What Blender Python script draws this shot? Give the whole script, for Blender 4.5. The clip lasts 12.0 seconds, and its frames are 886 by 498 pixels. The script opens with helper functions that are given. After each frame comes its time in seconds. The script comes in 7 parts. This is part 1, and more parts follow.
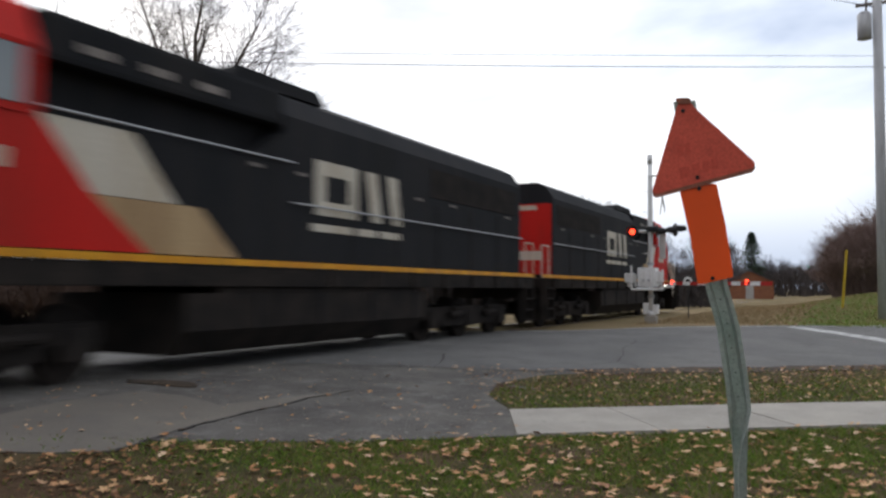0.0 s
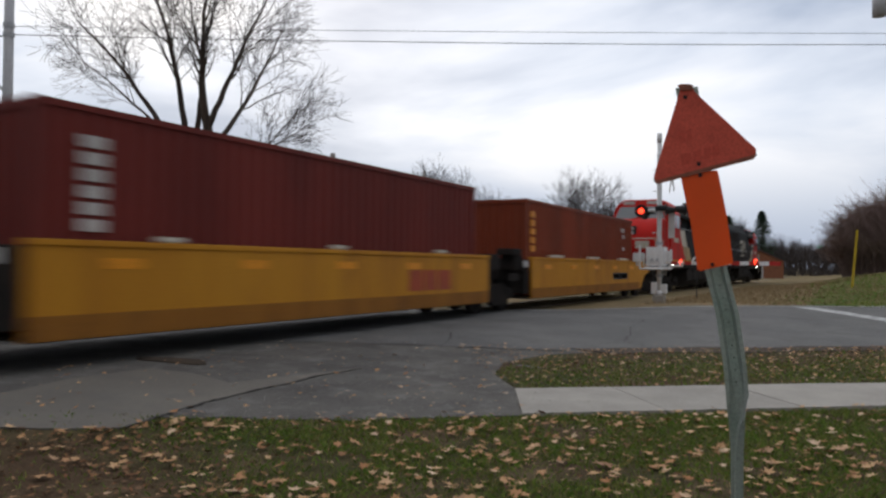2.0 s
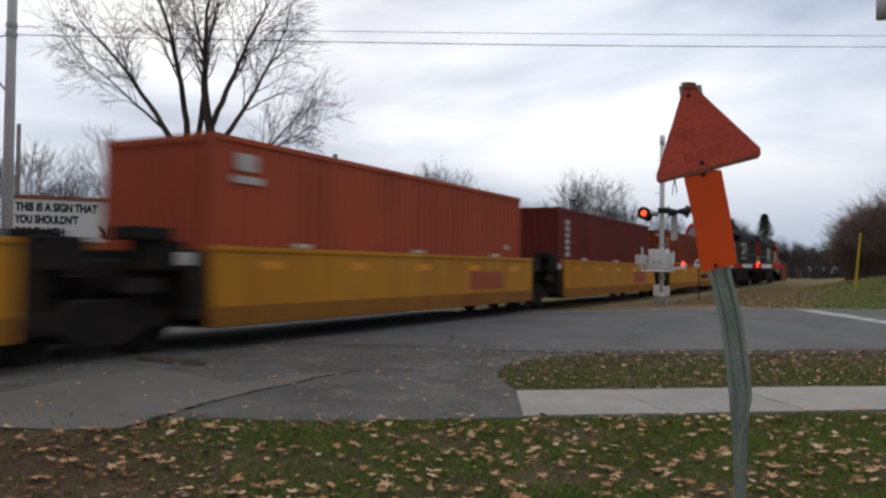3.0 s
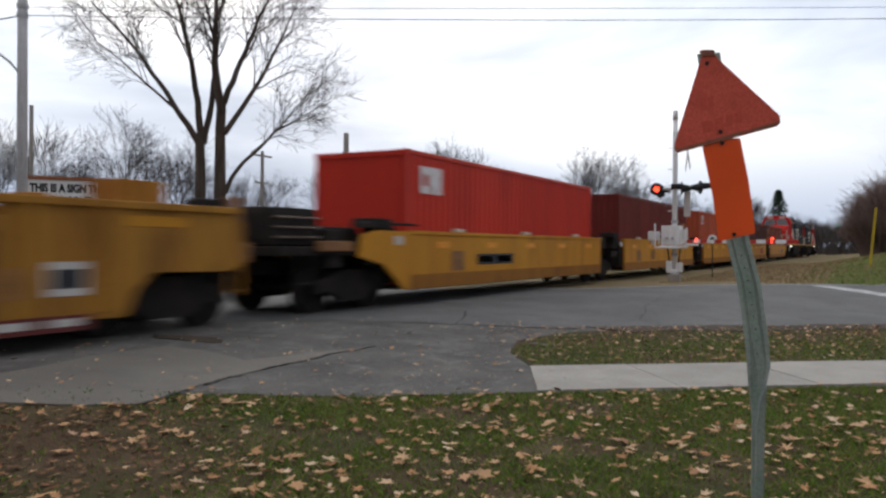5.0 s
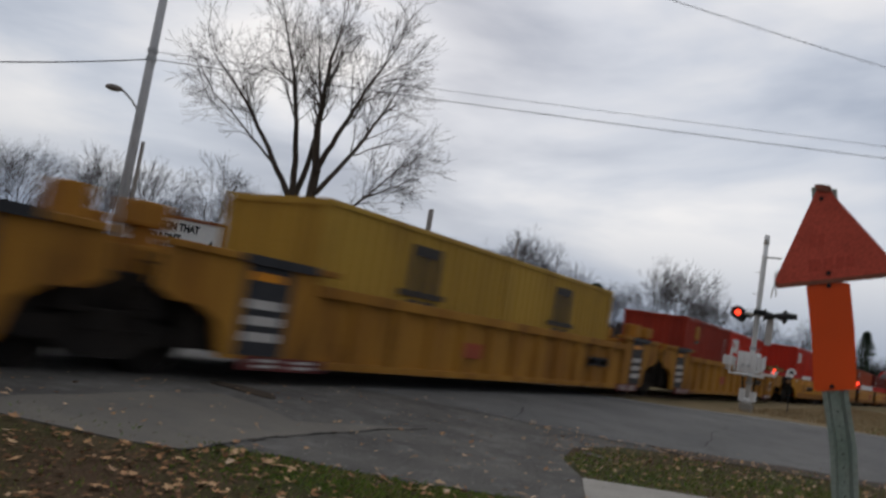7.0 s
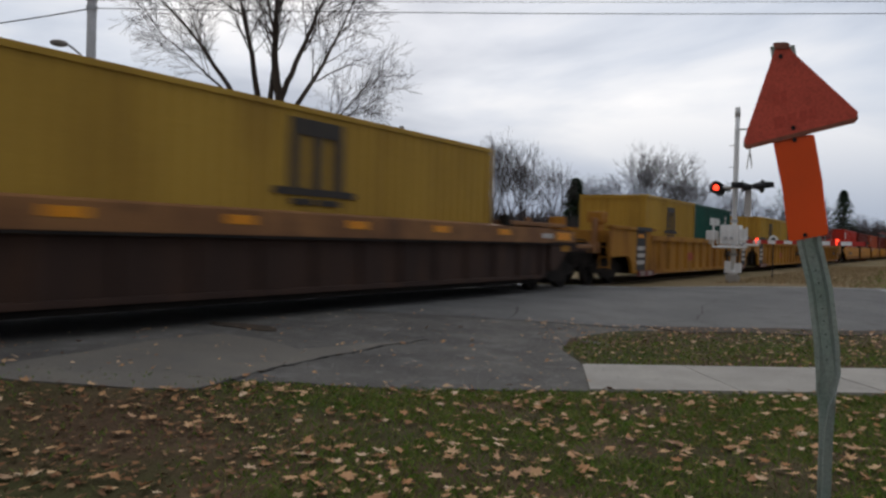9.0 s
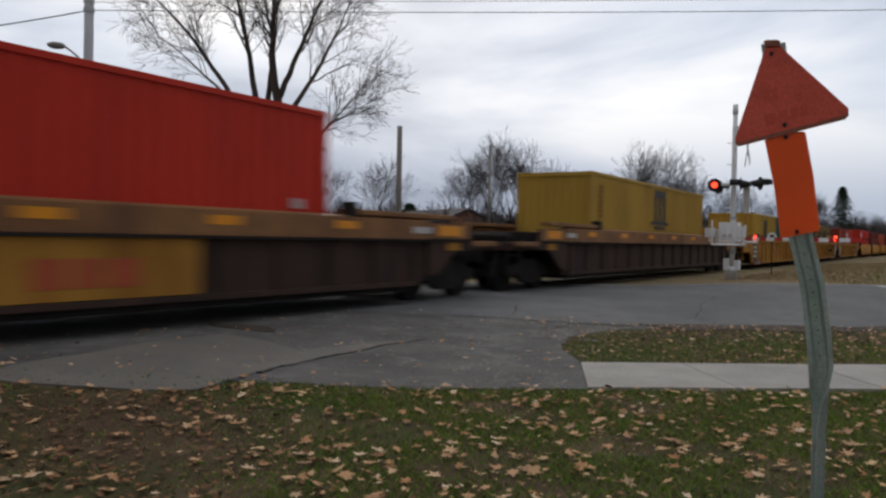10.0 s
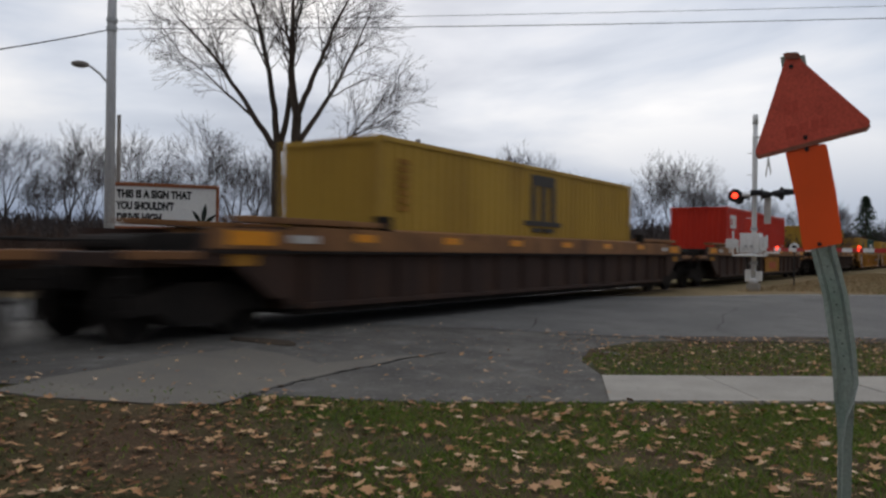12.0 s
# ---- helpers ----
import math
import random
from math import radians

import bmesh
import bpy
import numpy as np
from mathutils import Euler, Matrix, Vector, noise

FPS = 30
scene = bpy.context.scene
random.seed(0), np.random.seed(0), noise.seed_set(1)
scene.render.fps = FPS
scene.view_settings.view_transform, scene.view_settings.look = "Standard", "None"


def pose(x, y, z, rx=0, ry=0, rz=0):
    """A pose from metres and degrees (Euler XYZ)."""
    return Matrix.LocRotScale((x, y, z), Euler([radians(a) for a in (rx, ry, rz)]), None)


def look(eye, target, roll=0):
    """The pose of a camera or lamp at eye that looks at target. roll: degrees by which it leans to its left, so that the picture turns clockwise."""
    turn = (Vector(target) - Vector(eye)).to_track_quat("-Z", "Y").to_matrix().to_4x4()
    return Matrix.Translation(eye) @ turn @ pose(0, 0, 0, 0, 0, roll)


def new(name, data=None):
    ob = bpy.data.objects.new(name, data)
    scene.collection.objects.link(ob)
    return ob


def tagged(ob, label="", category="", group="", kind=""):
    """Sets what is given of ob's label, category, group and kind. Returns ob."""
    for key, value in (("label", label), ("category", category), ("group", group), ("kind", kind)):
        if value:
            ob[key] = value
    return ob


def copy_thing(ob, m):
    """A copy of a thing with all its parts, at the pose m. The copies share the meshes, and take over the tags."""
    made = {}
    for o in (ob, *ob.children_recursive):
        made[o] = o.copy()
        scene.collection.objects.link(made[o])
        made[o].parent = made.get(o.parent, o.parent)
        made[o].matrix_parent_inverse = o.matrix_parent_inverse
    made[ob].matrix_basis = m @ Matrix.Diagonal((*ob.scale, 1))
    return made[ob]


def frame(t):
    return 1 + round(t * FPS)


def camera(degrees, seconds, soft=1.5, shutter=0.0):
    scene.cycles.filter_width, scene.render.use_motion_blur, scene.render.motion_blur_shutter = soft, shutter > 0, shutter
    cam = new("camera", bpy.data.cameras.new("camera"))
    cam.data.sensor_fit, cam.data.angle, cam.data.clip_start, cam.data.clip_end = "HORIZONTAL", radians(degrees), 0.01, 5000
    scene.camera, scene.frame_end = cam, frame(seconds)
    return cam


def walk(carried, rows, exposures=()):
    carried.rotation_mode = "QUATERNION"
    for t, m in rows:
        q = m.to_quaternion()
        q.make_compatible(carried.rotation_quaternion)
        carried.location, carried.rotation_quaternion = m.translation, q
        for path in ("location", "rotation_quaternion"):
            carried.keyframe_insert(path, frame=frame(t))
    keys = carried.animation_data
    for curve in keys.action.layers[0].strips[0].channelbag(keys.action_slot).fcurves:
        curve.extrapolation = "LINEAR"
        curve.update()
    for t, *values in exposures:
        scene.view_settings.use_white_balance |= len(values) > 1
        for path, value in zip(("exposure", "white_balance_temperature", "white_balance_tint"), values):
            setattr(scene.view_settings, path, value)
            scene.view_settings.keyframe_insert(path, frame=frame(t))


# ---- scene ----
PATH = [
    (0.0, -0.037, -0.004, 1.472, 92.87, -0.25, -62.56),
    (0.5, 0.003, -0.013, 1.481, 92.84, -1.95, -62.38),
    (1.0, 0.017, -0.028, 1.499, 92.36, -1.43, -61.48),
    (1.5, -0.015, -0.021, 1.495, 91.73, -1.19, -62.10),
    (2.0, -0.049, -0.039, 1.498, 91.23, -0.49, -61.91),
    (2.5, -0.025, -0.041, 1.499, 91.80, -0.68, -61.99),
    (3.0, -0.008, -0.030, 1.492, 91.35, -0.69, -61.75),
    (3.2, 0.009, -0.024, 1.495, 91.25, -0.73, -61.83),
    (4.8, 0.018, -0.008, 1.471, 89.68, -0.62, -60.82),
    (5.0, -0.025, -0.015, 1.465, 89.77, -0.32, -60.90),
    (5.5, 0.001, 0.003, 1.463, 89.89, -1.73, -60.75),
    (6.0, -0.007, 0.033, 1.475, 89.80, -4.37, -60.09),
    (6.2, -0.011, 0.026, 1.488, 90.87, -7.36, -61.06),
    (6.4, -0.010, 0.032, 1.495, 95.13, -10.49, -60.40),
    (6.5, 0.004, 0.042, 1.503, 96.95, -11.85, -60.09),
    (6.7, 0.034, 0.050, 1.509, 96.55, -11.13, -57.51),
    (7.0, 0.070, 0.055, 1.508, 95.45, -9.32, -55.98),
    (7.2, 0.080, 0.060, 1.510, 94.00, -8.22, -54.90),
    (7.5, 0.105, 0.065, 1.505, 89.96, -5.40, -54.19),
    (7.7, 0.090, 0.063, 1.496, 87.16, -4.93, -53.44),
    (9.3, -0.009, 0.006, 1.463, 89.63, -1.21, -57.28),
    (9.5, -0.008, 0.000, 1.463, 89.61, -1.08, -57.12),
    (10.0, -0.002, -0.005, 1.463, 89.25, -1.13, -57.09),
    (10.5, -0.020, -0.006, 1.464, 89.31, -0.74, -56.88),
    (11.0, -0.027, -0.010, 1.465, 89.58, -1.54, -56.81),
    (11.5, -0.007, -0.006, 1.465, 89.61, -0.93, -55.99),
    (12.0, -0.018, -0.008, 1.471, 90.16, -0.73, -55.71),
]

cam = camera(59.29, 12.0, soft=2.5, shutter=0.6)
EXPOSURES = [(0.0, 0.68), (0.5, 0.32), (1.0, 0.25), (1.5, 0.26), (3.0, 0.26), (4.8, 0.52), (5.5, 0.52), (6.0, 0.55), (6.5, 0.0), (7.0, -0.16), (7.5, 0.06), (9.3, 0.04), (10.5, 0.18), (12.0, 0.04)]
walk(cam, [(t, pose(x, y, z, rx, ry, rz)) for t, x, y, z, rx, ry, rz in PATH], EXPOSURES)

# ---- world and light: an overcast late afternoon ----
SUN_EL, SUN_AZ = radians(25), radians(38)
world = bpy.data.worlds.new("overcast_sky")
scene.world = world
world.use_nodes = True
wn, wl = world.node_tree.nodes, world.node_tree.links
wn.clear()
sky = wn.new("ShaderNodeTexSky")
sky.sky_type, sky.sun_disc = "NISHITA", False
sky.sun_elevation, sky.sun_rotation = SUN_EL, radians(90) - SUN_AZ
tc = wn.new("ShaderNodeTexCoord")
mp = wn.new("ShaderNodeMapping")
mp.inputs["Scale"].default_value = (1.0, 1.0, 3.2)
n1 = wn.new("ShaderNodeTexNoise")
n1.inputs["Scale"].default_value, n1.inputs["Detail"].default_value, n1.inputs["Roughness"].default_value = 1.9, 6.0, 0.5
n1.inputs["Distortion"].default_value = 0.35
r1 = wn.new("ShaderNodeValToRGB")
r1.color_ramp.elements[0].position, r1.color_ramp.elements[0].color = 0.33, (0.33, 0.385, 0.495, 1)
r1.color_ramp.elements[1].position, r1.color_ramp.elements[1].color = 0.62, (0.92, 0.905, 0.91, 1)
e = r1.color_ramp.elements.new(0.47)
e.color = (0.61, 0.65, 0.735, 1)
skymul = wn.new("ShaderNodeMixRGB")
skymul.blend_type = "MULTIPLY"
skymul.inputs["Fac"].default_value = 1.0
skymul.inputs["Color2"].default_value = (0.10, 0.10, 0.10, 1)
cover = wn.new("ShaderNodeMixRGB")
cover.inputs["Fac"].default_value = 0.9
bg = wn.new("ShaderNodeBackground")
bg.inputs["Strength"].default_value = 1.0
out = wn.new("ShaderNodeOutputWorld")
wl.new(tc.outputs["Generated"], mp.inputs["Vector"])
wl.new(mp.outputs["Vector"], n1.inputs["Vector"])
wl.new(n1.outputs["Fac"], r1.inputs["Fac"])
wl.new(sky.outputs["Color"], skymul.inputs["Color1"])
wl.new(skymul.outputs["Color"], cover.inputs["Color1"])
wl.new(r1.outputs["Color"], cover.inputs["Color2"])
glow_dir = wn.new("ShaderNodeVectorMath")
glow_dir.operation = "DOT_PRODUCT"
glow_dir.inputs[1].default_value = (0.86, 0.44, 0.26)
glow_map = wn.new("ShaderNodeMapRange")
for k, v in (("From Min", -0.4), ("From Max", 0.95), ("To Min", 0.66), ("To Max", 1.20)):
    glow_map.inputs[k].default_value = v
wl.new(tc.outputs["Generated"], glow_dir.inputs[0])
wl.new(glow_dir.outputs["Value"], glow_map.inputs["Value"])
zen = wn.new("ShaderNodeMapRange")
zen.interpolation_type = "SMOOTHSTEP"
for k, v in (("From Min", 0.35), ("From Max", 1.0), ("To Min", 0.88), ("To Max", 1.28)):
    zen.inputs[k].default_value = v
level = wn.new("ShaderNodeMath")
level.operation = "MULTIPLY"
wl.new(glow_map.outputs["Result"], level.inputs[0])
wl.new(zen.outputs["Result"], level.inputs[1])
wl.new(level.outputs["Value"], bg.inputs["Strength"])
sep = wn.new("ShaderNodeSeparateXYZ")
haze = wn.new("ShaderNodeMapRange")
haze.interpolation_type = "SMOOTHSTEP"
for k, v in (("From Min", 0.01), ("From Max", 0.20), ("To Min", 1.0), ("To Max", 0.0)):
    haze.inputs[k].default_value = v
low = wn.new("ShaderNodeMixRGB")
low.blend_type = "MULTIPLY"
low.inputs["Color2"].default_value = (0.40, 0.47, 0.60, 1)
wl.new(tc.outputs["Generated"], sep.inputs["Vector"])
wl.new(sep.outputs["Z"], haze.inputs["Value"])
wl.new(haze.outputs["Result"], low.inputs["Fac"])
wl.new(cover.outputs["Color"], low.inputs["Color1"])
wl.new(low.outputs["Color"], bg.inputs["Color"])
wl.new(sep.outputs["Z"], zen.inputs["Value"])
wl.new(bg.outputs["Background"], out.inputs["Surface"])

sun = new("sun", bpy.data.lights.new("sun", "SUN"))
sun.data.energy, sun.data.angle, sun.data.color = 0.5, radians(25), (1.0, 0.95, 0.88)
sun.matrix_world = look((math.cos(SUN_AZ) * 50, math.sin(SUN_AZ) * 50, 50 * math.tan(SUN_EL)), (0, 0, 0))


# ---- materials ----
def mat(name, c1, c2=None, rough=0.7, metal=0.0, scale=3.0, fine=60.0, bump=0.15, dirt=None, dirt_amount=0.5,
        streak=False, dist=0.01, coat=0.0, rnd=0.0, spec=0.25):
    """Two-scale procedural surface: broad blotches, fine grain, dirt and relief."""
    m = bpy.data.materials.new(name)
    m.use_nodes = True
    nt = m.node_tree
    nd, ln = nt.nodes, nt.links
    bs = nd["Principled BSDF"]
    c2 = c2 or tuple(v * 0.8 for v in c1)
    co = nd.new("ShaderNodeTexCoord")
    mpg = nd.new("ShaderNodeMapping")
    mpg.inputs["Scale"].default_value = (1, 1, 0.18) if streak else (1, 1, 1)
    ln.new(co.outputs["Object"], mpg.inputs["Vector"])
    a = nd.new("ShaderNodeTexNoise")
    a.inputs["Scale"].default_value, a.inputs["Detail"].default_value = scale, 6.0
    b = nd.new("ShaderNodeTexNoise")
    b.inputs["Scale"].default_value, b.inputs["Detail"].default_value = fine, 4.0
    ln.new(mpg.outputs["Vector"], a.inputs["Vector"])
    ln.new(co.outputs["Object"], b.inputs["Vector"])
    mix = nd.new("ShaderNodeMixRGB")
    mix.inputs["Color1"].default_value, mix.inputs["Color2"].default_value = (*c1, 1), (*c2, 1)
    rp = nd.new("ShaderNodeValToRGB")
    rp.color_ramp.elements[0].position, rp.color_ramp.elements[1].position = 0.35, 0.65
    ln.new(a.outputs["Fac"], rp.inputs["Fac"])
    ln.new(rp.outputs["Color"], mix.inputs["Fac"])
    grain = nd.new("ShaderNodeMixRGB")
    grain.blend_type = "MULTIPLY"
    grain.inputs["Fac"].default_value = 0.5
    rb = nd.new("ShaderNodeValToRGB")
    rb.color_ramp.elements[0].position, rb.color_ramp.elements[0].color = 0.3, (0.5, 0.5, 0.5, 1)
    rb.color_ramp.elements[1].position, rb.color_ramp.elements[1].color = 0.6, (1, 1, 1, 1)
    ln.new(b.outputs["Fac"], rb.inputs["Fac"])
    ln.new(mix.outputs["Color"], grain.inputs["Color1"])
    ln.new(rb.outputs["Color"], grain.inputs["Color2"])
    col = grain.outputs["Color"]
    if dirt:
        d = nd.new("ShaderNodeTexNoise")
        d.inputs["Scale"].default_value, d.inputs["Detail"].default_value = scale * 2.3, 8.0
        d.inputs["Roughness"].default_value = 0.65
        ln.new(mpg.outputs["Vector"], d.inputs["Vector"])
        rd = nd.new("ShaderNodeValToRGB")
        rd.color_ramp.elements[0].position = 0.5
        rd.color_ramp.elements[1].position = 0.72
        rd.color_ramp.elements[1].color = (dirt_amount, dirt_amount, dirt_amount, 1)
        ln.new(d.outputs["Fac"], rd.inputs["Fac"])
        dm = nd.new("ShaderNodeMixRGB")
        dm.inputs["Color2"].default_value = (*dirt, 1)
        ln.new(rd.outputs["Color"], dm.inputs["Fac"])
        ln.new(col, dm.inputs["Color1"])
        col = dm.outputs["Color"]
    if rnd:
        oi = nd.new("ShaderNodeObjectInfo")
        hv = nd.new("ShaderNodeHueSaturation")
        mr = nd.new("ShaderNodeMapRange")
        mr.inputs["To Min"].default_value, mr.inputs["To Max"].default_value = 1 - rnd, 1 + rnd
        ln.new(oi.outputs["Random"], mr.inputs["Value"])
        ln.new(mr.outputs["Result"], hv.inputs["Value"])
        ln.new(col, hv.inputs["Color"])
        col = hv.outputs["Color"]
    ln.new(col, bs.inputs["Base Color"])
    bs.inputs["Roughness"].default_value, bs.inputs["Metallic"].default_value = rough, metal
    bs.inputs["Coat Weight"].default_value = coat
    bs.inputs["Specular IOR Level"].default_value = spec
    if bump:
        bp = nd.new("ShaderNodeBump")
        bp.inputs["Strength"].default_value, bp.inputs["Distance"].default_value = bump, dist
        ln.new(b.outputs["Fac"], bp.inputs["Height"])
        ln.new(bp.outputs["Normal"], bs.inputs["Normal"])
    return m


def island_mat(name, stops, rough=0.8):
    """Colour varied piece by piece over joined small pieces."""
    m = bpy.data.materials.new(name)
    m.use_nodes = True
    nd, ln = m.node_tree.nodes, m.node_tree.links
    bs = nd["Principled BSDF"]
    g = nd.new("ShaderNodeNewGeometry")
    rp = nd.new("ShaderNodeValToRGB")
    els = rp.color_ramp.elements
    els[0].color, els[1].color = (*stops[0], 1), (*stops[-1], 1)
    for i, c in enumerate(stops[1:-1], 1):
        els.new(i / (len(stops) - 1)).color = (*c, 1)
    ln.new(g.outputs["Random Per Island"], rp.inputs["Fac"])
    ln.new(rp.outputs["Color"], bs.inputs["Base Color"])
    bs.inputs["Roughness"].default_value = rough
    bs.inputs["Specular IOR Level"].default_value = 0.1
    return m


def glow(name, c, power):
    m = bpy.data.materials.new(name)
    m.use_nodes = True
    bs = m.node_tree.nodes["Principled BSDF"]
    bs.inputs["Base Color"].default_value = (*c, 1)
    bs.inputs["Emission Color"].default_value = (*c, 1)
    bs.inputs["Emission Strength"].default_value = power
    return m


def glassy(name, c, rough=0.08):
    m = bpy.data.materials.new(name)
    m.use_nodes = True
    bs = m.node_tree.nodes["Principled BSDF"]
    bs.inputs["Base Color"].default_value = (*c, 1)
    bs.inputs["Roughness"].default_value = rough
    bs.inputs["Specular IOR Level"].default_value = 0.8
    return m


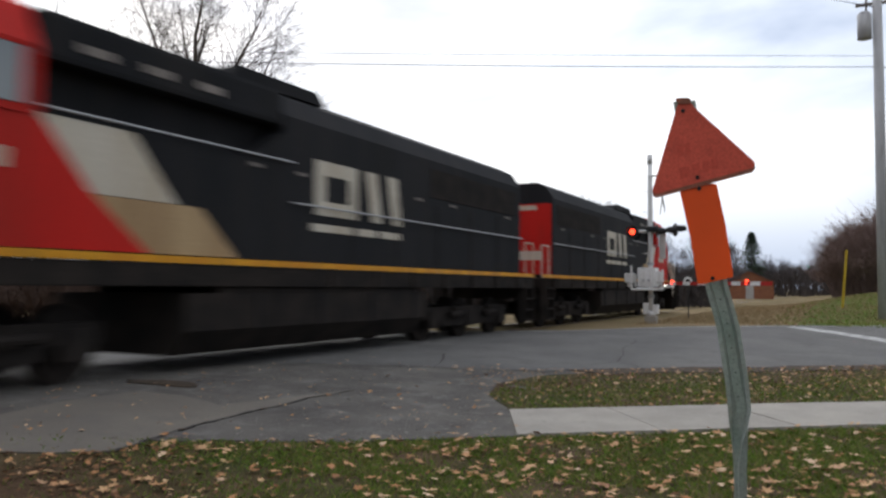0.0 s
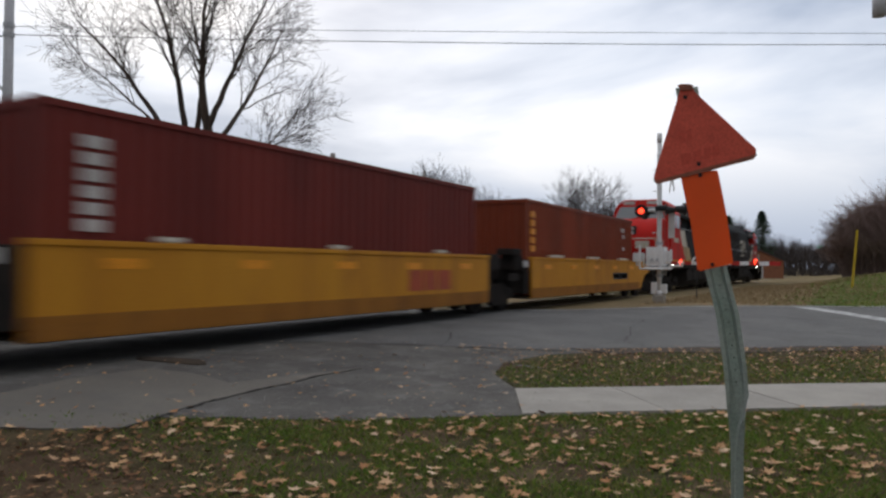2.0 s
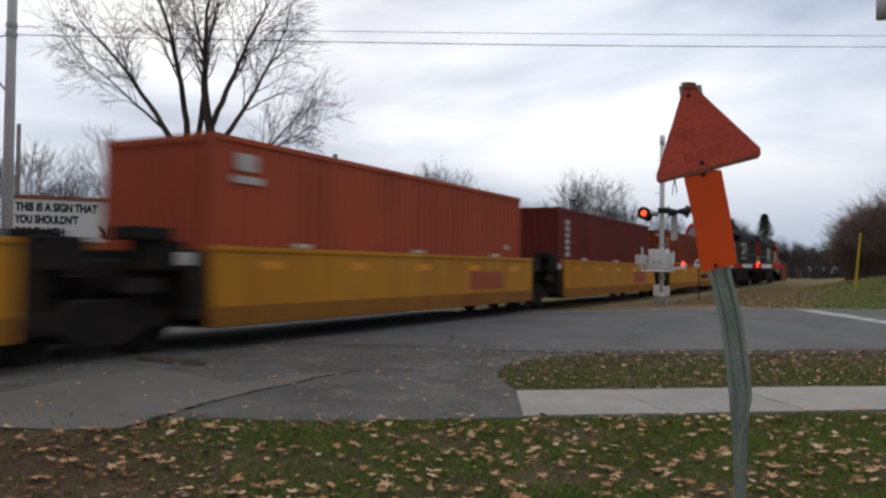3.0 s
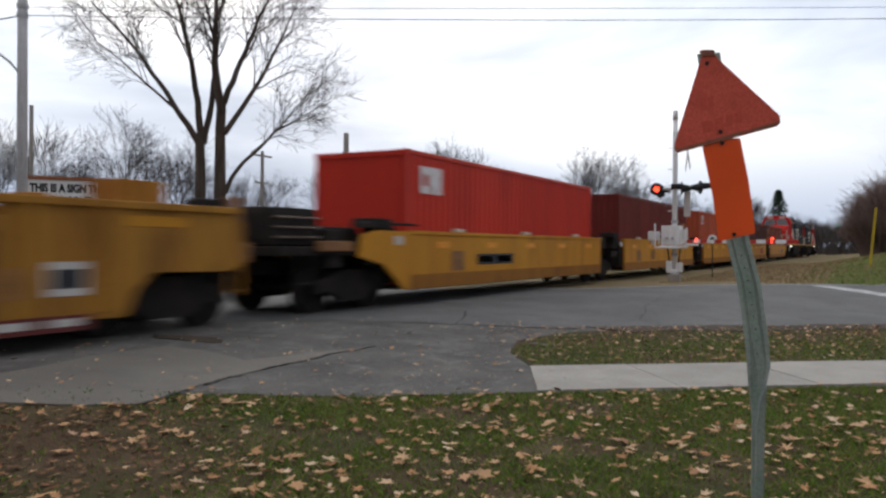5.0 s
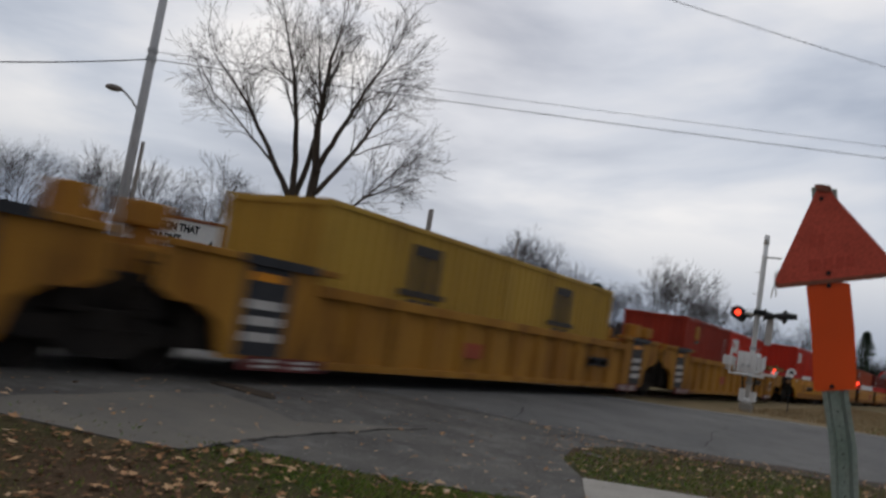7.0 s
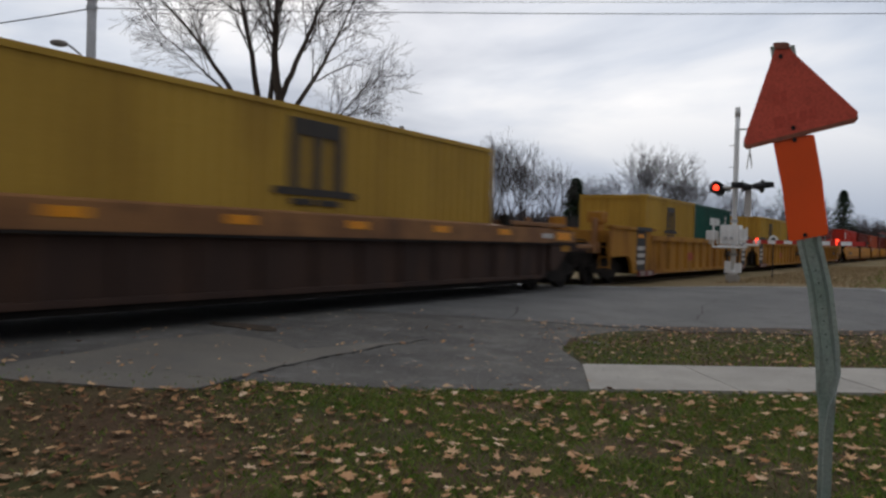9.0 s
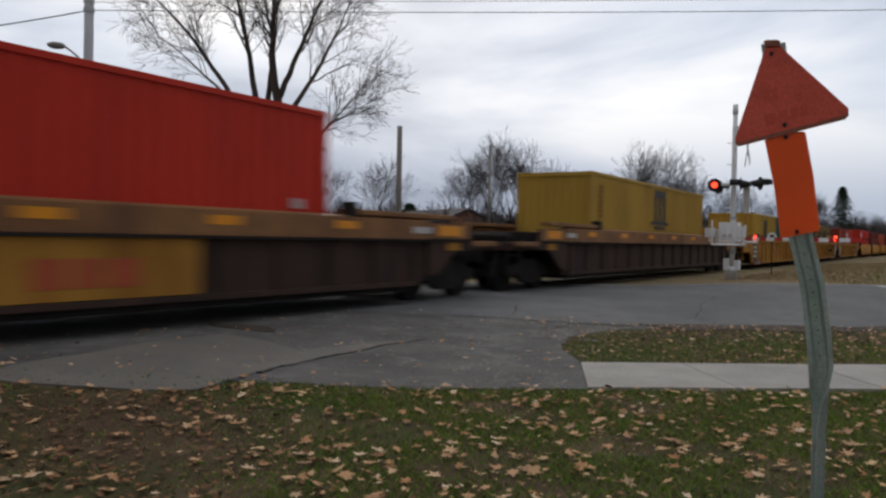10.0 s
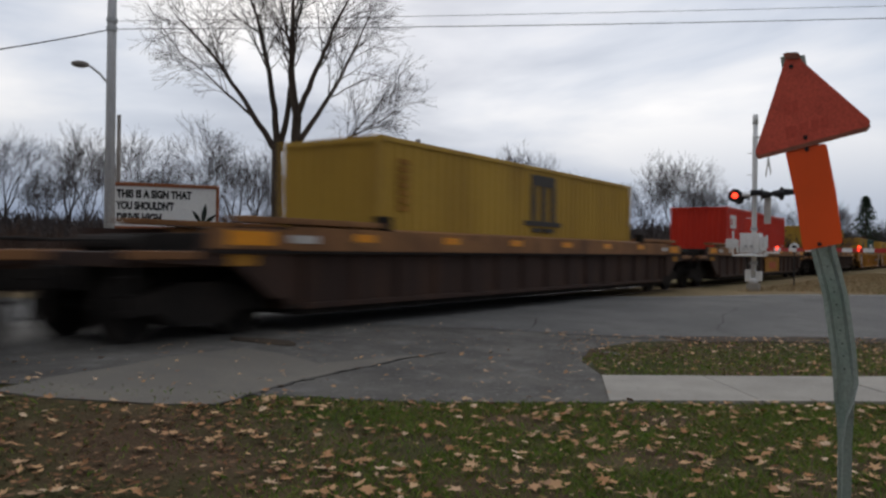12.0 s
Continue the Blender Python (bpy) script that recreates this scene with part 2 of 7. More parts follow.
GRIME = (0.05, 0.035, 0.025)
M = {
    "asphalt": mat("asphalt", (0.110, 0.108, 0.104), (0.142, 0.138, 0.131), 0.9, 0, 0.6, 90, 0.5, (0.07, 0.065, 0.06), 0.6, dist=0.012),
    "apron": mat("old_asphalt", (0.086, 0.080, 0.073), (0.132, 0.123, 0.110), 0.95, 0, 1.2, 55, 0.8, (0.22, 0.21, 0.20), 0.5, dist=0.02),
    "patch": mat("patched_asphalt", (0.168, 0.153, 0.128), (0.142, 0.129, 0.11), 0.9, 0, 0.8, 80, 0.4, (0.10, 0.095, 0.09), 0.5),
    "concrete": mat("concrete", (0.345, 0.32, 0.28), (0.275, 0.255, 0.225), 0.9, 0, 1.5, 70, 0.3, (0.25, 0.23, 0.20), 0.5, rnd=0.06),
    "soil": mat("soil", (0.082, 0.054, 0.033), (0.052, 0.056, 0.021), 0.95, 0, 0.7, 30, 0.8, (0.14, 0.10, 0.06), 0.6, dist=0.03, spec=0.05),
    "verge": mat("verge", (0.15, 0.125, 0.06), (0.27, 0.20, 0.12), 0.95, 0, 0.12, 14, 0.8, (0.13, 0.10, 0.06), 0.6, dist=0.04, spec=0.03),
    "risegrass": mat("rise_grass", (0.075, 0.115, 0.024), (0.11, 0.115, 0.035), 0.95, 0, 0.5, 14, 0.8, (0.15, 0.11, 0.06), 0.5, dist=0.04, spec=0.03),
    "ballast": mat("ballast", (0.17, 0.16, 0.155), (0.11, 0.105, 0.10), 0.95, 0, 1.5, 24, 1.0, (0.20, 0.15, 0.11), 0.5, dist=0.05),
    "rail": mat("rail_steel", (0.20, 0.15, 0.12), (0.12, 0.085, 0.06), 0.5, 0.7, 4, 60),
    "railtop": mat("polished_steel", (0.55, 0.55, 0.56), (0.45, 0.45, 0.46), 0.25, 1.0, 4, 60, 0.05),
    "white_line": mat("road_paint", (0.55, 0.55, 0.53), (0.30, 0.30, 0.29), 0.85, 0, 3, 60, 0.3, (0.13, 0.13, 0.13), 0.8),
    "black": mat("black_loco_paint", (0.016, 0.017, 0.019), (0.024, 0.024, 0.026), 0.75, 0, 1.0, 40, 0.08, (0.03, 0.027, 0.024), 0.5, True, spec=0.08),
    "under": mat("underframe_grime", (0.020, 0.018, 0.017), (0.036, 0.030, 0.026), 0.9, 0, 2.0, 30, 0.4, spec=0.08),
    "locored": mat("red_loco_paint", (0.56, 0.020, 0.014), (0.47, 0.018, 0.013), 0.6, 0, 1.0, 40, 0.06, (0.17, 0.03, 0.02), 0.5, True, spec=0.12),
    "cream": mat("faded_white_paint", (0.60, 0.56, 0.47), (0.50, 0.44, 0.34), 0.55, 0, 1.6, 40, 0.08, (0.30, 0.20, 0.11), 0.5, True),
    "buff": mat("stained_buff_paint", (0.48, 0.34, 0.18), (0.34, 0.22, 0.11), 0.6, 0, 1.5, 40, 0.08, (0.20, 0.11, 0.05), 0.5, True),
    "stripe": mat("yellow_stripe_paint", (0.75, 0.36, 0.01), (0.60, 0.25, 0.01), 0.5, 0, 2, 40, 0.05, (0.10, 0.06, 0.02), 0.7, True),
    # grey base lightened to paint in the sky's reflection on the panes
    "window": glassy("sky_toned_glass", (0.20, 0.225, 0.23), 0.10),
    "caryellow": mat("yellow_car_paint", (0.58, 0.26, 0.022), (0.48, 0.20, 0.018), 0.55, 0, 0.9, 40, 0.1, (0.20, 0.075, 0.02), 0.6, True, spec=0.12),
    # rust and dirt streaks, deepened to paint in rib and chord shade too
    "cargold": mat("weathered_shaded_yellow_paint", (0.45, 0.22, 0.035), (0.29, 0.125, 0.022), 0.65, 0, 1.3, 40, 0.12, (0.085, 0.036, 0.016), 0.85, True, spec=0.12),
    "carbrown": mat("sooty_brown_paint", (0.058, 0.034, 0.026), (0.038, 0.024, 0.02), 0.7, 0, 1.2, 40, 0.15, (0.11, 0.055, 0.03), 0.5, True, spec=0.12),
    "chord": mat("rusted_orange_paint", (0.30, 0.14, 0.05), (0.19, 0.085, 0.035), 0.65, 0, 0.8, 40, 0.12, (0.08, 0.04, 0.02), 0.7),
    "amber": mat("amber_reflector", (0.85, 0.33, 0.01), (0.70, 0.25, 0.01), 0.35, 0, 6, 60, 0.03),
    "maroon_stain": mat("maroon_sill_paint", (0.16, 0.03, 0.025), (0.10, 0.022, 0.02), 0.65, 0, 3, 40, 0.1),
    "ttred": mat("faded_red_mark", (0.42, 0.075, 0.03), (0.34, 0.07, 0.03), 0.6, 0, 2, 40, 0.05),
    "white": mat("white_paint", (0.82, 0.82, 0.81), (0.74, 0.74, 0.73), 0.5, 0, 2, 50, 0.05, (0.35, 0.32, 0.28), 0.4, True),
    "dullwhite": mat("dull_white_mark", (0.58, 0.55, 0.52), (0.46, 0.43, 0.40), 0.6, 0, 3, 50, 0.03),
    "greymark": mat("dark_panel_paint", (0.025, 0.026, 0.03), (0.04, 0.04, 0.045), 0.6, 0, 3, 50, 0.03),
    "c_brown": mat("brown_container_paint", (0.26, 0.052, 0.022), (0.20, 0.041, 0.018), 0.5, 0, 0.6, 40, 0.08, (0.10, 0.035, 0.02), 0.5, True, spec=0.1),
    "c_maroon": mat("maroon_container_paint", (0.19, 0.034, 0.026), (0.15, 0.027, 0.021), 0.5, 0, 0.6, 40, 0.08, (0.08, 0.02, 0.018), 0.5, True, spec=0.1),
    "c_orange": mat("faded_orange_red_container_paint", (0.50, 0.10, 0.048), (0.42, 0.085, 0.04), 0.55, 0, 0.6, 40, 0.08, (0.20, 0.055, 0.03), 0.5, True, spec=0.1),
    "c_red": mat("red_container_paint", (0.62, 0.045, 0.024), (0.54, 0.038, 0.021), 0.45, 0, 0.6, 40, 0.08, (0.22, 0.025, 0.022), 0.4, True, spec=0.1),
    "c_dkred": mat("dull_red_container_paint", (0.34, 0.045, 0.026), (0.28, 0.037, 0.022), 0.5, 0, 0.6, 40, 0.08, (0.13, 0.025, 0.022), 0.5, True, spec=0.1),
    "c_yellow": mat("ochre_container_paint", (0.50, 0.31, 0.055), (0.43, 0.26, 0.045), 0.5, 0, 0.6, 40, 0.08, (0.22, 0.12, 0.03), 0.5, True, spec=0.1),
    "c_green": mat("dark_green_container_paint", (0.018, 0.10, 0.075), (0.014, 0.075, 0.06), 0.5, 0, 0.6, 40, 0.08, (0.03, 0.055, 0.035), 0.5, True, spec=0.1),
    "logo_blue": mat("dark_logo_paint", (0.035, 0.03, 0.03), (0.05, 0.04, 0.03), 0.6, 0, 3, 40, 0.03),
    "galv": mat("galvanised_steel", (0.50, 0.51, 0.52), (0.40, 0.41, 0.42), 0.5, 0.5, 6, 60, 0.08, (0.30, 0.29, 0.27), 0.4),
    "post": mat("green_post_paint", (0.36, 0.42, 0.375), (0.44, 0.48, 0.44), 0.55, 0.2, 8, 90, 0.15, (0.26, 0.26, 0.23), 0.5),
    "signred": mat("faded_red_sheeting", (0.66, 0.105, 0.065), (0.58, 0.09, 0.055), 0.6, 0, 7, 120, 0.06, (0.22, 0.03, 0.02), 0.3),
    "signorange": mat("orange_sheeting", (0.92, 0.105, 0.012), (0.86, 0.092, 0.010), 0.45, 0, 5, 2.5, 0.0),
    "signedge": mat("sign_edge", (0.30, 0.10, 0.06), (0.22, 0.08, 0.05), 0.6, 0, 20, 90, 0.05),
    "faded_text": mat("faded_letters", (0.53, 0.075, 0.046), (0.58, 0.085, 0.052), 0.6, 0, 20, 120, 0.03),
    "lamp_black": mat("black_signal_paint", (0.02, 0.02, 0.022), (0.03, 0.03, 0.03), 0.5, 0, 4, 60, 0.05),
    "redlens": glow("lit_red_lens", (1.0, 0.05, 0.02), 3.2),
    "darklens": glassy("unlit_red_lens", (0.12, 0.01, 0.01)),
    "greenlens": glow("lit_green_lens", (0.05, 1.0, 0.55), 1.3),
    "headlamp": glow("lit_white_lamp", (1.0, 0.93, 0.8), 6.0),
    "arm_red": mat("red_arm_sheeting", (0.50, 0.03, 0.025), None, 0.45),
    "woodpole": mat("weathered_pole_wood", (0.28, 0.25, 0.23), (0.20, 0.18, 0.16), 0.9, 0, 3, 40, 0.4, (0.12, 0.10, 0.09), 0.5, True),
    "polegrey": mat("pale_grey_pole", (0.52, 0.52, 0.53), (0.45, 0.45, 0.46), 0.8, 0, 3, 40, 0.3, (0.20, 0.19, 0.19), 0.5, True),
    "wire": mat("cable_sheath", (0.05, 0.05, 0.055), None, 0.7, bump=0),
    "bark": mat("grey_brown_bark", (0.085, 0.064, 0.050), (0.055, 0.042, 0.034), 0.95, 0, 4, 30, 0.8, (0.15, 0.125, 0.10), 0.5, True, dist=0.03),
    "twig": mat("dark_twigs", (0.060, 0.047, 0.041), (0.04, 0.031, 0.027), 0.95, 0, 4, 30, 0.2),
    "redtwig": mat("reddish_twigs", (0.25, 0.17, 0.145), (0.19, 0.135, 0.12), 0.95, 0, 4, 30, 0.2),
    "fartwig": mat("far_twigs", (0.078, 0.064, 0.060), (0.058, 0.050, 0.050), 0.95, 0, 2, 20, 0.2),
    "needles": island_mat("pine_needles", [(0.018, 0.032, 0.018), (0.03, 0.05, 0.026), (0.04, 0.06, 0.03)]),
    "leafy": island_mat("fallen_leaf_colours", [(0.31, 0.145, 0.062), (0.46, 0.265, 0.13), (0.54, 0.36, 0.20), (0.36, 0.17, 0.07), (0.60, 0.44, 0.29), (0.24, 0.115, 0.052), (0.50, 0.30, 0.155)], 0.75),
    "litter": island_mat("brown_litter_colours", [(0.19, 0.085, 0.04), (0.13, 0.062, 0.032), (0.27, 0.14, 0.065), (0.09, 0.05, 0.03), (0.34, 0.20, 0.11)], 0.85),
    "grass": island_mat("grass_colours", [(0.088, 0.165, 0.020), (0.15, 0.245, 0.032), (0.22, 0.23, 0.058), (0.115, 0.185, 0.026), (0.27, 0.225, 0.095), (0.072, 0.13, 0.018), (0.108, 0.19, 0.026)], 0.7),
    "drygrass": island_mat("dry_grass_colours", [(0.15, 0.105, 0.055), (0.12, 0.078, 0.04), (0.08, 0.055, 0.03), (0.20, 0.145, 0.08)], 0.8),
    "board_white": mat("billboard_white", (0.88, 0.88, 0.86), (0.84, 0.84, 0.82), 0.6, 0, 1, 40, 0.03),
    "board_frame": mat("brown_board_frame", (0.36, 0.13, 0.06), (0.28, 0.10, 0.045), 0.7, 0, 2, 40, 0.1),
    "ink": mat("black_ink", (0.015, 0.015, 0.015), None, 0.6, bump=0),
    "leafgreen": mat("dark_leaf_print", (0.02, 0.03, 0.022), None, 0.6, bump=0),
    "brick": mat("brown_brick_wall", (0.30, 0.13, 0.07), (0.24, 0.10, 0.06), 0.9, 0, 2, 20, 0.4),
    "roof": mat("dark_shingles", (0.07, 0.06, 0.058), (0.10, 0.085, 0.08), 0.9, 0, 2, 20, 0.5),
    "siding": mat("pale_siding", (0.50, 0.48, 0.46), (0.42, 0.40, 0.38), 0.8, 0, 2, 20, 0.2),
    "stake": mat("yellow_stake", (0.62, 0.42, 0.03), (0.5, 0.34, 0.03), 0.6, 0, 5, 40, 0.05),
    "stain": mat("oily_stain", (0.085, 0.08, 0.078), (0.12, 0.115, 0.11), 0.9, 0, 5, 60, 0.3),
    "lowband": mat("stained_yellow_paint", (0.33, 0.135, 0.022), (0.25, 0.10, 0.018), 0.65, 0, 1.2, 40, 0.1, (0.14, 0.06, 0.02), 0.7, True, spec=0.12),
    "mud": mat("damp_mud", (0.052, 0.042, 0.034), (0.08, 0.062, 0.046), 0.9, 0, 1.4, 40, 0.6, (0.12, 0.085, 0.055), 0.5, dist=0.02, spec=0.1),
    "tandry": island_mat("tan_grass_colours", [(0.30, 0.22, 0.125), (0.38, 0.285, 0.17), (0.22, 0.155, 0.085), (0.27, 0.215, 0.11)], 0.85),
    "brush": mat("brown_brush", (0.105, 0.068, 0.052), (0.075, 0.05, 0.04), 0.95, 0, 3, 30, 0.2),
    "grit": island_mat("grit_colours", [(0.10, 0.095, 0.09), (0.2, 0.19, 0.18), (0.32, 0.30, 0.28), (0.14, 0.12, 0.10)], 0.9),
    "crack": mat("tar_crack", (0.03, 0.028, 0.026), (0.05, 0.045, 0.04), 0.9, 0, 5, 60, 0.3),
}


# ---- mesh helpers ----
def mesh_of(name, bm, material, smooth=False):
    me = bpy.data.meshes.new(name)
    bm.normal_update()
    bm.to_mesh(me)
    bm.free()
    if smooth:
        me.polygons.foreach_set("use_smooth", [True] * len(me.polygons))
    me.materials.append(material)
    return me


def part(name, bm, material, parent, label="", smooth=False, at=None):
    """Links a bmesh as one mesh object under a thing or a part."""
    ob = new(name, mesh_of(name, bm, material, smooth))
    ob.parent = parent
    if at is not None:
        ob.matrix_basis = at
    if label:
        ob["label"] = label
    return ob


def thing(name, label, category, m=None, group="", kind=""):
    ob = new(name)
    ob.empty_display_size = 0.2
    if m is not None:
        ob.matrix_basis = m
    return tagged(ob, label, category, group, kind)


def solid(name, bm, material, label, category="", kind="", group="", smooth=False, m=None):
    ob = new(name, mesh_of(name, bm, material, smooth))
    if m is not None:
        ob.matrix_basis = m
    return tagged(ob, label, category, group, kind)


def B():
    return bmesh.new()


def box(bm, x0, x1, y0, y1, z0, z1, bev=0.0):
    r = bmesh.ops.create_cube(bm, size=1.0)
    vs = r["verts"]
    for v in vs:
        v.co = Vector((x0 + (v.co.x + 0.5) * (x1 - x0), y0 + (v.co.y + 0.5) * (y1 - y0), z0 + (v.co.z + 0.5) * (z1 - z0)))
    if bev:
        es = list({ed for v in vs for ed in v.link_edges})
        bmesh.ops.bevel(bm, geom=es, offset=bev, segments=2, affect="EDGES", profile=0.7)
    return bm


def rod(bm, p, q, r0, r1=None, seg=10, caps=True):
    p, q = Vector(p), Vector(q)
    r1 = r0 if r1 is None else r1
    d = q - p
    m = Matrix.Translation((p + q) / 2) @ d.to_track_quat("Z", "Y").to_matrix().to_4x4()
    bmesh.ops.create_cone(bm, cap_ends=caps, segments=seg, radius1=r0, radius2=r1, depth=d.length, matrix=m)
    return bm


def prism(bm, pts, axis, a0, a1):
    """Extrudes a closed outline: axis 'y' takes (x, z) points, 'x' takes (y, z), 'z' takes (x, y)."""
    def p3(u, v, a):
        return {"y": (u, a, v), "x": (a, u, v), "z": (u, v, a)}[axis]
    lo = [bm.verts.new(p3(u, v, a0)) for u, v in pts]
    hi = [bm.verts.new(p3(u, v, a1)) for u, v in pts]
    fs = [bm.faces.new(lo), bm.faces.new(hi[::-1])]
    n = len(pts)
    for i in range(n):
        fs.append(bm.faces.new((lo[i], hi[i], hi[(i + 1) % n], lo[(i + 1) % n])))
    bmesh.ops.recalc_face_normals(bm, faces=fs)
    return bm


def ss(a, b, x):
    t = min(1.0, max(0.0, (x - a) / (b - a)))
    return t * t * (3 - 2 * t)


def place(ob, parent, m):
    ob.parent = parent
    ob.matrix_basis = m
    return ob


# ---- the plan ----
YC, ZR = 9.92, 0.20          # track centre line and rail top
RX, RY = 0.6, -0.8           # the road's direction; d runs across it


def sd(s, d):
    """A plan point from road coordinates: s along the road, d across it."""
    return s * RX + d * 0.8, s * RY + d * 0.6


def height(x, y):
    d = 0.8 * x + 0.6 * y
    near = ss(4.0, 8.2, y)
    z = 0.2 * near + 0.32 * ss(13, 23, d) * (1 - near) * ss(-30, 0, y)
    z -= 0.22 * ss(14, 20, y)
    z += 1.0 * ss(25, 50, x) * ss(5, -3, y) * ss(22, 28, d)
    return z


def sheet(xs, ys, lift, jitter=0.0):
    bm = B()
    grid = [[bm.verts.new((x, y, height(x, y) + lift + random.uniform(-jitter, jitter))) for y in ys] for x in xs]
    for i in range(len(xs) - 1):
        for j in range(len(ys) - 1):
            bm.faces.new((grid[i][j], grid[i + 1][j], grid[i + 1][j + 1], grid[i][j + 1]))
    return bm


def span(a, b, n):
    return [a + (b - a) * i / n for i in range(n + 1)]


# ground: one sheet to the horizon
gx = [-900, -300, -100, -40] + span(-20, 70, 120) + [80, 100, 140, 200, 350, 700, 1500]
gy = [-900, -300, -100, -50] + span(-30, 30, 80) + [40, 60, 100, 200, 500, 1200]
solid("ground", sheet(gx, gy, -0.025), M["verge"], "patchy late-autumn grass and bare soil", "ground", "structure", smooth=True)


def strip_sd(s0, s1, d0, d1, lift, ns=20, nd=8):
    bm = B()
    g = []
    for i in range(ns + 1):
        row = []
        for j in range(nd + 1):
            x, y = sd(s0 + (s1 - s0) * i / ns, d0 + (d1 - d0) * j / nd)
            row.append(bm.verts.new((x, y, height(x, y) + lift)))
        g.append(row)
    for i in range(ns):
        for j in range(nd):
            bm.faces.new((g[i][j], g[i + 1][j], g[i + 1][j + 1], g[i][j + 1]))
    bmesh.ops.recalc_face_normals(bm, faces=bm.faces)
    for f in bm.faces:
        if f.normal.z < 0:
            f.normal_flip()
    return bm


def outline_sheet(pts, lift, cuts=6):
    """A flat-laid area with an outline, draped over the ground."""
    bm = B()
    f = bm.faces.new([bm.verts.new((x, y, 0)) for x, y in pts])
    if f.normal.z < 0:
        f.normal_flip()
    bmesh.ops.triangulate(bm, faces=bm.faces)
    for _ in range(cuts):
        es = [ed for ed in bm.edges if ed.calc_length() > 1.2]
        if not es:
            break
        bmesh.ops.subdivide_edges(bm, edges=es, cuts=1)
        bmesh.ops.triangulate(bm, faces=[f for f in bm.faces if len(f.verts) > 3])
    for v in bm.verts:
        v.co.z = height(v.co.x, v.co.y) + lift
    rim = bmesh.ops.extrude_edge_only(bm, edges=[ed for ed in bm.edges if ed.is_boundary])
    for v in rim["geom"]:
        if isinstance(v, bmesh.types.BMVert):
            v.co.z -= 0.05
    bm.normal_update()
    for f in bm.faces:
        if f.normal.z < 0:
            f.normal_flip()
    return bm


solid("road", strip_sd(-45, 90, 13.2, 22.6, 0.012, 90, 12), M["asphalt"], "grey worn asphalt road crossing the railway", "road", "structure")
rng = random.Random(5)
edge = [sd(s, 7.5 + rng.uniform(-0.09, 0.09)) for s in span(-14, 1.9, 40)]
far_edge = [sd(2.3, 9.15), sd(2.3, 10.4), sd(2.7, 11.6), sd(3.6, 12.6), sd(5.2, 13.4), sd(5.2, 15.0), sd(-14, 15.0)]
solid("apron", outline_sheet(edge + [sd(3.2, 7.62), sd(3.2, 9.1)] + far_edge, 0.004), M["apron"], "old cracked asphalt apron strewn with grit", "pavement", "structure")
patch_pts = [(3.45, 7.2), (3.62, 6.75), (3.95, 6.3), (4.25, 5.9), (4.62, 5.58), (5.53, 5.79), (6.33, 5.88), (7.1, 5.91), (7.83, 5.97), (8.8, 5.92), (8.1, 6.08), (7.4, 6.2), (6.75, 6.38), (6.85, 7.1), (6.75, 7.7), (5.75, 7.72), (4.8, 7.5), (4.2, 7.45)]
solid("asphalt_patch", outline_sheet(patch_pts, 0.012), M["patch"], "paler patched strip of asphalt beside the crossing", "pavement", "structure")

# the tarred crack along the patch
bm = B()
rng = random.Random(3)
cp = [(4.6, 5.56), (5.53, 5.77), (6.33, 5.86), (7.1, 5.89), (7.83, 5.95), (8.8, 5.9)]
line = []
for (ax, ay), (bx, by) in zip(cp, cp[1:]):
    for k in range(6):
        line.append((ax + (bx - ax) * k / 6 + rng.uniform(-0.03, 0.03), ay + (by - ay) * k / 6 + rng.uniform(-0.025, 0.025)))
for (ax, ay), (bx, by) in zip(line, line[1:]):
    w = rng.uniform(0.004, 0.02)
    vs = [bm.verts.new((x, y, height(x, y) + 0.017)) for x, y in ((ax, ay - w), (bx, by - w), (bx, by + w), (ax, ay + w))]
    bm.faces.new(vs)
solid("crack", bm, M["crack"], "dark tarred crack in the asphalt", "crack", "structure")
# a worn dirt-filled hollow in the road
dirt_pts = []
for i in range(16):
    a = 2 * math.pi * i / 16
    q = rng.uniform(0.7, 1.15)
    dirt_pts.append((7.45 + 0.22 * q * math.cos(a), 8.05 + 0.62 * q * math.sin(a)))
solid("road_stain", outline_sheet(dirt_pts, 0.0155), M["mud"], "brown dirt in a worn hollow of the asphalt", "stain", "structure")


def road_crack(pts, seed, w0, w1, label):
    """A thin wandering crack laid along a few plan points."""
    rg = random.Random(seed)
    bm = B()
    walkline = []
    for (ax, ay), (bx, by) in zip(pts, pts[1:]):
        for k in range(8):
            walkline.append((ax + (bx - ax) * k / 8 + rg.uniform(-0.05, 0.05), ay + (by - ay) * k / 8 + rg.uniform(-0.05, 0.05)))
    for (ax, ay), (bx, by) in zip(walkline, walkline[1:]):
        w = rg.uniform(w0, w1)
        q = Vector((ay - by, bx - ax, 0)).normalized() * w
        bm.faces.new([bm.verts.new((x, y, height(x, y) + 0.019)) for x, y in ((ax - q.x, ay - q.y), (bx - q.x, by - q.y), (bx + q.x, by + q.y), (ax + q.x, ay + q.y))])
    solid("crack", bm, M["crack"], label, "crack", "structure")


for seed, pts in ((31, ((13.7, 2.95), (14.7, 3.56), (15.13, 3.98), (17.5, 4.5), (19.9, 4.7))), (32, ((15.13, 3.98), (14.2, 4.5))), (33, ((10.86, 4.65), (11.85, 4.93), (12.9, 4.32))), (34, ((11.64, 6.21), (13.8, 7.1)))):
    road_crack(pts, seed, 0.004, 0.017, "thin dark crack in the road surface")

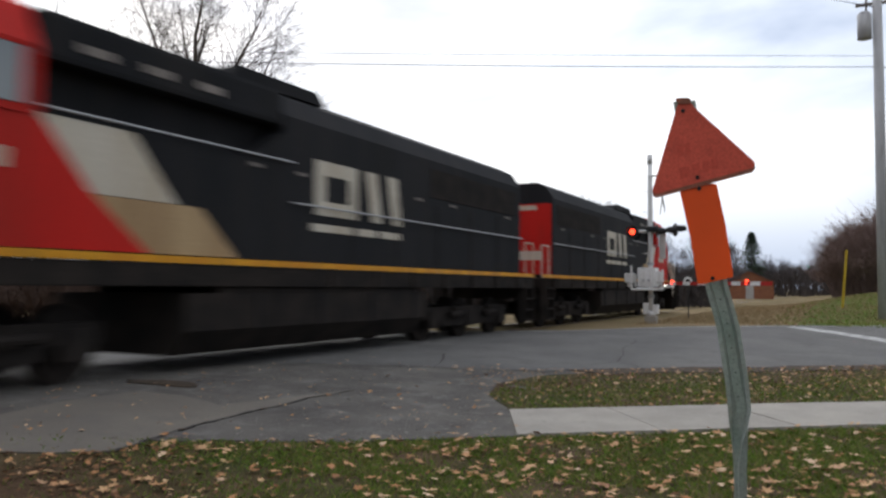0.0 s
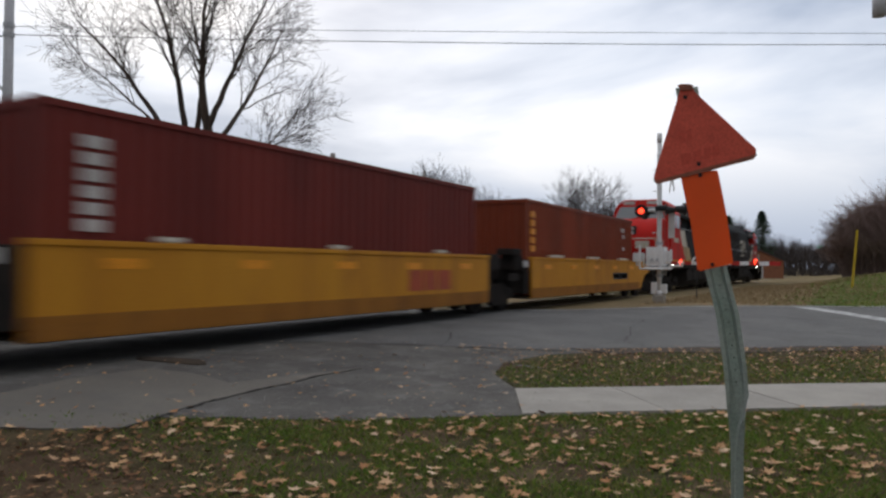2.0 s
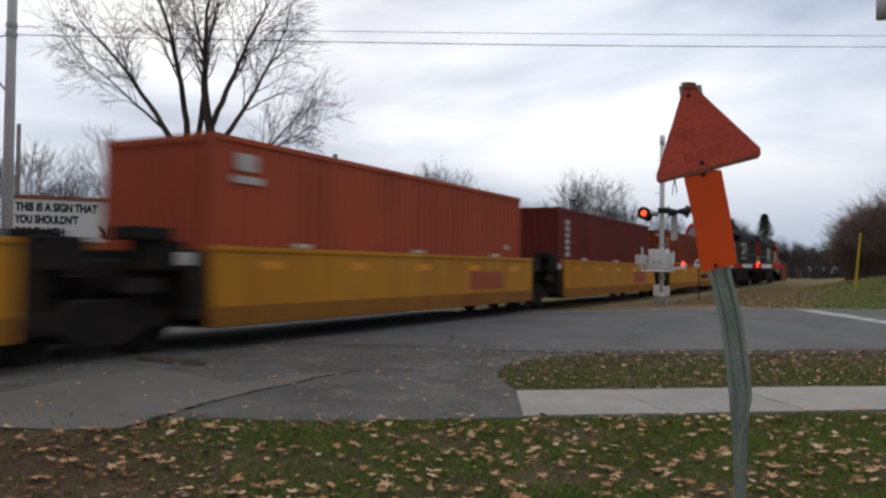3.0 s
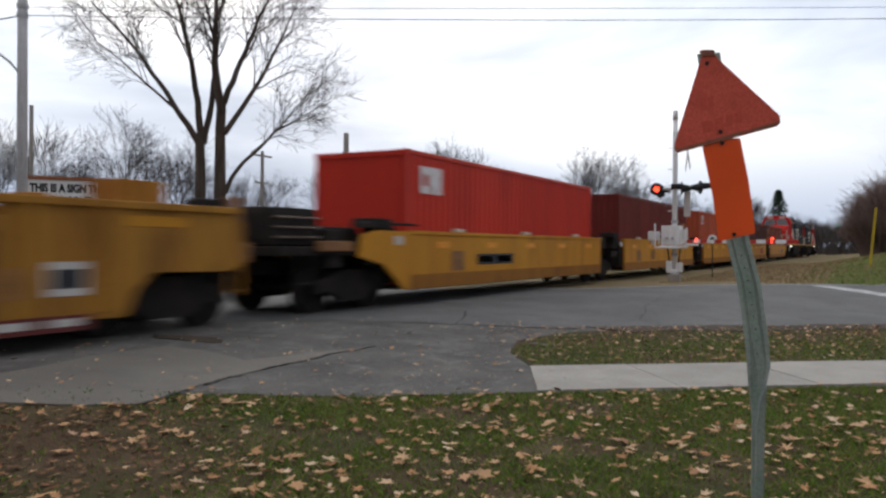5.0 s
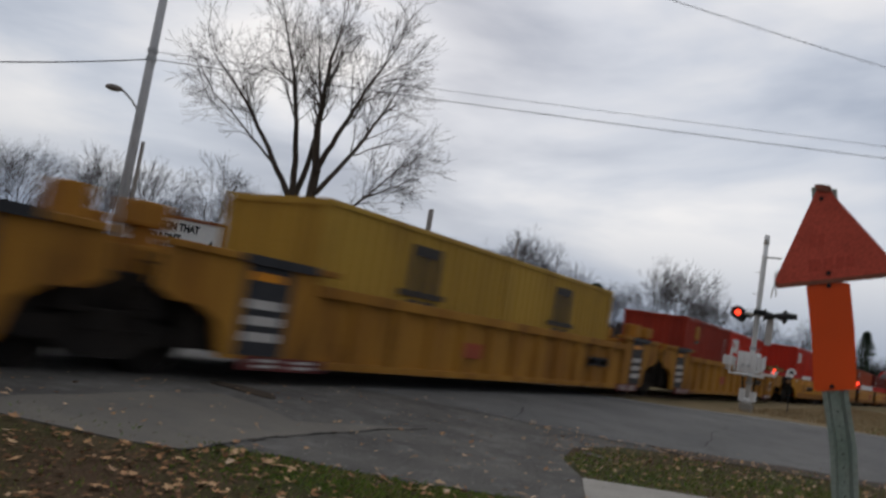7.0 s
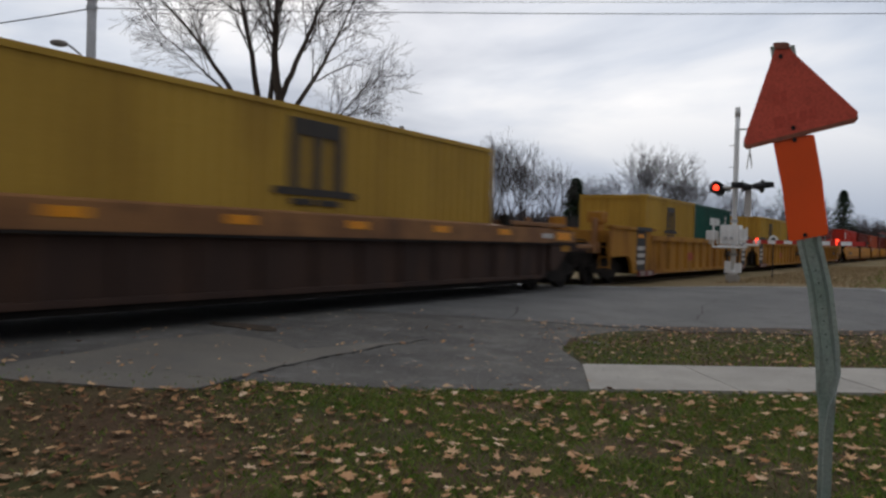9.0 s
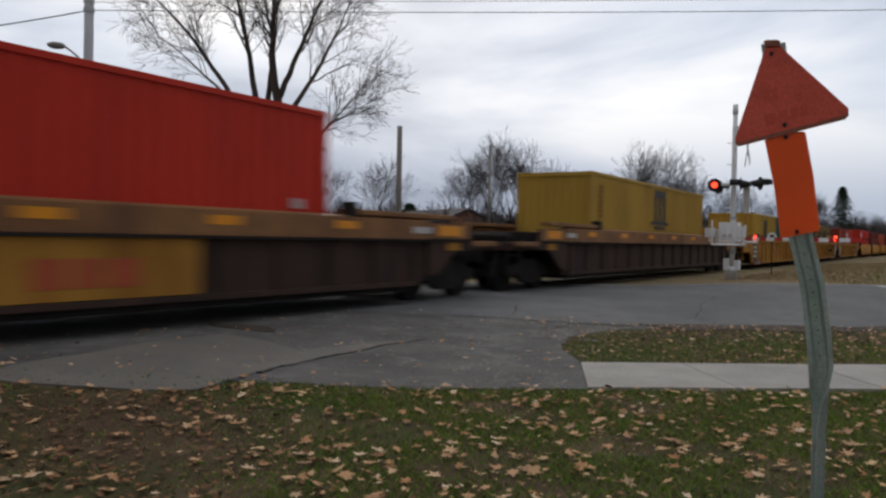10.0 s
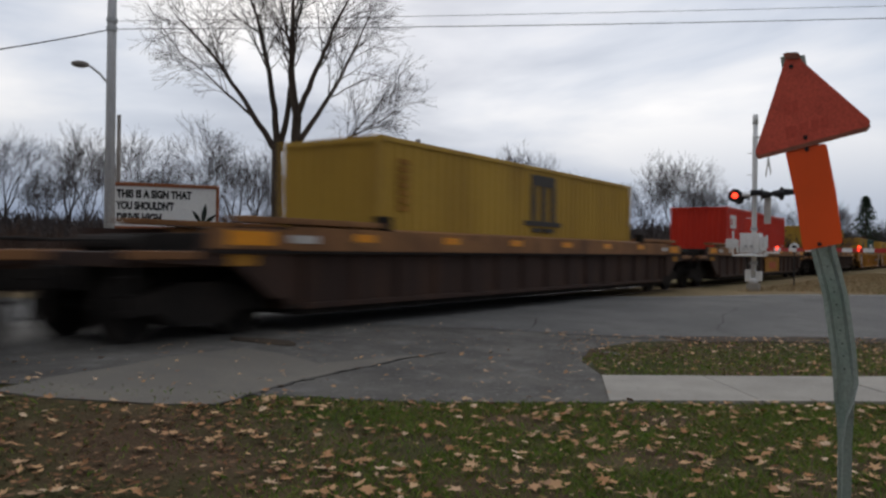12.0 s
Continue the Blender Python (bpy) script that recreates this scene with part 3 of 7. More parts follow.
# stop line
solid("stop_line", strip_sd(14.2, 14.8, 15.4, 21.8, 0.018, 2, 8), M["white_line"], "worn white stop line on the road", "road marking", "structure")
solid("edge_line", strip_sd(2.0, 40, 22.1, 22.25, 0.018, 30, 1), M["white_line"], "worn white edge line", "road marking", "structure")

# sidewalk: separate slabs with open joints
walk_root = thing("sidewalk", "pale concrete sidewalk of separate slabs", "sidewalk", kind="structure")
s = 2.0
while s < 26:
    s1 = s + 1.55
    bm = B()
    lean = 0.32 if s < 2.2 else 0.0
    pts = [sd(s, 7.58), sd(s1 - 0.012, 7.58), sd(s1 - 0.012, 9.15), sd(s + lean, 9.15)]
    prism(bm, pts, "z", -0.08, 0.022 + rng.uniform(-0.004, 0.006))
    part("slab", bm, M["concrete"], walk_root)
    s = s1

# ---- track ----
bm = B()
low_bank = [(-3.6, -0.25), (-2.2, -0.10), (2.2, -0.10), (3.6, -0.35)]
high_bank = [(-4.9, -0.13), (-3.6, -0.04), (-2.3, -0.02), (-1.75, -0.10), (1.75, -0.10), (3.6, -0.35)]
for x0, x1, prof in ((-250, 3.0, low_bank), (25.2, 900, high_bank)):
    n = 60
    for i in range(n):
        a, b = x0 + (x1 - x0) * i / n, x0 + (x1 - x0) * (i + 1) / n
        for (ya, za), (yb, zb) in zip(prof, prof[1:]):
            vs = [bm.verts.new((x, YC + y, ZR + z)) for x, y, z in ((a, ya, za), (b, ya, za), (b, yb, zb), (a, yb, zb))]
            bm.faces.new(vs)
solid("track_bed", bm, M["ballast"], "grey crushed-stone track bed", "track bed", "structure")
for sgn in (-1, 1):
    bm = B()
    y = YC + sgn * 0.755
    prism(bm, [(y - 0.037, ZR), (y + 0.037, ZR), (y + 0.037, ZR - 0.04), (y + 0.012, ZR - 0.06), (y + 0.012, ZR - 0.15), (y + 0.07, ZR - 0.175), (y - 0.07, ZR - 0.175), (y - 0.012, ZR - 0.15), (y - 0.012, ZR - 0.06), (y - 0.037, ZR - 0.04)], "x", -250, 900)
    ob = solid("rail", bm, M["rail"], "brown steel rail with a polished top", "rail", "structure")
    bm = B()
    box(bm, -250, 900, y - 0.03, y + 0.03, ZR - 0.001, ZR + 0.003)
    part("running_face", bm, M["railtop"], ob)
tie = None
for k in range(140):
    x = 27.0 + k * 0.55
    if tie is None:
        bm = B()
        box(bm, -0.115, 0.115, -1.3, 1.3, -0.27, -0.085, 0.01)
        tie = solid("railway_tie", bm, M["woodpole"], "weathered wooden railway tie", "tie", "", "ties under the rails", m=pose(x, YC, ZR))
    else:
        copy_thing(tie, pose(x, YC, ZR, 0, 0, rng.uniform(-1, 1)))

# ---- train ----
V0, Q2, Q3 = 18.27, -0.01094, 0.00172


def way(t):
    """How far the train has gone, in metres from its place at 6 s."""
    q = t - 6
    return V0 * q + Q2 * q * q + Q3 * q ** 3


MOVERS = []      # thing, its place along the train, its turn
WHEELS = []      # wheelset, x, radius, sense


def moving(ob, u, turn=0):
    MOVERS.append((ob, u, turn))
    ob.matrix_basis = pose(u + way(0), YC, ZR, 0, 0, turn)
    return ob


WHEEL_MESH = {}


def wheelset(parent, x, r, sense):
    key = round(r, 3)
    if key not in WHEEL_MESH:
        bm = B()
        rod(bm, (0, -0.85, 0), (0, 0.85, 0), 0.08, seg=10)
        for sgn in (-1, 1):
            rod(bm, (0, sgn * 0.69, 0), (0, sgn * 0.82, 0), r, r * 0.99, seg=28)
            rod(bm, (0, sgn * 0.66, 0), (0, sgn * 0.69, 0), r + 0.025, seg=28)
            rod(bm, (0, sgn * 0.82, 0), (0, sgn * 0.90, 0), 0.15, 0.10, seg=12)
            for k in range(3):
                a = 2 * math.pi * k / 3
                c = (r * 0.6 * math.cos(a), r * 0.6 * math.sin(a))
                rod(bm, (c[0], sgn * 0.82, c[1]), (c[0], sgn * 0.835, c[1]), 0.05, seg=8)
        WHEEL_MESH[key] = mesh_of("wheelset", bm, M["under"])
    ob = new("wheelset", WHEEL_MESH[key])
    place(ob, parent, pose(x, 0, r))
    WHEELS.append((ob, x, r, sense))
    return ob


TRUCK_MESH = {}


def truck(parent, x, axles, sense=1):
    """A bogie: cast side frames, bolster, springs, and its wheelsets."""
    if axles not in TRUCK_MESH:
        bm = B()
        half = 0.89 if axles == 2 else 2.05
        r = 0.46 if axles == 2 else 0.51
        for sgn in (-1, 1):
            y0, y1 = sorted((sgn * 0.93, sgn * 1.10))
            if axles == 2:
                prism(bm, [(-half - 0.25, r - 0.10), (-half - 0.25, r + 0.14), (-half + 0.1, r + 0.22), (-0.35, r + 0.34), (0.35, r + 0.34), (half - 0.1, r + 0.22), (half + 0.25, r + 0.14), (half + 0.25, r - 0.10), (half - 0.15, r - 0.05), (0.4, r - 0.25), (-0.4, r - 0.25), (-half + 0.15, r - 0.05)], "y", y0, y1)
            else:
                prism(bm, [(-half - 0.35, r), (-half - 0.35, r + 0.30), (half + 0.35, r + 0.30), (half + 0.35, r), (half - 0.35, r + 0.02), (half - 0.5, r - 0.18), (-half + 0.5, r - 0.18), (-half + 0.35, r + 0.02)], "y", y0, y1)
                for k in (-1, 0, 1):
                    box(bm, k * half - 0.22, k * half + 0.22, y0 - 0.06 * (sgn < 0), y1 + 0.06 * (sgn > 0), r - 0.2, r + 0.22, 0.02)
                for k in (-0.5, 0.5):
                    rod(bm, (k * half * 1.0, sgn * 1.16, r + 0.02), (k * half, sgn * 1.16, r + 0.30), 0.10, seg=10)
                    rod(bm, (k * half - 0.5, sgn * 1.2, r + 0.12), (k * half + 0.3, sgn * 1.2, r + 0.12), 0.07, seg=8)
            for k in range(3):
                rod(bm, (-0.18 + 0.18 * k, sgn * 1.02, r - 0.2), (-0.18 + 0.18 * k, sgn * 1.02, r + 0.1), 0.075, seg=10)
        box(bm, -0.22, 0.22, -1.05, 1.05, r + 0.0, r + 0.32, 0.03)
        TRUCK_MESH[axles] = mesh_of("truck", bm, M["under"])
    tr = new("truck", TRUCK_MESH[axles])
    place(tr, parent, pose(x, 0, 0))
    if axles == 2:
        for k in (-0.89, 0.89):
            wheelset(tr, k, 0.46, sense)
    else:
        for k in (-2.05, 0, 2.05):
            wheelset(tr, k, 0.51, sense)
    return tr


def flat(pts, y0, y1):
    bm = B()
    prism(bm, pts, "y", y0, y1)
    return bm


def locomotive(name, label, u, turn):
    """A wide-bodied freight diesel; its cab looks along local +x."""
    g = thing(name, label, "locomotive", group="locomotives at the head of the train")
    sense = 1 if turn == 0 else -1
    # frame and platform
    bm = B()
    box(bm, -10.6, 10.4, -1.48, 1.48, 1.28, 1.60, 0.02)
    box(bm, -10.9, -10.4, -1.2, 1.2, 0.95, 1.55, 0.02)
    box(bm, 10.2, 10.7, -1.3, 1.3, 0.95, 1.55, 0.02)
    part("frame", bm, M["under"], g, "black grimy underframe")
    for sgn in (-1, 1):
        bm = B()
        y0, y1 = sorted((sgn * 1.47, sgn * 1.505))
        box(bm, -10.6, 10.4, y0, y1, 1.61, 1.71)
        part("sill_stripe", bm, M["stripe"], g, "thin yellow sill stripe")
    # cowl body with bevelled shoulders, set in behind the cab
    def cowl(x0, x1, half, top):
        bm = B()
        prism(bm, [(-half, 1.72), (-half, top - 0.55), (-half + 0.22, top - 0.18), (-half + 0.55, top), (half - 0.55, top), (half - 0.22, top - 0.18), (half, top - 0.55), (half, 1.72)], "x", x0, x1)
        return bm
    part("hood", cowl(-9.55, 1.2, 1.46, 4.76), M["black"], g, "black cowl body")
    part("tapered_hood", cowl(1.2, 5.75, 1.08, 4.72), M["black"], g, "narrow upper body behind the cab")
    for sgn in (-1, 1):
        y0, y1 = sorted((sgn * 1.07, sgn * 1.46))
        bm = flat([(1.2, 1.72), (1.2, 3.9), (2.1, 3.35), (5.75, 3.35), (5.75, 1.72)], y0, y1)
        part("lower_panel", bm, M["black"], g)
        bm = B()
        box(bm, 1.2, 5.75, y0 + 0.02, y1 - 0.02, 4.02, 4.62, 0.08)
        part("upper_duct", bm, M["black"], g)
        # recessed grille along the rear flank
        bm = B()
        yy0, yy1 = sorted((sgn * 1.455, sgn * 1.475))
        box(bm, -9.2, -4.1, yy0, yy1, 3.35, 4.02)
        part("radiator_grille", bm, M["under"], g, "sooty black radiator grille")
        for k in range(12):
            bm = B()
            xa = -9.1 + k * 0.42
            box(bm, xa, xa + 0.03, yy0 - 0.01, yy1 + 0.01, 3.36, 4.01)
            part("grille_slat", bm, M["black"], g)
        for xa in (-7.9, -6.2, -4.4, -2.6, -0.9):
            bm = B()
            box(bm, xa, xa + 0.025, yy0, yy1 + 0.0, 1.75, 3.2)
            part("door_seam", bm, M["under"], g)
        # paint: slanting pale bands, then the plain pale lettering shapes
        y0, y1 = sorted((sgn * 1.462, sgn * 1.472))
        part("pale_band", flat([(5.72, 3.34), (4.35, 3.34), (3.55, 2.45), (4.95, 2.45)], *sorted((sgn * 1.462, sgn * 1.470))), M["cream"], g, "slanted dirty white band")
        part("buff_band", flat([(4.95, 2.44), (3.1, 2.44), (2.3, 1.73), (4.05, 1.73)], *sorted((sgn * 1.462, sgn * 1.470))), M["buff"], g, "slanted stained buff band")
        part("red_panel", flat([(5.75, 3.30), (5.72, 1.73), (4.05, 1.73), (4.95, 2.44), (5.60, 3.20)], *sorted((sgn * 1.463, sgn * 1.474))), M["locored"], g, "red flank panel")
        lo, hi = sorted((sgn * 1.462, sgn * 1.470))
        d = 1 if sgn < 0 else -1
        ox = -1.4
        bm = B()
        for (a, b, c, e2) in ((-1.7, -0.35, 3.32, 3.58), (-1.7, -0.35, 2.58, 2.84), (-1.7, -1.4, 2.84, 3.32), (-0.65, -0.35, 2.84, 3.32)):
            x0, x1 = sorted((ox + d * a, ox + d * b))
            box(bm, x0, x1, lo, hi, c, e2)
        part("pale_emblem", bm, M["cream"], g, "dirty white hollow square emblem")
        for a in (-0.05, 0.75):
            bm = B()
            prism(bm, [(ox + d * (a + p), q) for p, q in ((0.22, 2.58), (0.62, 2.58), (0.40, 3.58), (0.0, 3.58))], "y", lo, hi)
            part("pale_emblem", bm, M["cream"], g, "dirty white slanted block emblem")
        bm = B()
        for a, b in ((-1.8, -0.5), (-0.35, 0.35), (0.5, 1.3)):
            x0, x1 = sorted((ox + d * a, ox + d * b))
            box(bm, x0, x1, lo, hi, 2.28, 2.42)
        part("lettering_bar", bm, M["cream"], g, "row of small pale bars")
        # handrail on the flank
        bm = B()
        rod(bm, (-9.6, sgn * 1.53, 2.72), (1.0, sgn * 1.53, 2.72), 0.018, seg=6)
        for xa in (-9.4, -7, -4.6, -2.2, 0.2):
            rod(bm, (xa, sgn * 1.46, 2.72), (xa, sgn * 1.53, 2.72), 0.014, seg=6)
        rod(bm, (1.0, sgn * 1.5, 3.42), (5.7, sgn * 1.5, 3.42), 0.018, seg=6)
        part("handrail", bm, M["galv"], g, "thin steel handrail")
        # louvres, latches and a step well along the flank
        for xa, za, w in ((4.9, 4.20, 0.5), (3.9, 4.20, 0.5), (2.9, 4.20, 0.5)):
            bm = B()
            box(bm, xa - w / 2, xa + w / 2, *sorted((sgn * 1.43, sgn * 1.452)), za, za + 0.12)
            part("vent_cover", bm, M["woodpole"], g, "small grey vent cover")
        for xa in (-8.6, -5.2, -3.5, 0.7, 1.9):
            bm = B()
            box(bm, xa - 0.12, xa + 0.12, *sorted((sgn * 1.462, sgn * 1.478)), 3.22, 3.28)
            part("door_latch", bm, M["woodpole"], g)
        for k in range(7):
            bm = B()
            xa = -9.2 + 1.5 * k
            rod(bm, (xa, sgn * 1.50, 1.28), (xa, sgn * 1.50, 1.62), 0.03, seg=6)
            part("rail_post", bm, M["under"], g)
        for k in range(4):
            bm = B()
            box(bm, -3.4 + 1.7 * k, -3.34 + 1.7 * k, *sorted((sgn * 1.41, sgn * 1.45)), 0.6, 1.18)
            part("tank_seam", bm, M["black"], g)
        # tank, air reservoirs
    bm = B()
    prism(bm, [(-1.42, 1.18), (-1.42, 0.62), (-1.1, 0.26), (1.1, 0.26), (1.42, 0.62), (1.42, 1.18)], "x", -3.9, 3.3)
    part("fuel_tank", bm, M["under"], g, "black fuel tank", False)
    for sgn in (-1, 1):
        bm = B()
        rod(bm, (-3.6, sgn * 1.25, 1.22), (2.6, sgn * 1.25, 1.22), 0.16, seg=14)
        part("air_reservoir", bm, M["under"], g)
    # roof: dynamic-brake hump, fans
    bm = B()
    prism(bm, [(2.2, 4.68), (2.0, 4.93), (-0.2, 4.93), (-0.5, 4.72)], "y", -1.1, 1.1)
    part("roof_hump", bm, M["black"], g, "raised dynamic brake housing")
    for xa in (-4.6, -6.2, -7.8):
        bm = B()
        rod(bm, (xa, 0, 4.70), (xa, 0, 4.88), 0.66, 0.62, seg=20)
        part("roof_fan", bm, M["under"], g)
    bm = B()
    box(bm, -3.3, -2.6, -0.35, 0.35, 4.72, 4.92, 0.03)
    part("exhaust_stack", bm, M["under"], g)
    # rear face
    bm = B()
    box(bm, -9.575, -9.552, -1.40, 1.40, 1.73, 4.05)
    part("rear_panel", bm, M["locored"], g, "orange-red rear end panel")
    for a, b, z0, z1 in ((-1.1, -0.2, 2.2, 2.5), (0.1, 1.1, 2.2, 2.5), (-0.9, 0.8, 3.85, 4.0)):
        bm = B()
        box(bm, -9.585, -9.574, a, b, z0, z1)
        part("rear_marking", bm, M["cream"], g, "dirty white marking")
    for sgn in (-1, 1):
        for x0, zt in ((-10.3, 1.0), (10.05, 1.0)):
            bm = B()
            for k in range(4):
                box(bm, x0 - 0.3, x0 + 0.3, sgn * 1.45 - 0.2, sgn * 1.45 + 0.02, 0.30 + 0.32 * k, 0.34 + 0.32 * k)
            box(bm, x0 - 0.34, x0 - 0.30, sgn * 1.45 - 0.22, sgn * 1.45 + 0.04, 0.28, 1.6)
            box(bm, x0 + 0.30, x0 + 0.34, sgn * 1.45 - 0.22, sgn * 1.45 + 0.04, 0.28, 1.6)
            part("steps", bm, M["under"], g)
            bm = B()
            for xx in (x0 - 0.32, x0 + 0.32):
                rod(bm, (xx, sgn * 1.46, 1.0), (xx, sgn * 1.46, 2.62), 0.022, seg=6)
            rod(bm, (x0 - 0.32, sgn * 1.46, 2.62), (x0 + 0.32, sgn * 1.46, 2.62), 0.022, seg=6)
            part("grab_rail", bm, M["cream"], g, "pale grab rail")
    # cab and nose
    bm = B()
    prism(bm, [(-1.5, 1.72), (-1.5, 4.10), (-1.30, 4.58), (-0.9, 4.84), (0.9, 4.84), (1.30, 4.58), (1.5, 4.10), (1.5, 1.72)], "x", 5.75, 7.95)
    part("cab", bm, M["locored"], g, "red wide-nosed cab")
    bm = B()
    prism(bm, [(7.95, 1.72), (7.95, 4.83), (8.12, 4.81), (8.62, 3.50), (8.62, 1.72)], "y", -1.48, 1.48)
    for v in bm.verts:
        if v.co.z > 4.5:
            v.co.y *= 0.62
        elif v.co.x > 8.5:
            v.co.y *= 0.95
    part("cab_front", bm, M["locored"], g)
    bm = B()
    prism(bm, [(8.45, 1.55), (8.45, 3.80), (9.0, 3.78), (9.70, 3.46), (9.97, 2.95), (9.98, 1.55)], "y", -1.40, 1.40)
    for v in bm.verts:
        if v.co.x > 9.5:
            v.co.y *= 0.84
    bmesh.ops.bevel(bm, geom=[ed for ed in bm.edges if abs(ed.verts[0].co.y) > 1.1 and abs(ed.verts[1].co.y) > 1.1 and ed.verts[0].co.y * ed.verts[1].co.y > 0], offset=0.20, segments=3, affect="EDGES", profile=0.6)
    part("nose", bm, M["locored"], g, "rounded red nose", True)
    for sgn in (-1, 1):
        bm = B()
        v = [(8.262, 0.07, 4.44), (8.262, 1.04, 4.44), (8.575, 1.36, 3.62), (8.468, 0.07, 3.90)]
        f = [bm.verts.new((x + 0.03, sgn * y, z)) for x, y, z in v]
        bm.faces.new(f)
        bmesh.ops.solidify(bm, geom=bm.faces[:], thickness=0.02)
        part("windscreen", bm, M["window"], g, "dark slanted windscreen")
        bm = B()
        y0, y1 = sorted((sgn * 1.49, sgn * 1.515))
        for xa, xb in ((5.95, 6.75), (6.85, 7.7)):
            bm2 = B()
            box(bm2, xa, xb, y0, y1, 3.38, 4.06, 0.01)
            part("side_window", bm2, M["window"], g, "dark cab side window")
        bm.free()
        bm = B()
        for xa in (5.88, 6.79, 7.73):
            box(bm, xa, xa + 0.06, y0 - 0.01, y1 + 0.01, 3.32, 4.12)
        box(bm, 5.88, 7.79, y0 - 0.01, y1 + 0.01, 4.06, 4.12)
        box(bm, 5.88, 7.79, y0 - 0.01, y1 + 0.01, 3.28, 3.34)
        part("window_frame", bm, M["locored"], g)
        bm = B()
        for k in range(4):
            box(bm, 6.15 + 0.3 * k, 6.38 + 0.3 * k, y0, y1, 2.62, 2.86)
        part("number_bar", bm, M["cream"], g, "pale bars in a row")
        # slanting pale handrails on the nose
        bm = B()
        for xa in (9.45, 9.95):
            rod(bm, (xa, sgn * 1.24, 3.2), (xa, sgn * 1.24, 2.6), 0.024, seg=6)
            rod(bm, (xa, sgn * 1.24, 2.6), (xa, sgn * 1.53, 1.75), 0.024, seg=6)
            rod(bm, (xa, sgn * 1.53, 1.75), (xa, sgn * 1.53, 0.9), 0.024, seg=6)
        part("nose_handrail", bm, M["cream"], g, "pale slanting handrail")
    bm = B()
    rod(bm, (10.35, -1.25, 2.72), (10.35, 1.25, 2.72), 0.028, seg=6)
    for y in (-1.25, 1.25):
        rod(bm, (10.35, y, 1.55), (10.35, y, 2.72), 0.024, seg=6)
    part("front_handrail", bm, M["cream"], g, "white front handrail")
    for y in (-0.5, 0.5):
        bm = B()
        box(bm, 9.983, 9.993, y - 0.35, y + 0.35, 2.25, 2.62)
        part("nose_emblem", bm, M["cream"], g, "white block emblem")
    bm = B()
    box(bm, 9.62, 9.98, -0.18, 0.18, 2.92, 3.36, 0.03)
    part("headlight_housing", bm, M["lamp_black"], g)
    for z in (3.03, 3.24):
        bm = B()
        rod(bm, (9.97, 0, z), (9.995, 0, z), 0.085, seg=14)
        part("headlight", bm, M["dullwhite"], g, "unlit round headlight")
    for y in (-0.6, 0.6):
        bm = B()
        box(bm, 8.02, 8.24, y - 0.28, y + 0.28, 4.56, 4.74, 0.01)
        part("number_board", bm, M["dullwhite"], g, "pale number board")
    for sgn in (-1, 1):
        bm = B()
        rod(bm, (10.4, sgn * 0.9, 1.4), (10.47, sgn * 0.9, 1.4), 0.09, seg=12)
        part("ditch_light", bm, M["dullwhite"], g)
        bm = B()
        rod(bm, (7.6, sgn * 1.50, 1.42), (7.6, sgn * 1.53, 1.42), 0.07, seg=10)
        part("step_light", bm, M["headlamp"], g, "small lit white step lamp")
    bm = B()
    prism(bm, [(10.3, 0.95), (10.75, 0.14), (10.75, 0.22), (10.55, 0.95)], "y", -1.4, 1.4)
    part("plough", bm, M["under"], g, "black pilot plough")
    for x0, x1 in ((10.6, 11.1), (-11.1, -10.7)):
        bm = B()
        box(bm, x0, x1, -0.18, 0.18, 0.72, 1.05, 0.05)
        part("coupler", bm, M["under"], g)
    truck(g, 6.9, 3, sense)
    truck(g, -6.9, 3, sense)
    return moving(g, u, turn)


locomotive("locomotive", "black diesel locomotive with red cab facing backwards", 121.95, 180)
locomotive("locomotive", "leading black diesel locomotive with orange-red end panel", 143.95, 0)


def corrugated(bm, p0, p1, z0, z1, depth, pitch, out):
    """A corrugated wall from p0 to p1, its waves going in from the outer face."""
    p0, p1 = Vector(p0), Vector(p1)
    L = (p1 - p0).length
    n = max(3, round(L / pitch))
    d = (p1 - p0) / L
    o = Vector((*out, 0))
    prof = []
    for i in range(n):
        a = L * i / n
        w = L / n
        prof += [(a, 0), (a + w * 0.30, 0), (a + w * 0.45, -depth), (a + w * 0.85, -depth)]
    prof.append((L, 0))
    lo = [bm.verts.new((*(p0 + d * a + o * b).xy, z0)) for a, b in prof]
    hi = [bm.verts.new((*(p0 + d * a + o * b).xy, z1)) for a, b in prof]
    for i in range(len(prof) - 1):
        bm.faces.new((lo[i], lo[i + 1], hi[i + 1], hi[i]))


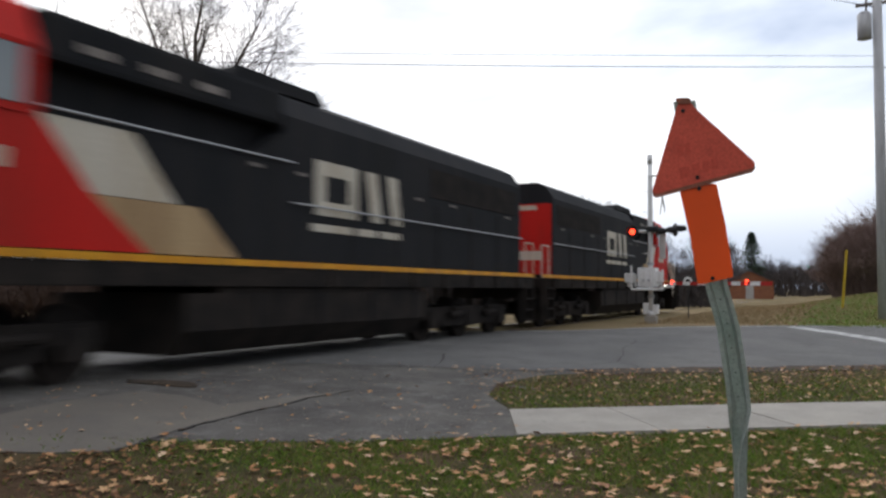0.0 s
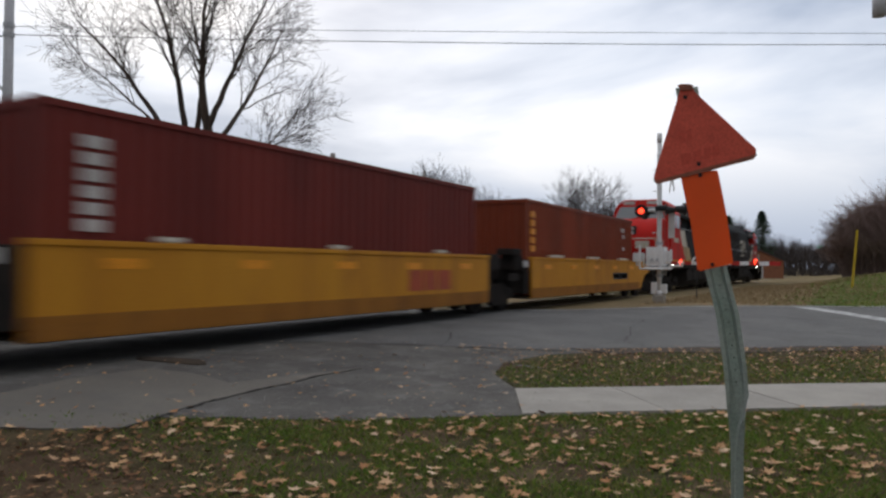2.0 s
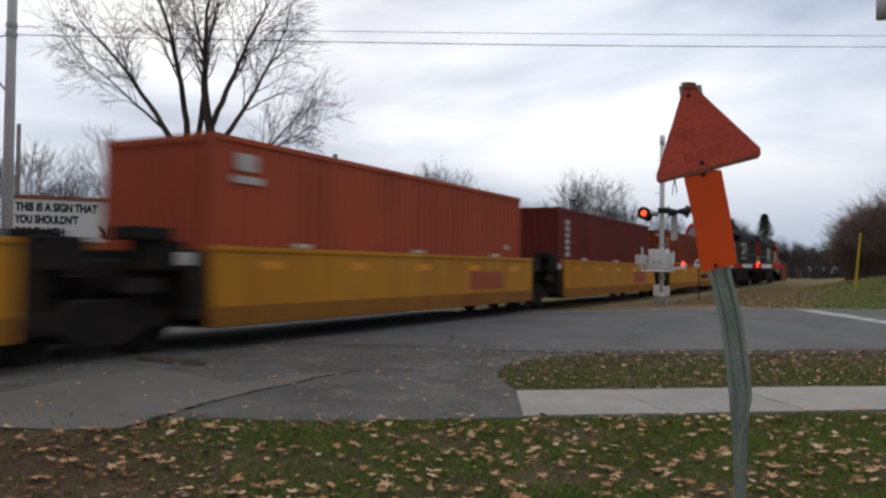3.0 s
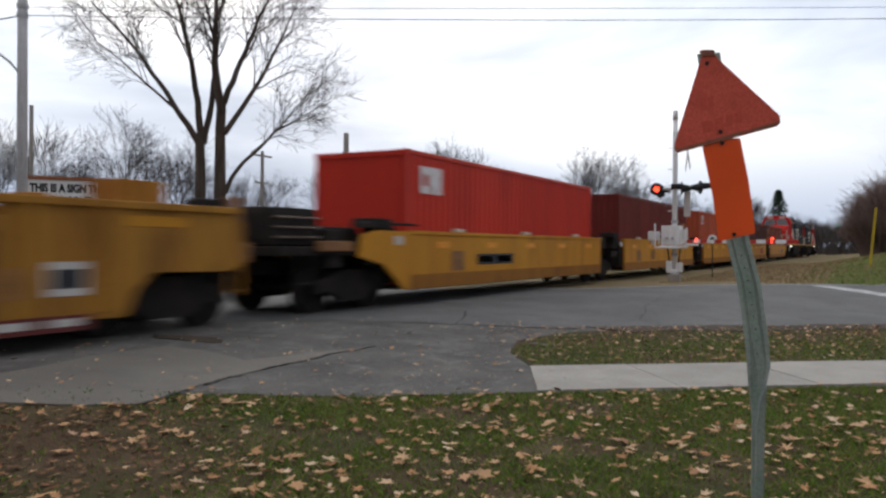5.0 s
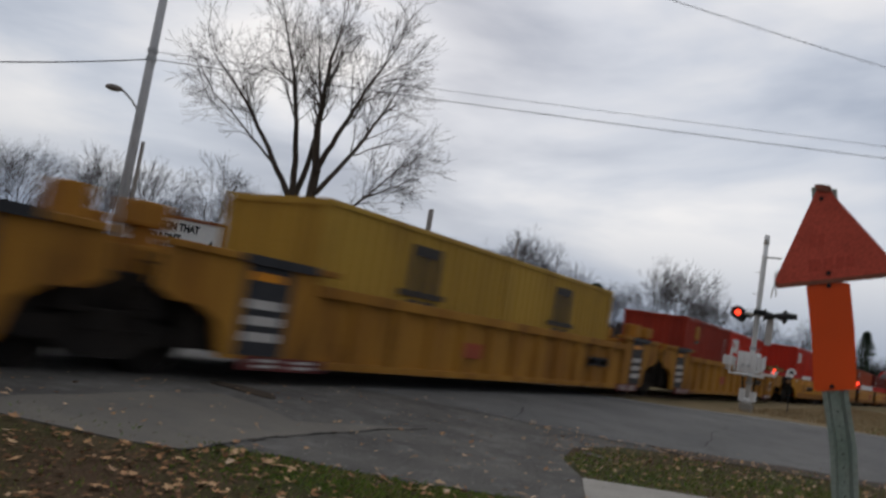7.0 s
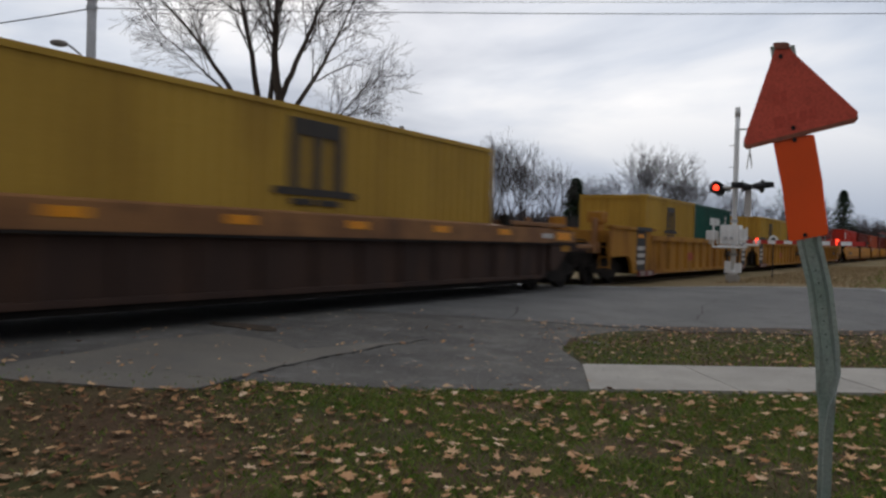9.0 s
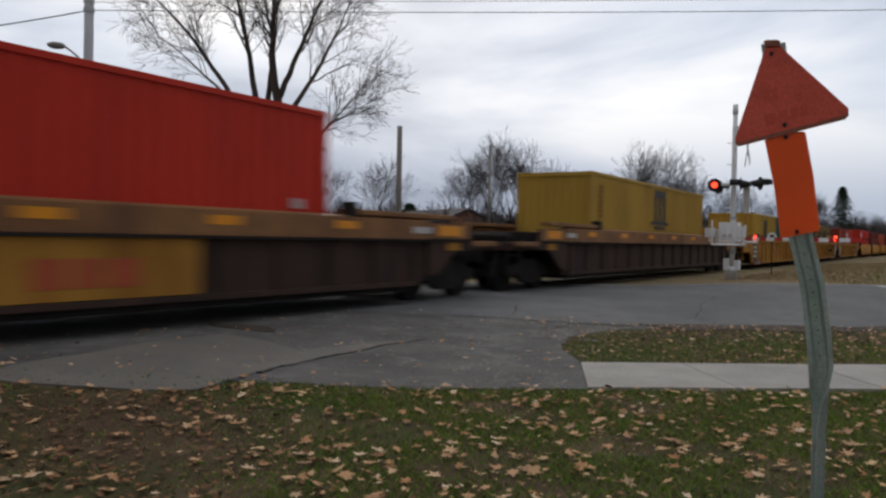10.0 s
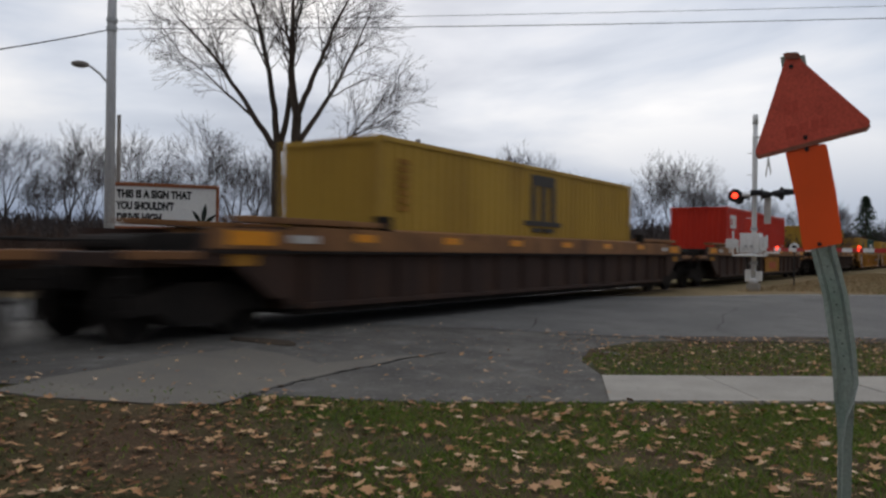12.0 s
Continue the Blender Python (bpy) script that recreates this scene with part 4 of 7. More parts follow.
def container(label, u, length, high, base, colour, marks=()):
    g = thing("shipping_container", label, "container", group="containers on the train")
    h, w = length / 2, 1.22
    c = M[colour]
    z0, z1 = base, base + high
    bm = B()
    corrugated(bm, (-h + 0.1, -w + 0.015, 0), (h - 0.1, -w + 0.015, 0), z0 + 0.14, z1 - 0.08, 0.036, 0.28, (0, -1))
    part("side_wall", bm, c, g)
    bm = B()
    corrugated(bm, (h - 0.1, w - 0.015, 0), (-h + 0.1, w - 0.015, 0), z0 + 0.14, z1 - 0.08, 0.036, 0.28, (0, 1))
    part("side_wall", bm, c, g)
    bm = B()
    corrugated(bm, (-h + 0.02, w - 0.1, 0), (-h + 0.02, -w + 0.1, 0), z0 + 0.14, z1 - 0.08, 0.04, 0.25, (-1, 0))
    part("end_wall", bm, c, g)
    bm = B()
    box(bm, h - 0.06, h - 0.02, -w + 0.1, w - 0.1, z0 + 0.14, z1 - 0.08)
    for y in (-0.85, -0.3, 0.3, 0.85):
        rod(bm, (h - 0.005, y, z0 + 0.2), (h - 0.005, y, z1 - 0.12), 0.018, seg=6)
    part("doors", bm, c, g)
    bm = B()
    box(bm, -h + 0.05, h - 0.05, -w + 0.06, w - 0.06, z1 - 0.06, z1 - 0.03)
    part("roof", bm, c, g)
    bm = B()
    for sx in (-1, 1):
        for sy in (-1, 1):
            x0, x1 = sorted((sx * h, sx * (h - 0.13)))
            y0, y1 = sorted((sy * w, sy * (w - 0.12)))
            box(bm, x0, x1, y0, y1, z0, z1)
        x0, x1 = sorted((sx * h, sx * (h - 0.1)))
        box(bm, x0, x1, -w + 0.12, w - 0.12, z1 - 0.12, z1 - 0.003)
        box(bm, x0, x1, -w + 0.12, w - 0.12, z0, z0 + 0.15)
    for sy in (-1, 1):
        y0, y1 = sorted((sy * w, sy * (w - 0.07)))
        box(bm, -h + 0.13, h - 0.13, y0, y1, z1 - 0.09, z1 - 0.003)
        box(bm, -h + 0.13, h - 0.13, y0, y1, z0, z0 + 0.16)
    part("corner_frame", bm, c, g)
    bm = B()
    box(bm, -0.09, 0.09, -0.083, 0.083, -0.06, 0.062, 0.01)
    cm = mesh_of("corner_casting", bm, c)
    for sx in (-1, 1):
        for sy in (-1, 1):
            for zc in (z0 + 0.06, z1 - 0.055):
                place(new("corner_casting", cm), g, pose(sx * (h - 0.085), sy * (w - 0.075), zc))
    for what, mt, x0, x1, za, zb in marks:
        bm = B()
        box(bm, x0, x1, -w - 0.004, -w + 0.012, za, zb)
        part(what, bm, M[mt], g)
    return moving(g, u)


def block_logo(x0, z0, w, hgt):
    """A white block with plain bars cut into it."""
    cuts = ((0.0, 0.12, 0.0, 1.0), (0.12, 0.34, 0.70, 1.0), (0.12, 0.34, 0.0, 0.28), (0.41, 0.53, 0.0, 1.0), (0.53, 0.63, 0.30, 1.0), (0.63, 0.75, 0.0, 1.0), (0.83, 1.0, 0.0, 1.0))
    return [("logo_block", "white", x0 + w * a, x0 + w * b, z0 + hgt * c, z0 + hgt * e2) for a, b, c, e2 in cuts]


def m_logo(xc, zc, w, hgt):
    """A dark emblem of three uprights, a top bar and a wavy foot."""
    t = w * 0.2
    r = []
    for k in (-1, 0, 1):
        r.append(("emblem_bar", "logo_blue", xc + k * (w / 2 - t / 2) - t / 2, xc + k * (w / 2 - t / 2) + t / 2, zc - hgt / 2, zc + hgt / 2))
    r.append(("emblem_bar", "logo_blue", xc - w / 2 + 0.02, xc + w / 2 - 0.02, zc + hgt / 2 + 0.003, zc + hgt / 2 + t))
    r.append(("emblem_bar", "logo_blue", xc - w * 0.75, xc + w * 0.75, zc - hgt / 2 - 0.12, zc - hgt / 2 - 0.003))
    r.append(("emblem_bar", "logo_blue", xc - w * 0.45, xc - 0.06, zc - hgt / 2 - 0.27, zc - hgt / 2 - 0.17))
    r.append(("emblem_bar", "logo_blue", xc + 0.06, xc + w * 0.45, zc - hgt / 2 - 0.27, zc - hgt / 2 - 0.17))
    return r


def column(mt, x, za, zb, n, w):
    st = (zb - za) / n
    return [("lettering_bar", mt, x, x + w, za + k * st, za + k * st + st * 0.72) for k in range(n)]


def digits(mt, x0, z, n, size):
    return [("lettering_bar", mt, x0 + k * size * 0.75, x0 + k * size * 0.75 + size * 0.55, z, z + size) for k in range(n)]


HC, LC = 2.896, 2.591
BH, BL = 0.435, 0.40
container("brown-red corrugated shipping container with yellow lettering bars", 101.07, 12.19, HC, BH, "c_brown",
          column("amber", -5.75, 1.75, 3.05, 5, 0.32) + digits("dullwhite", 4.4, 2.75, 4, 0.16) + digits("dullwhite", 4.6, 2.5, 3, 0.14) + digits("dullwhite", 4.6, 2.0, 3, 0.14))
container("dark maroon shipping container with white lettering bars", 85.33, 12.19, HC, BH, "c_maroon",
          column("dullwhite", -5.45, 1.7, 3.0, 6, 0.36))
container("faded orange-red shipping container with small white emblem", 69.8, 12.19, HC, BH, "c_orange",
          [("logo_block", "dullwhite", -5.55, -5.1, 2.80, 3.08), ("lettering_bar", "dullwhite", -5.65, -4.95, 2.60, 2.72)] + digits("dullwhite", 5.0, 1.8, 3, 0.14))
container("dark maroon shipping container with small yellow plates", 54.1, 12.19, HC, BH, "c_maroon",
          [("plate", "amber", 5.2, 5.5, 1.75, 1.9), ("plate", "amber", 5.2, 5.5, 2.3, 2.45), ("plate", "dullwhite", 5.2, 5.55, 2.0, 2.1)])
LOGO = block_logo(0.0, 0.0, 1.0, 0.66)


def logo_at(x, z, k=1.0):
    return [(a, b, x + x0 * k, x + x1 * k, z + z0 * k, z + z1 * k) for a, b, x0, x1, z0, z1 in LOGO]


container("bright red shipping container with white block logo", 38.42, 12.19, HC, BH, "c_red", logo_at(-5.5, 2.42, 0.9))
container("bright red short shipping container with white block logo", 19.63, 6.06, LC, BL, "c_red", logo_at(-2.45, 2.1, 0.9) + column("dullwhite", 2.5, 1.7, 2.6, 5, 0.1))
container("dull red short shipping container with coloured square", 13.4, 6.06, LC, BL, "c_dkred", [("sticker", "cargold", -1.9, -1.4, 2.25, 2.75), ("sticker", "c_green", -1.85, -1.45, 2.1, 2.2)] + column("dullwhite", 2.3, 1.7, 2.6, 5, 0.1))
container("ochre yellow short shipping container with dark emblem", 0.0, 6.06, LC, BL, "c_yellow", m_logo(-0.15, 2.15, 0.98, 0.66))
container("ochre yellow short shipping container with dark emblem", -6.1, 6.06, LC, BL, "c_yellow", m_logo(-0.15, 2.15, 0.98, 0.66))
container("dark green short shipping container with white lettering bar", -19.45, 6.06, LC, BL, "c_green", digits("white", -0.6, 2.2, 7, 0.32) + column("dullwhite", 2.0, 1.75, 2.7, 5, 0.25))
container("ochre yellow short shipping container with dark emblem", -25.6, 6.06, LC, BL, "c_yellow", m_logo(-0.15, 2.15, 0.98, 0.66))
container("ochre yellow long shipping container with dark emblem", -45.5, 12.19, HC, BH, "c_yellow", m_logo(0.3, 2.45, 1.3, 0.85) + column("cargold", -5.5, 2.0, 3.0, 7, 0.3))
container("bright red long shipping container with white block logo", -69.25, 12.19, HC, BH, "c_red", logo_at(-5.5, 2.42, 0.88) + digits("dullwhite", 5.3, 1.7, 2, 0.16))
container("ochre yellow long shipping container with dark emblem", -92.8, 12.19, HC, BH, "c_yellow", m_logo(0.3, 2.45, 1.3, 0.85) + column("cargold", -5.5, 2.0, 3.0, 7, 0.3))


def articulated_unit(u, first, last, marks):
    """One well of a five-unit articulated car; it carries the truck at its rear."""
    g = thing("well_car", "yellow articulated well car unit with darker lower sides", "railway car", group="well cars of the train")
    for sgn in (-1, 1):
        y0, y1 = sorted((sgn * 1.44, sgn * 1.50))
        xe = 6.35
        pts = [(-xe, 0.36), (-xe, 1.56), (xe, 1.56), (xe, 0.36)]
        if first:
            pts = [(-xe, 0.36), (-xe, 1.56), (7.0, 1.56), (8.1, 1.40), (8.1, 1.1), (7.3, 0.95), (6.5, 0.36)]
        if last:
            pts = [(xe, 0.36), (xe, 1.56), (-7.6, 1.56), (-8.1, 1.46), (-8.2, 1.05), (-7.4, 0.90), (-6.6, 0.36)]
        part("side_sill", flat(pts, y0, y1), M["caryellow"], g)
        y2, y3 = sorted((sgn * 1.502, sgn * 1.508))
        bm = B()
        box(bm, -xe, xe, y2, y3, 0.365, 0.66)
        part("lower_band", bm, M["lowband"], g, "darker stained lower band")
        bm = B()
        y4, y5 = sorted((sgn * 1.38, sgn * 1.53))
        box(bm, -xe, xe, y4, y5, 1.50, 1.58, 0.015)
        part("top_chord", bm, M["caryellow"], g)
        for k in range(5):
            xa = -5.0 + 2.5 * k
            bm = B()
            box(bm, xa - 0.3, xa + 0.3, y2, y3, 1.22, 1.36)
            part("reflector", bm, M["amber"], g, "amber reflector strip")
        for k in range(3):
            xa = -4.2 + 4.0 * k
            bm = B()
            lug = 0.62 if first else 0.22
            box(bm, xa - lug, xa + lug, sgn * 1.45 - 0.06, sgn * 1.45 + 0.06, 1.585, 1.66, 0.02)
            part("guide_lug", bm, M["cream"], g, "pale guide lug")
        for what, mt, x0, x1, za, zb in marks:
            bm = B()
            box(bm, x0, x1, *sorted((sgn * 1.502, sgn * 1.511)), za, zb)
            part(what, bm, M[mt], g)
    bm = B()
    box(bm, -6.3, 6.3, -1.43, 1.43, 0.34, 0.40)
    part("well_floor", bm, M["under"], g)
    bm = B()
    for sx in (-1, 1):
        x0, x1 = sorted((sx * 6.35, sx * 6.7))
        box(bm, x0, x1, -1.4, 1.4, 0.5, 1.50, 0.03)
        x0, x1 = sorted((sx * 6.7, sx * 7.4))
        box(bm, x0, x1, -0.9, 0.9, 0.9, 1.35, 0.04)
        box(bm, x0, x1, -1.35, -0.95, 1.2, 1.62, 0.03)
        box(bm, x0, x1, 0.95, 1.35, 1.2, 1.62, 0.03)
    box(bm, -8.0, 8.0, -0.35, 0.35, 0.75, 1.10)
    part("end_structure", bm, M["under"], g, "black end structure")
    for sy in (-1, 1):
        bm = B()
        rod(bm, (-7.2, sy * 1.25, 1.2), (-7.2, sy * 1.25, 1.75), 0.03, seg=6)
        box(bm, -7.7, -7.0, sy * 1.2 - 0.25, sy * 1.2 + 0.25, 1.62, 1.80, 0.04)
        rod(bm, (-7.5, sy * 1.42, 0.55), (-7.5, sy * 1.42, 1.65), 0.02, seg=6)
        box(bm, -7.9, -7.2, sy * 1.42 - 0.02, sy * 1.42 + 0.02, 0.9, 1.1)
        part("brake_gear", bm, M["under"], g)
    bm = B()
    box(bm, -7.0, -6.72, -1.52, -1.49, 1.28, 1.46)
    part("placard", bm, M["dullwhite"], g, "small pale placard")
    truck(g, -7.85, 2)
    if first:
        truck(g, 7.6, 2)
        bm = B()
        box(bm, 7.9, 9.6, -0.2, 0.2, 0.72, 1.0, 0.05)
        box(bm, 8.1, 8.5, -1.4, 1.4, 1.1, 1.4, 0.03)
        part("coupler", bm, M["under"], g)
    if last:
        bm = B()
        box(bm, -10.9, -8.6, -0.2, 0.2, 0.72, 1.0, 0.05)
        box(bm, -10.3, -6.7, -1.36, 1.36, 1.08, 1.24, 0.03)
        part("end_platform", bm, M["under"], g, "grimy black end platform")
        for x0, x1, y0, y1, z0, zt, bev in ((-10.25, -9.0, -1.15, 0.3, 1.25, 1.92, 0.12), (-8.8, -7.4, -0.9, 1.1, 1.25, 1.62, 0.08), (-10.0, -9.6, 0.5, 1.2, 1.25, 2.1, 0.06), (-8.9, -8.5, -1.3, -0.9, 0.85, 1.55, 0.04)):
            bm = B()
            box(bm, x0, x1, y0, y1, z0, zt, bev)
            part("brake_reservoir", bm, M["under"], g, "black brake equipment")
        for k in range(3):
            bm = B()
            rod(bm, (-10.2, -1.19 - 0.01 * k, 1.40 + 0.17 * k), (-9.05, -1.19 - 0.01 * k, 1.40 + 0.17 * k), 0.02, seg=6)
            part("brake_pipe", bm, M["rail"], g)
        for x0, x1, z0, z1 in ((-9.35, -8.35, 1.16, 1.34), (-8.3, -7.0, 1.60, 1.70)):
            bm = B()
            box(bm, x0, x1, -1.47, -1.38, z0, z1, 0.02)
            part("bracket", bm, M["chord"] if z0 < 1.5 else M["under"], g, "rusty yellow bracket" if z0 < 1.5 else "dark end rail")
        bm = B()
        rod(bm, (-8.1, -1.42, 1.70), (-6.0, -1.42, 1.70), 0.03, seg=6)
        part("top_rail", bm, M["under"], g)
        bm = B()
        rod(bm, (-9.9, -1.40, 0.55), (-9.9, -1.40, 1.24), 0.022, seg=6)
        rod(bm, (-9.5, -1.40, 0.55), (-9.5, -1.40, 1.24), 0.022, seg=6)
        rod(bm, (-9.9, -1.40, 0.6), (-9.5, -1.40, 0.6), 0.022, seg=6)
        part("grab_rail", bm, M["under"], g)
    return moving(g, u)


PANEL = [("data_panel", "greymark", 2.2, 4.3, 0.82, 1.08), ("data_bar", "dullwhite", 2.26, 3.1, 0.87, 1.03), ("data_bar", "dullwhite", 3.3, 4.2, 0.87, 1.03)]
REDM = [("red_mark", "ttred", 2.3, 2.9, 0.75, 1.2), ("red_mark", "ttred", 2.98, 3.5, 0.75, 1.2), ("red_mark", "ttred", 3.6, 4.2, 0.75, 1.2)]
GREYS = [("grey_mark", "chord", -4.6, -4.0, 0.7, 1.15), ("grey_mark", "chord", -2.3, -1.7, 0.75, 1.15)]
articulated_unit(101.07, True, False, PANEL)
articulated_unit(85.33, False, False, REDM)
articulated_unit(69.8, False, False, REDM)
articulated_unit(54.1, False, False, GREYS)
articulated_unit(38.42, False, True, [(a, b, x0 - 5.5, x1 - 5.5, z0, z1) for a, b, x0, x1, z0, z1 in PANEL] + GREYS[:1])


def ribbed_car(u, lab, front, rear):
    """One well of a three-unit car with outside ribs; an outer end is longer and has its own truck."""
    g = thing("well_car", lab, "railway car", group="well cars of the train")
    for sgn in (-1, 1):
        y0, y1 = sorted((sgn * 1.38, sgn * 1.43))
        pts = [(-7.2, 0.30), (-7.2, 1.40), (7.2, 1.40), (7.2, 0.30)]
        part("side_sheet", flat(pts, y0, y1), M["cargold"], g)
        y2, y3 = sorted((sgn * 1.36, sgn * 1.54))
        bm = B()
        box(bm, -6.6, 6.6, y2, y3, 1.40, 1.58, 0.02)
        part("top_chord", bm, M["cargold"], g)
        bm = B()
        box(bm, -7.2, 7.2, *sorted((sgn * 1.38, sgn * 1.52)), 0.28, 0.40, 0.015)
        part("bottom_chord", bm, M["cargold"], g)
        for k in range(13):
            xa = -6.6 + 1.1 * k
            bm = B()
            prism(bm, [(xa - 0.13, sgn * 1.43), (xa - 0.07, sgn * 1.52), (xa + 0.07, sgn * 1.52), (xa + 0.13, sgn * 1.43)], "z", 0.40, 1.40)
            part("rib", bm, M["cargold"], g)
        # raised end sides with a wheel arch
        for sx in (-1, 1):
            outer = front if sx > 0 else rear
            far = 10.4 if outer else 9.5
            pts = [(sx * 6.6, 0.36), (sx * 6.6, 1.78), (sx * (far - 0.15), 1.78), (sx * far, 1.50), (sx * far, 1.22), (sx * (far - 0.35), 1.05), (sx * 8.75, 1.02), (sx * 8.42, 0.85), (sx * 8.25, 0.36)]
            if outer:
                pts = [(sx * 6.6, 0.36), (sx * 6.6, 1.78), (sx * 10.2, 1.74), (sx * 10.4, 1.55), (sx * 10.4, 0.96), (sx * 10.1, 0.87), (sx * 8.75, 0.89), (sx * 8.45, 0.68), (sx * 8.28, 0.33)]
            part("end_side", flat(pts, *sorted((sgn * 1.40, sgn * 1.50))), M["cargold"], g)
            bm = B()
            x0, x1 = sorted((sx * 6.2, sx * (far - 0.1)))
            box(bm, x0, x1, *sorted((sgn * 1.30, sgn * 1.56)), 1.72, 1.82, 0.02)
            part("end_rail", bm, M["cargold"], g)
            x0, x1 = sorted((sx * 7.15, sx * 8.05))
            bm = B()
            if sx > 0 and outer:
                bm.free()
                for nm, mt, xa, xb, za, zb, yy in (("data_plate", "dullwhite", 7.18, 7.72, 0.64, 1.05, 1.508), ("data_panel", "greymark", 7.23, 7.67, 0.73, 0.96, 1.514), ("rail_marking", "caryellow", 8.3, 9.3, 1.50, 1.64, 1.506), ("worn_patch", "chord", 6.4, 6.95, 0.62, 0.98, 1.506), ("sill_plate", "maroon_stain", 6.0, 7.75, 0.22, 0.41, 1.53), ("striped_tag", "dullwhite", 6.45, 6.95, 0.28, 0.37, 1.536), ("striped_tag", "dullwhite", 7.2, 7.6, 0.28, 0.37, 1.536)):
                    bm = B()
                    box(bm, xa, xb, *sorted((sgn * 1.49, sgn * yy)), za, zb)
                    part(nm, bm, M[mt], g)
                for xa in (7.0, 7.95):
                    bm = B()
                    prism(bm, [(xa - 0.10, sgn * 1.50), (xa - 0.05, sgn * 1.56), (xa + 0.05, sgn * 1.56), (xa + 0.10, sgn * 1.50)], "z", 0.42, 1.72)
                    part("rib", bm, M["cargold"], g)
                continue
            box(bm, x0 - 0.15, x1 + 0.45, *sorted((sgn * 1.562, sgn * 1.57)), 1.70, 1.83)
            part("rail_marking", bm, M["greymark"], g, "black painted rail section")
            bm = B()
            box(bm, x0, x1, *sorted((sgn * 1.503, sgn * 1.512)), 0.42, 1.70)
            part("dark_panel", bm, M["greymark"], g, "black stencilled panel")
            for zz in (0.62, 0.85, 1.08):
                bm = B()
                box(bm, x0 + 0.1, x1 - 0.12, *sorted((sgn * 1.512, sgn * 1.518)), zz, zz + 0.13)
                part("panel_bar", bm, M["dullwhite"], g)
            bm = B()
            box(bm, x0 + 0.1, x1 - 0.2, *sorted((sgn * 1.512, sgn * 1.518)), 1.48, 1.6)
            part("reflector", bm, M["amber"], g)
            x0, x1 = sorted((sx * 6.2, sx * 7.9))
            bm = B()
            box(bm, x0, x1, *sorted((sgn * 1.50, sgn * 1.53)), 0.22, 0.41)
            part("sill_plate", bm, M["maroon_stain"], g, "maroon sill plate")
            for xa in (x0 + 0.25, x0 + 1.0):
                bm = B()
                for k in range(2):
                    box(bm, xa, xa + 0.45, *sorted((sgn * 1.532, sgn * 1.537)), 0.26 + 0.08 * k, 0.30 + 0.08 * k)
                part("striped_tag", bm, M["dullwhite"], g)
        for what, mt, x0, x1, za, zb in (("data_panel", "greymark", 4.0, 5.3, 0.85, 1.08), ("data_bar", "dullwhite", 4.05, 4.55, 0.88, 1.05), ("data_bar", "dullwhite", 4.75, 5.25, 0.88, 1.05), ("red_mark", "ttred", -2.2, -1.5, 0.7, 1.0)):
            bm = B()
            box(bm, x0, x1, *sorted((sgn * 1.522, sgn * 1.53)), za, zb)
            part(what, bm, M[mt], g)
    bm = B()
    box(bm, -7.2, 7.2, -1.37, 1.37, 0.28, 0.36)
    part("well_floor", bm, M["under"], g)
    for sx in (-1, 1):
        bm = B()
        box(bm, sx * 6.95 - 0.06, sx * 6.95 + 0.06, -1.36, 1.36, 0.37, 1.55)
        part("bulkhead", bm, M["under"], g)
    for sx in (-1, 1):
        outer = front if sx > 0 else rear
        far = 10.4 if outer else 9.5
        x0, x1 = sorted((sx * 6.55, sx * (far - 0.05)))
        bm = B()
        box(bm, x0, x1, -1.39, 1.39, 1.30, 1.66, 0.02)
        part("end_platform", bm, M["cargold"], g)
        bm = B()
        box(bm, x0, x1, -0.4, 0.4, 0.78, 1.30)
        xc0, xc1 = sorted((sx * far, sx * (far + (0.7 if outer else 0.25))))
        box(bm, xc0, xc1, -0.2, 0.2, 0.72, 1.02, 0.04)
        part("draft_sill", bm, M["under"], g)
        if outer:
            # coupler gear, end post and hoses
            for y in (-1.1, 1.1):
                bm = B()
                x0, x1 = sorted((sx * 10.42, sx * 10.85))
                box(bm, x0, x1, y - 0.12, y + 0.12, 0.98, 1.30, 0.03)
                box(bm, sx * 10.62 - 0.13, sx * 10.62 + 0.13, y - 0.05, y + 0.05, 1.28, 2.02, 0.03)
                part("end_bracket", bm, M["chord"], g, "rusty yellow end bracket")
            bm = B()
            box(bm, sx * 10.55 - 0.12, sx * 10.55 + 0.12, -0.9, 0.9, 0.55, 1.25, 0.04)
            for y in (-0.6, 0.6):
                rod(bm, (sx * 10.6, y, 0.7), (sx * 10.95, y * 0.8, 0.35), 0.03, seg=8)
            part("end_gear", bm, M["under"], g, "black coupler gear and hoses")
        else:
            bm = B()
            box(bm, sx * 9.25 - 0.25, sx * 9.25 + 0.25, -1.2, 1.2, 0.75, 1.3, 0.04)
            box(bm, sx * 8.5 - 0.3, sx * 8.5 + 0.3, -1.25, 1.25, 0.42, 1.1, 0.04)
            part("end_gear", bm, M["under"], g)
        for sgn in (-1, 1):
            bm = B()
            for k in range(4):
                box(bm, sx * (far - 0.02) - 0.02, sx * (far - 0.02) + 0.02, sgn * 1.33 - 0.16, sgn * 1.33 + 0.16, 0.55 + 0.3 * k, 0.58 + 0.3 * k)
            for yy in (-0.16, 0.16):
                box(bm, sx * (far - 0.02) - 0.02, sx * (far - 0.02) + 0.02, sgn * 1.33 + yy - 0.02, sgn * 1.33 + yy + 0.02, 0.5, 1.6)
            part("ladder", bm, M["cargold"] if outer else M["under"], g)
        if outer:
            truck(g, sx * 9.35, 2)
        elif sx < 0:
            truck(g, -9.76, 2)
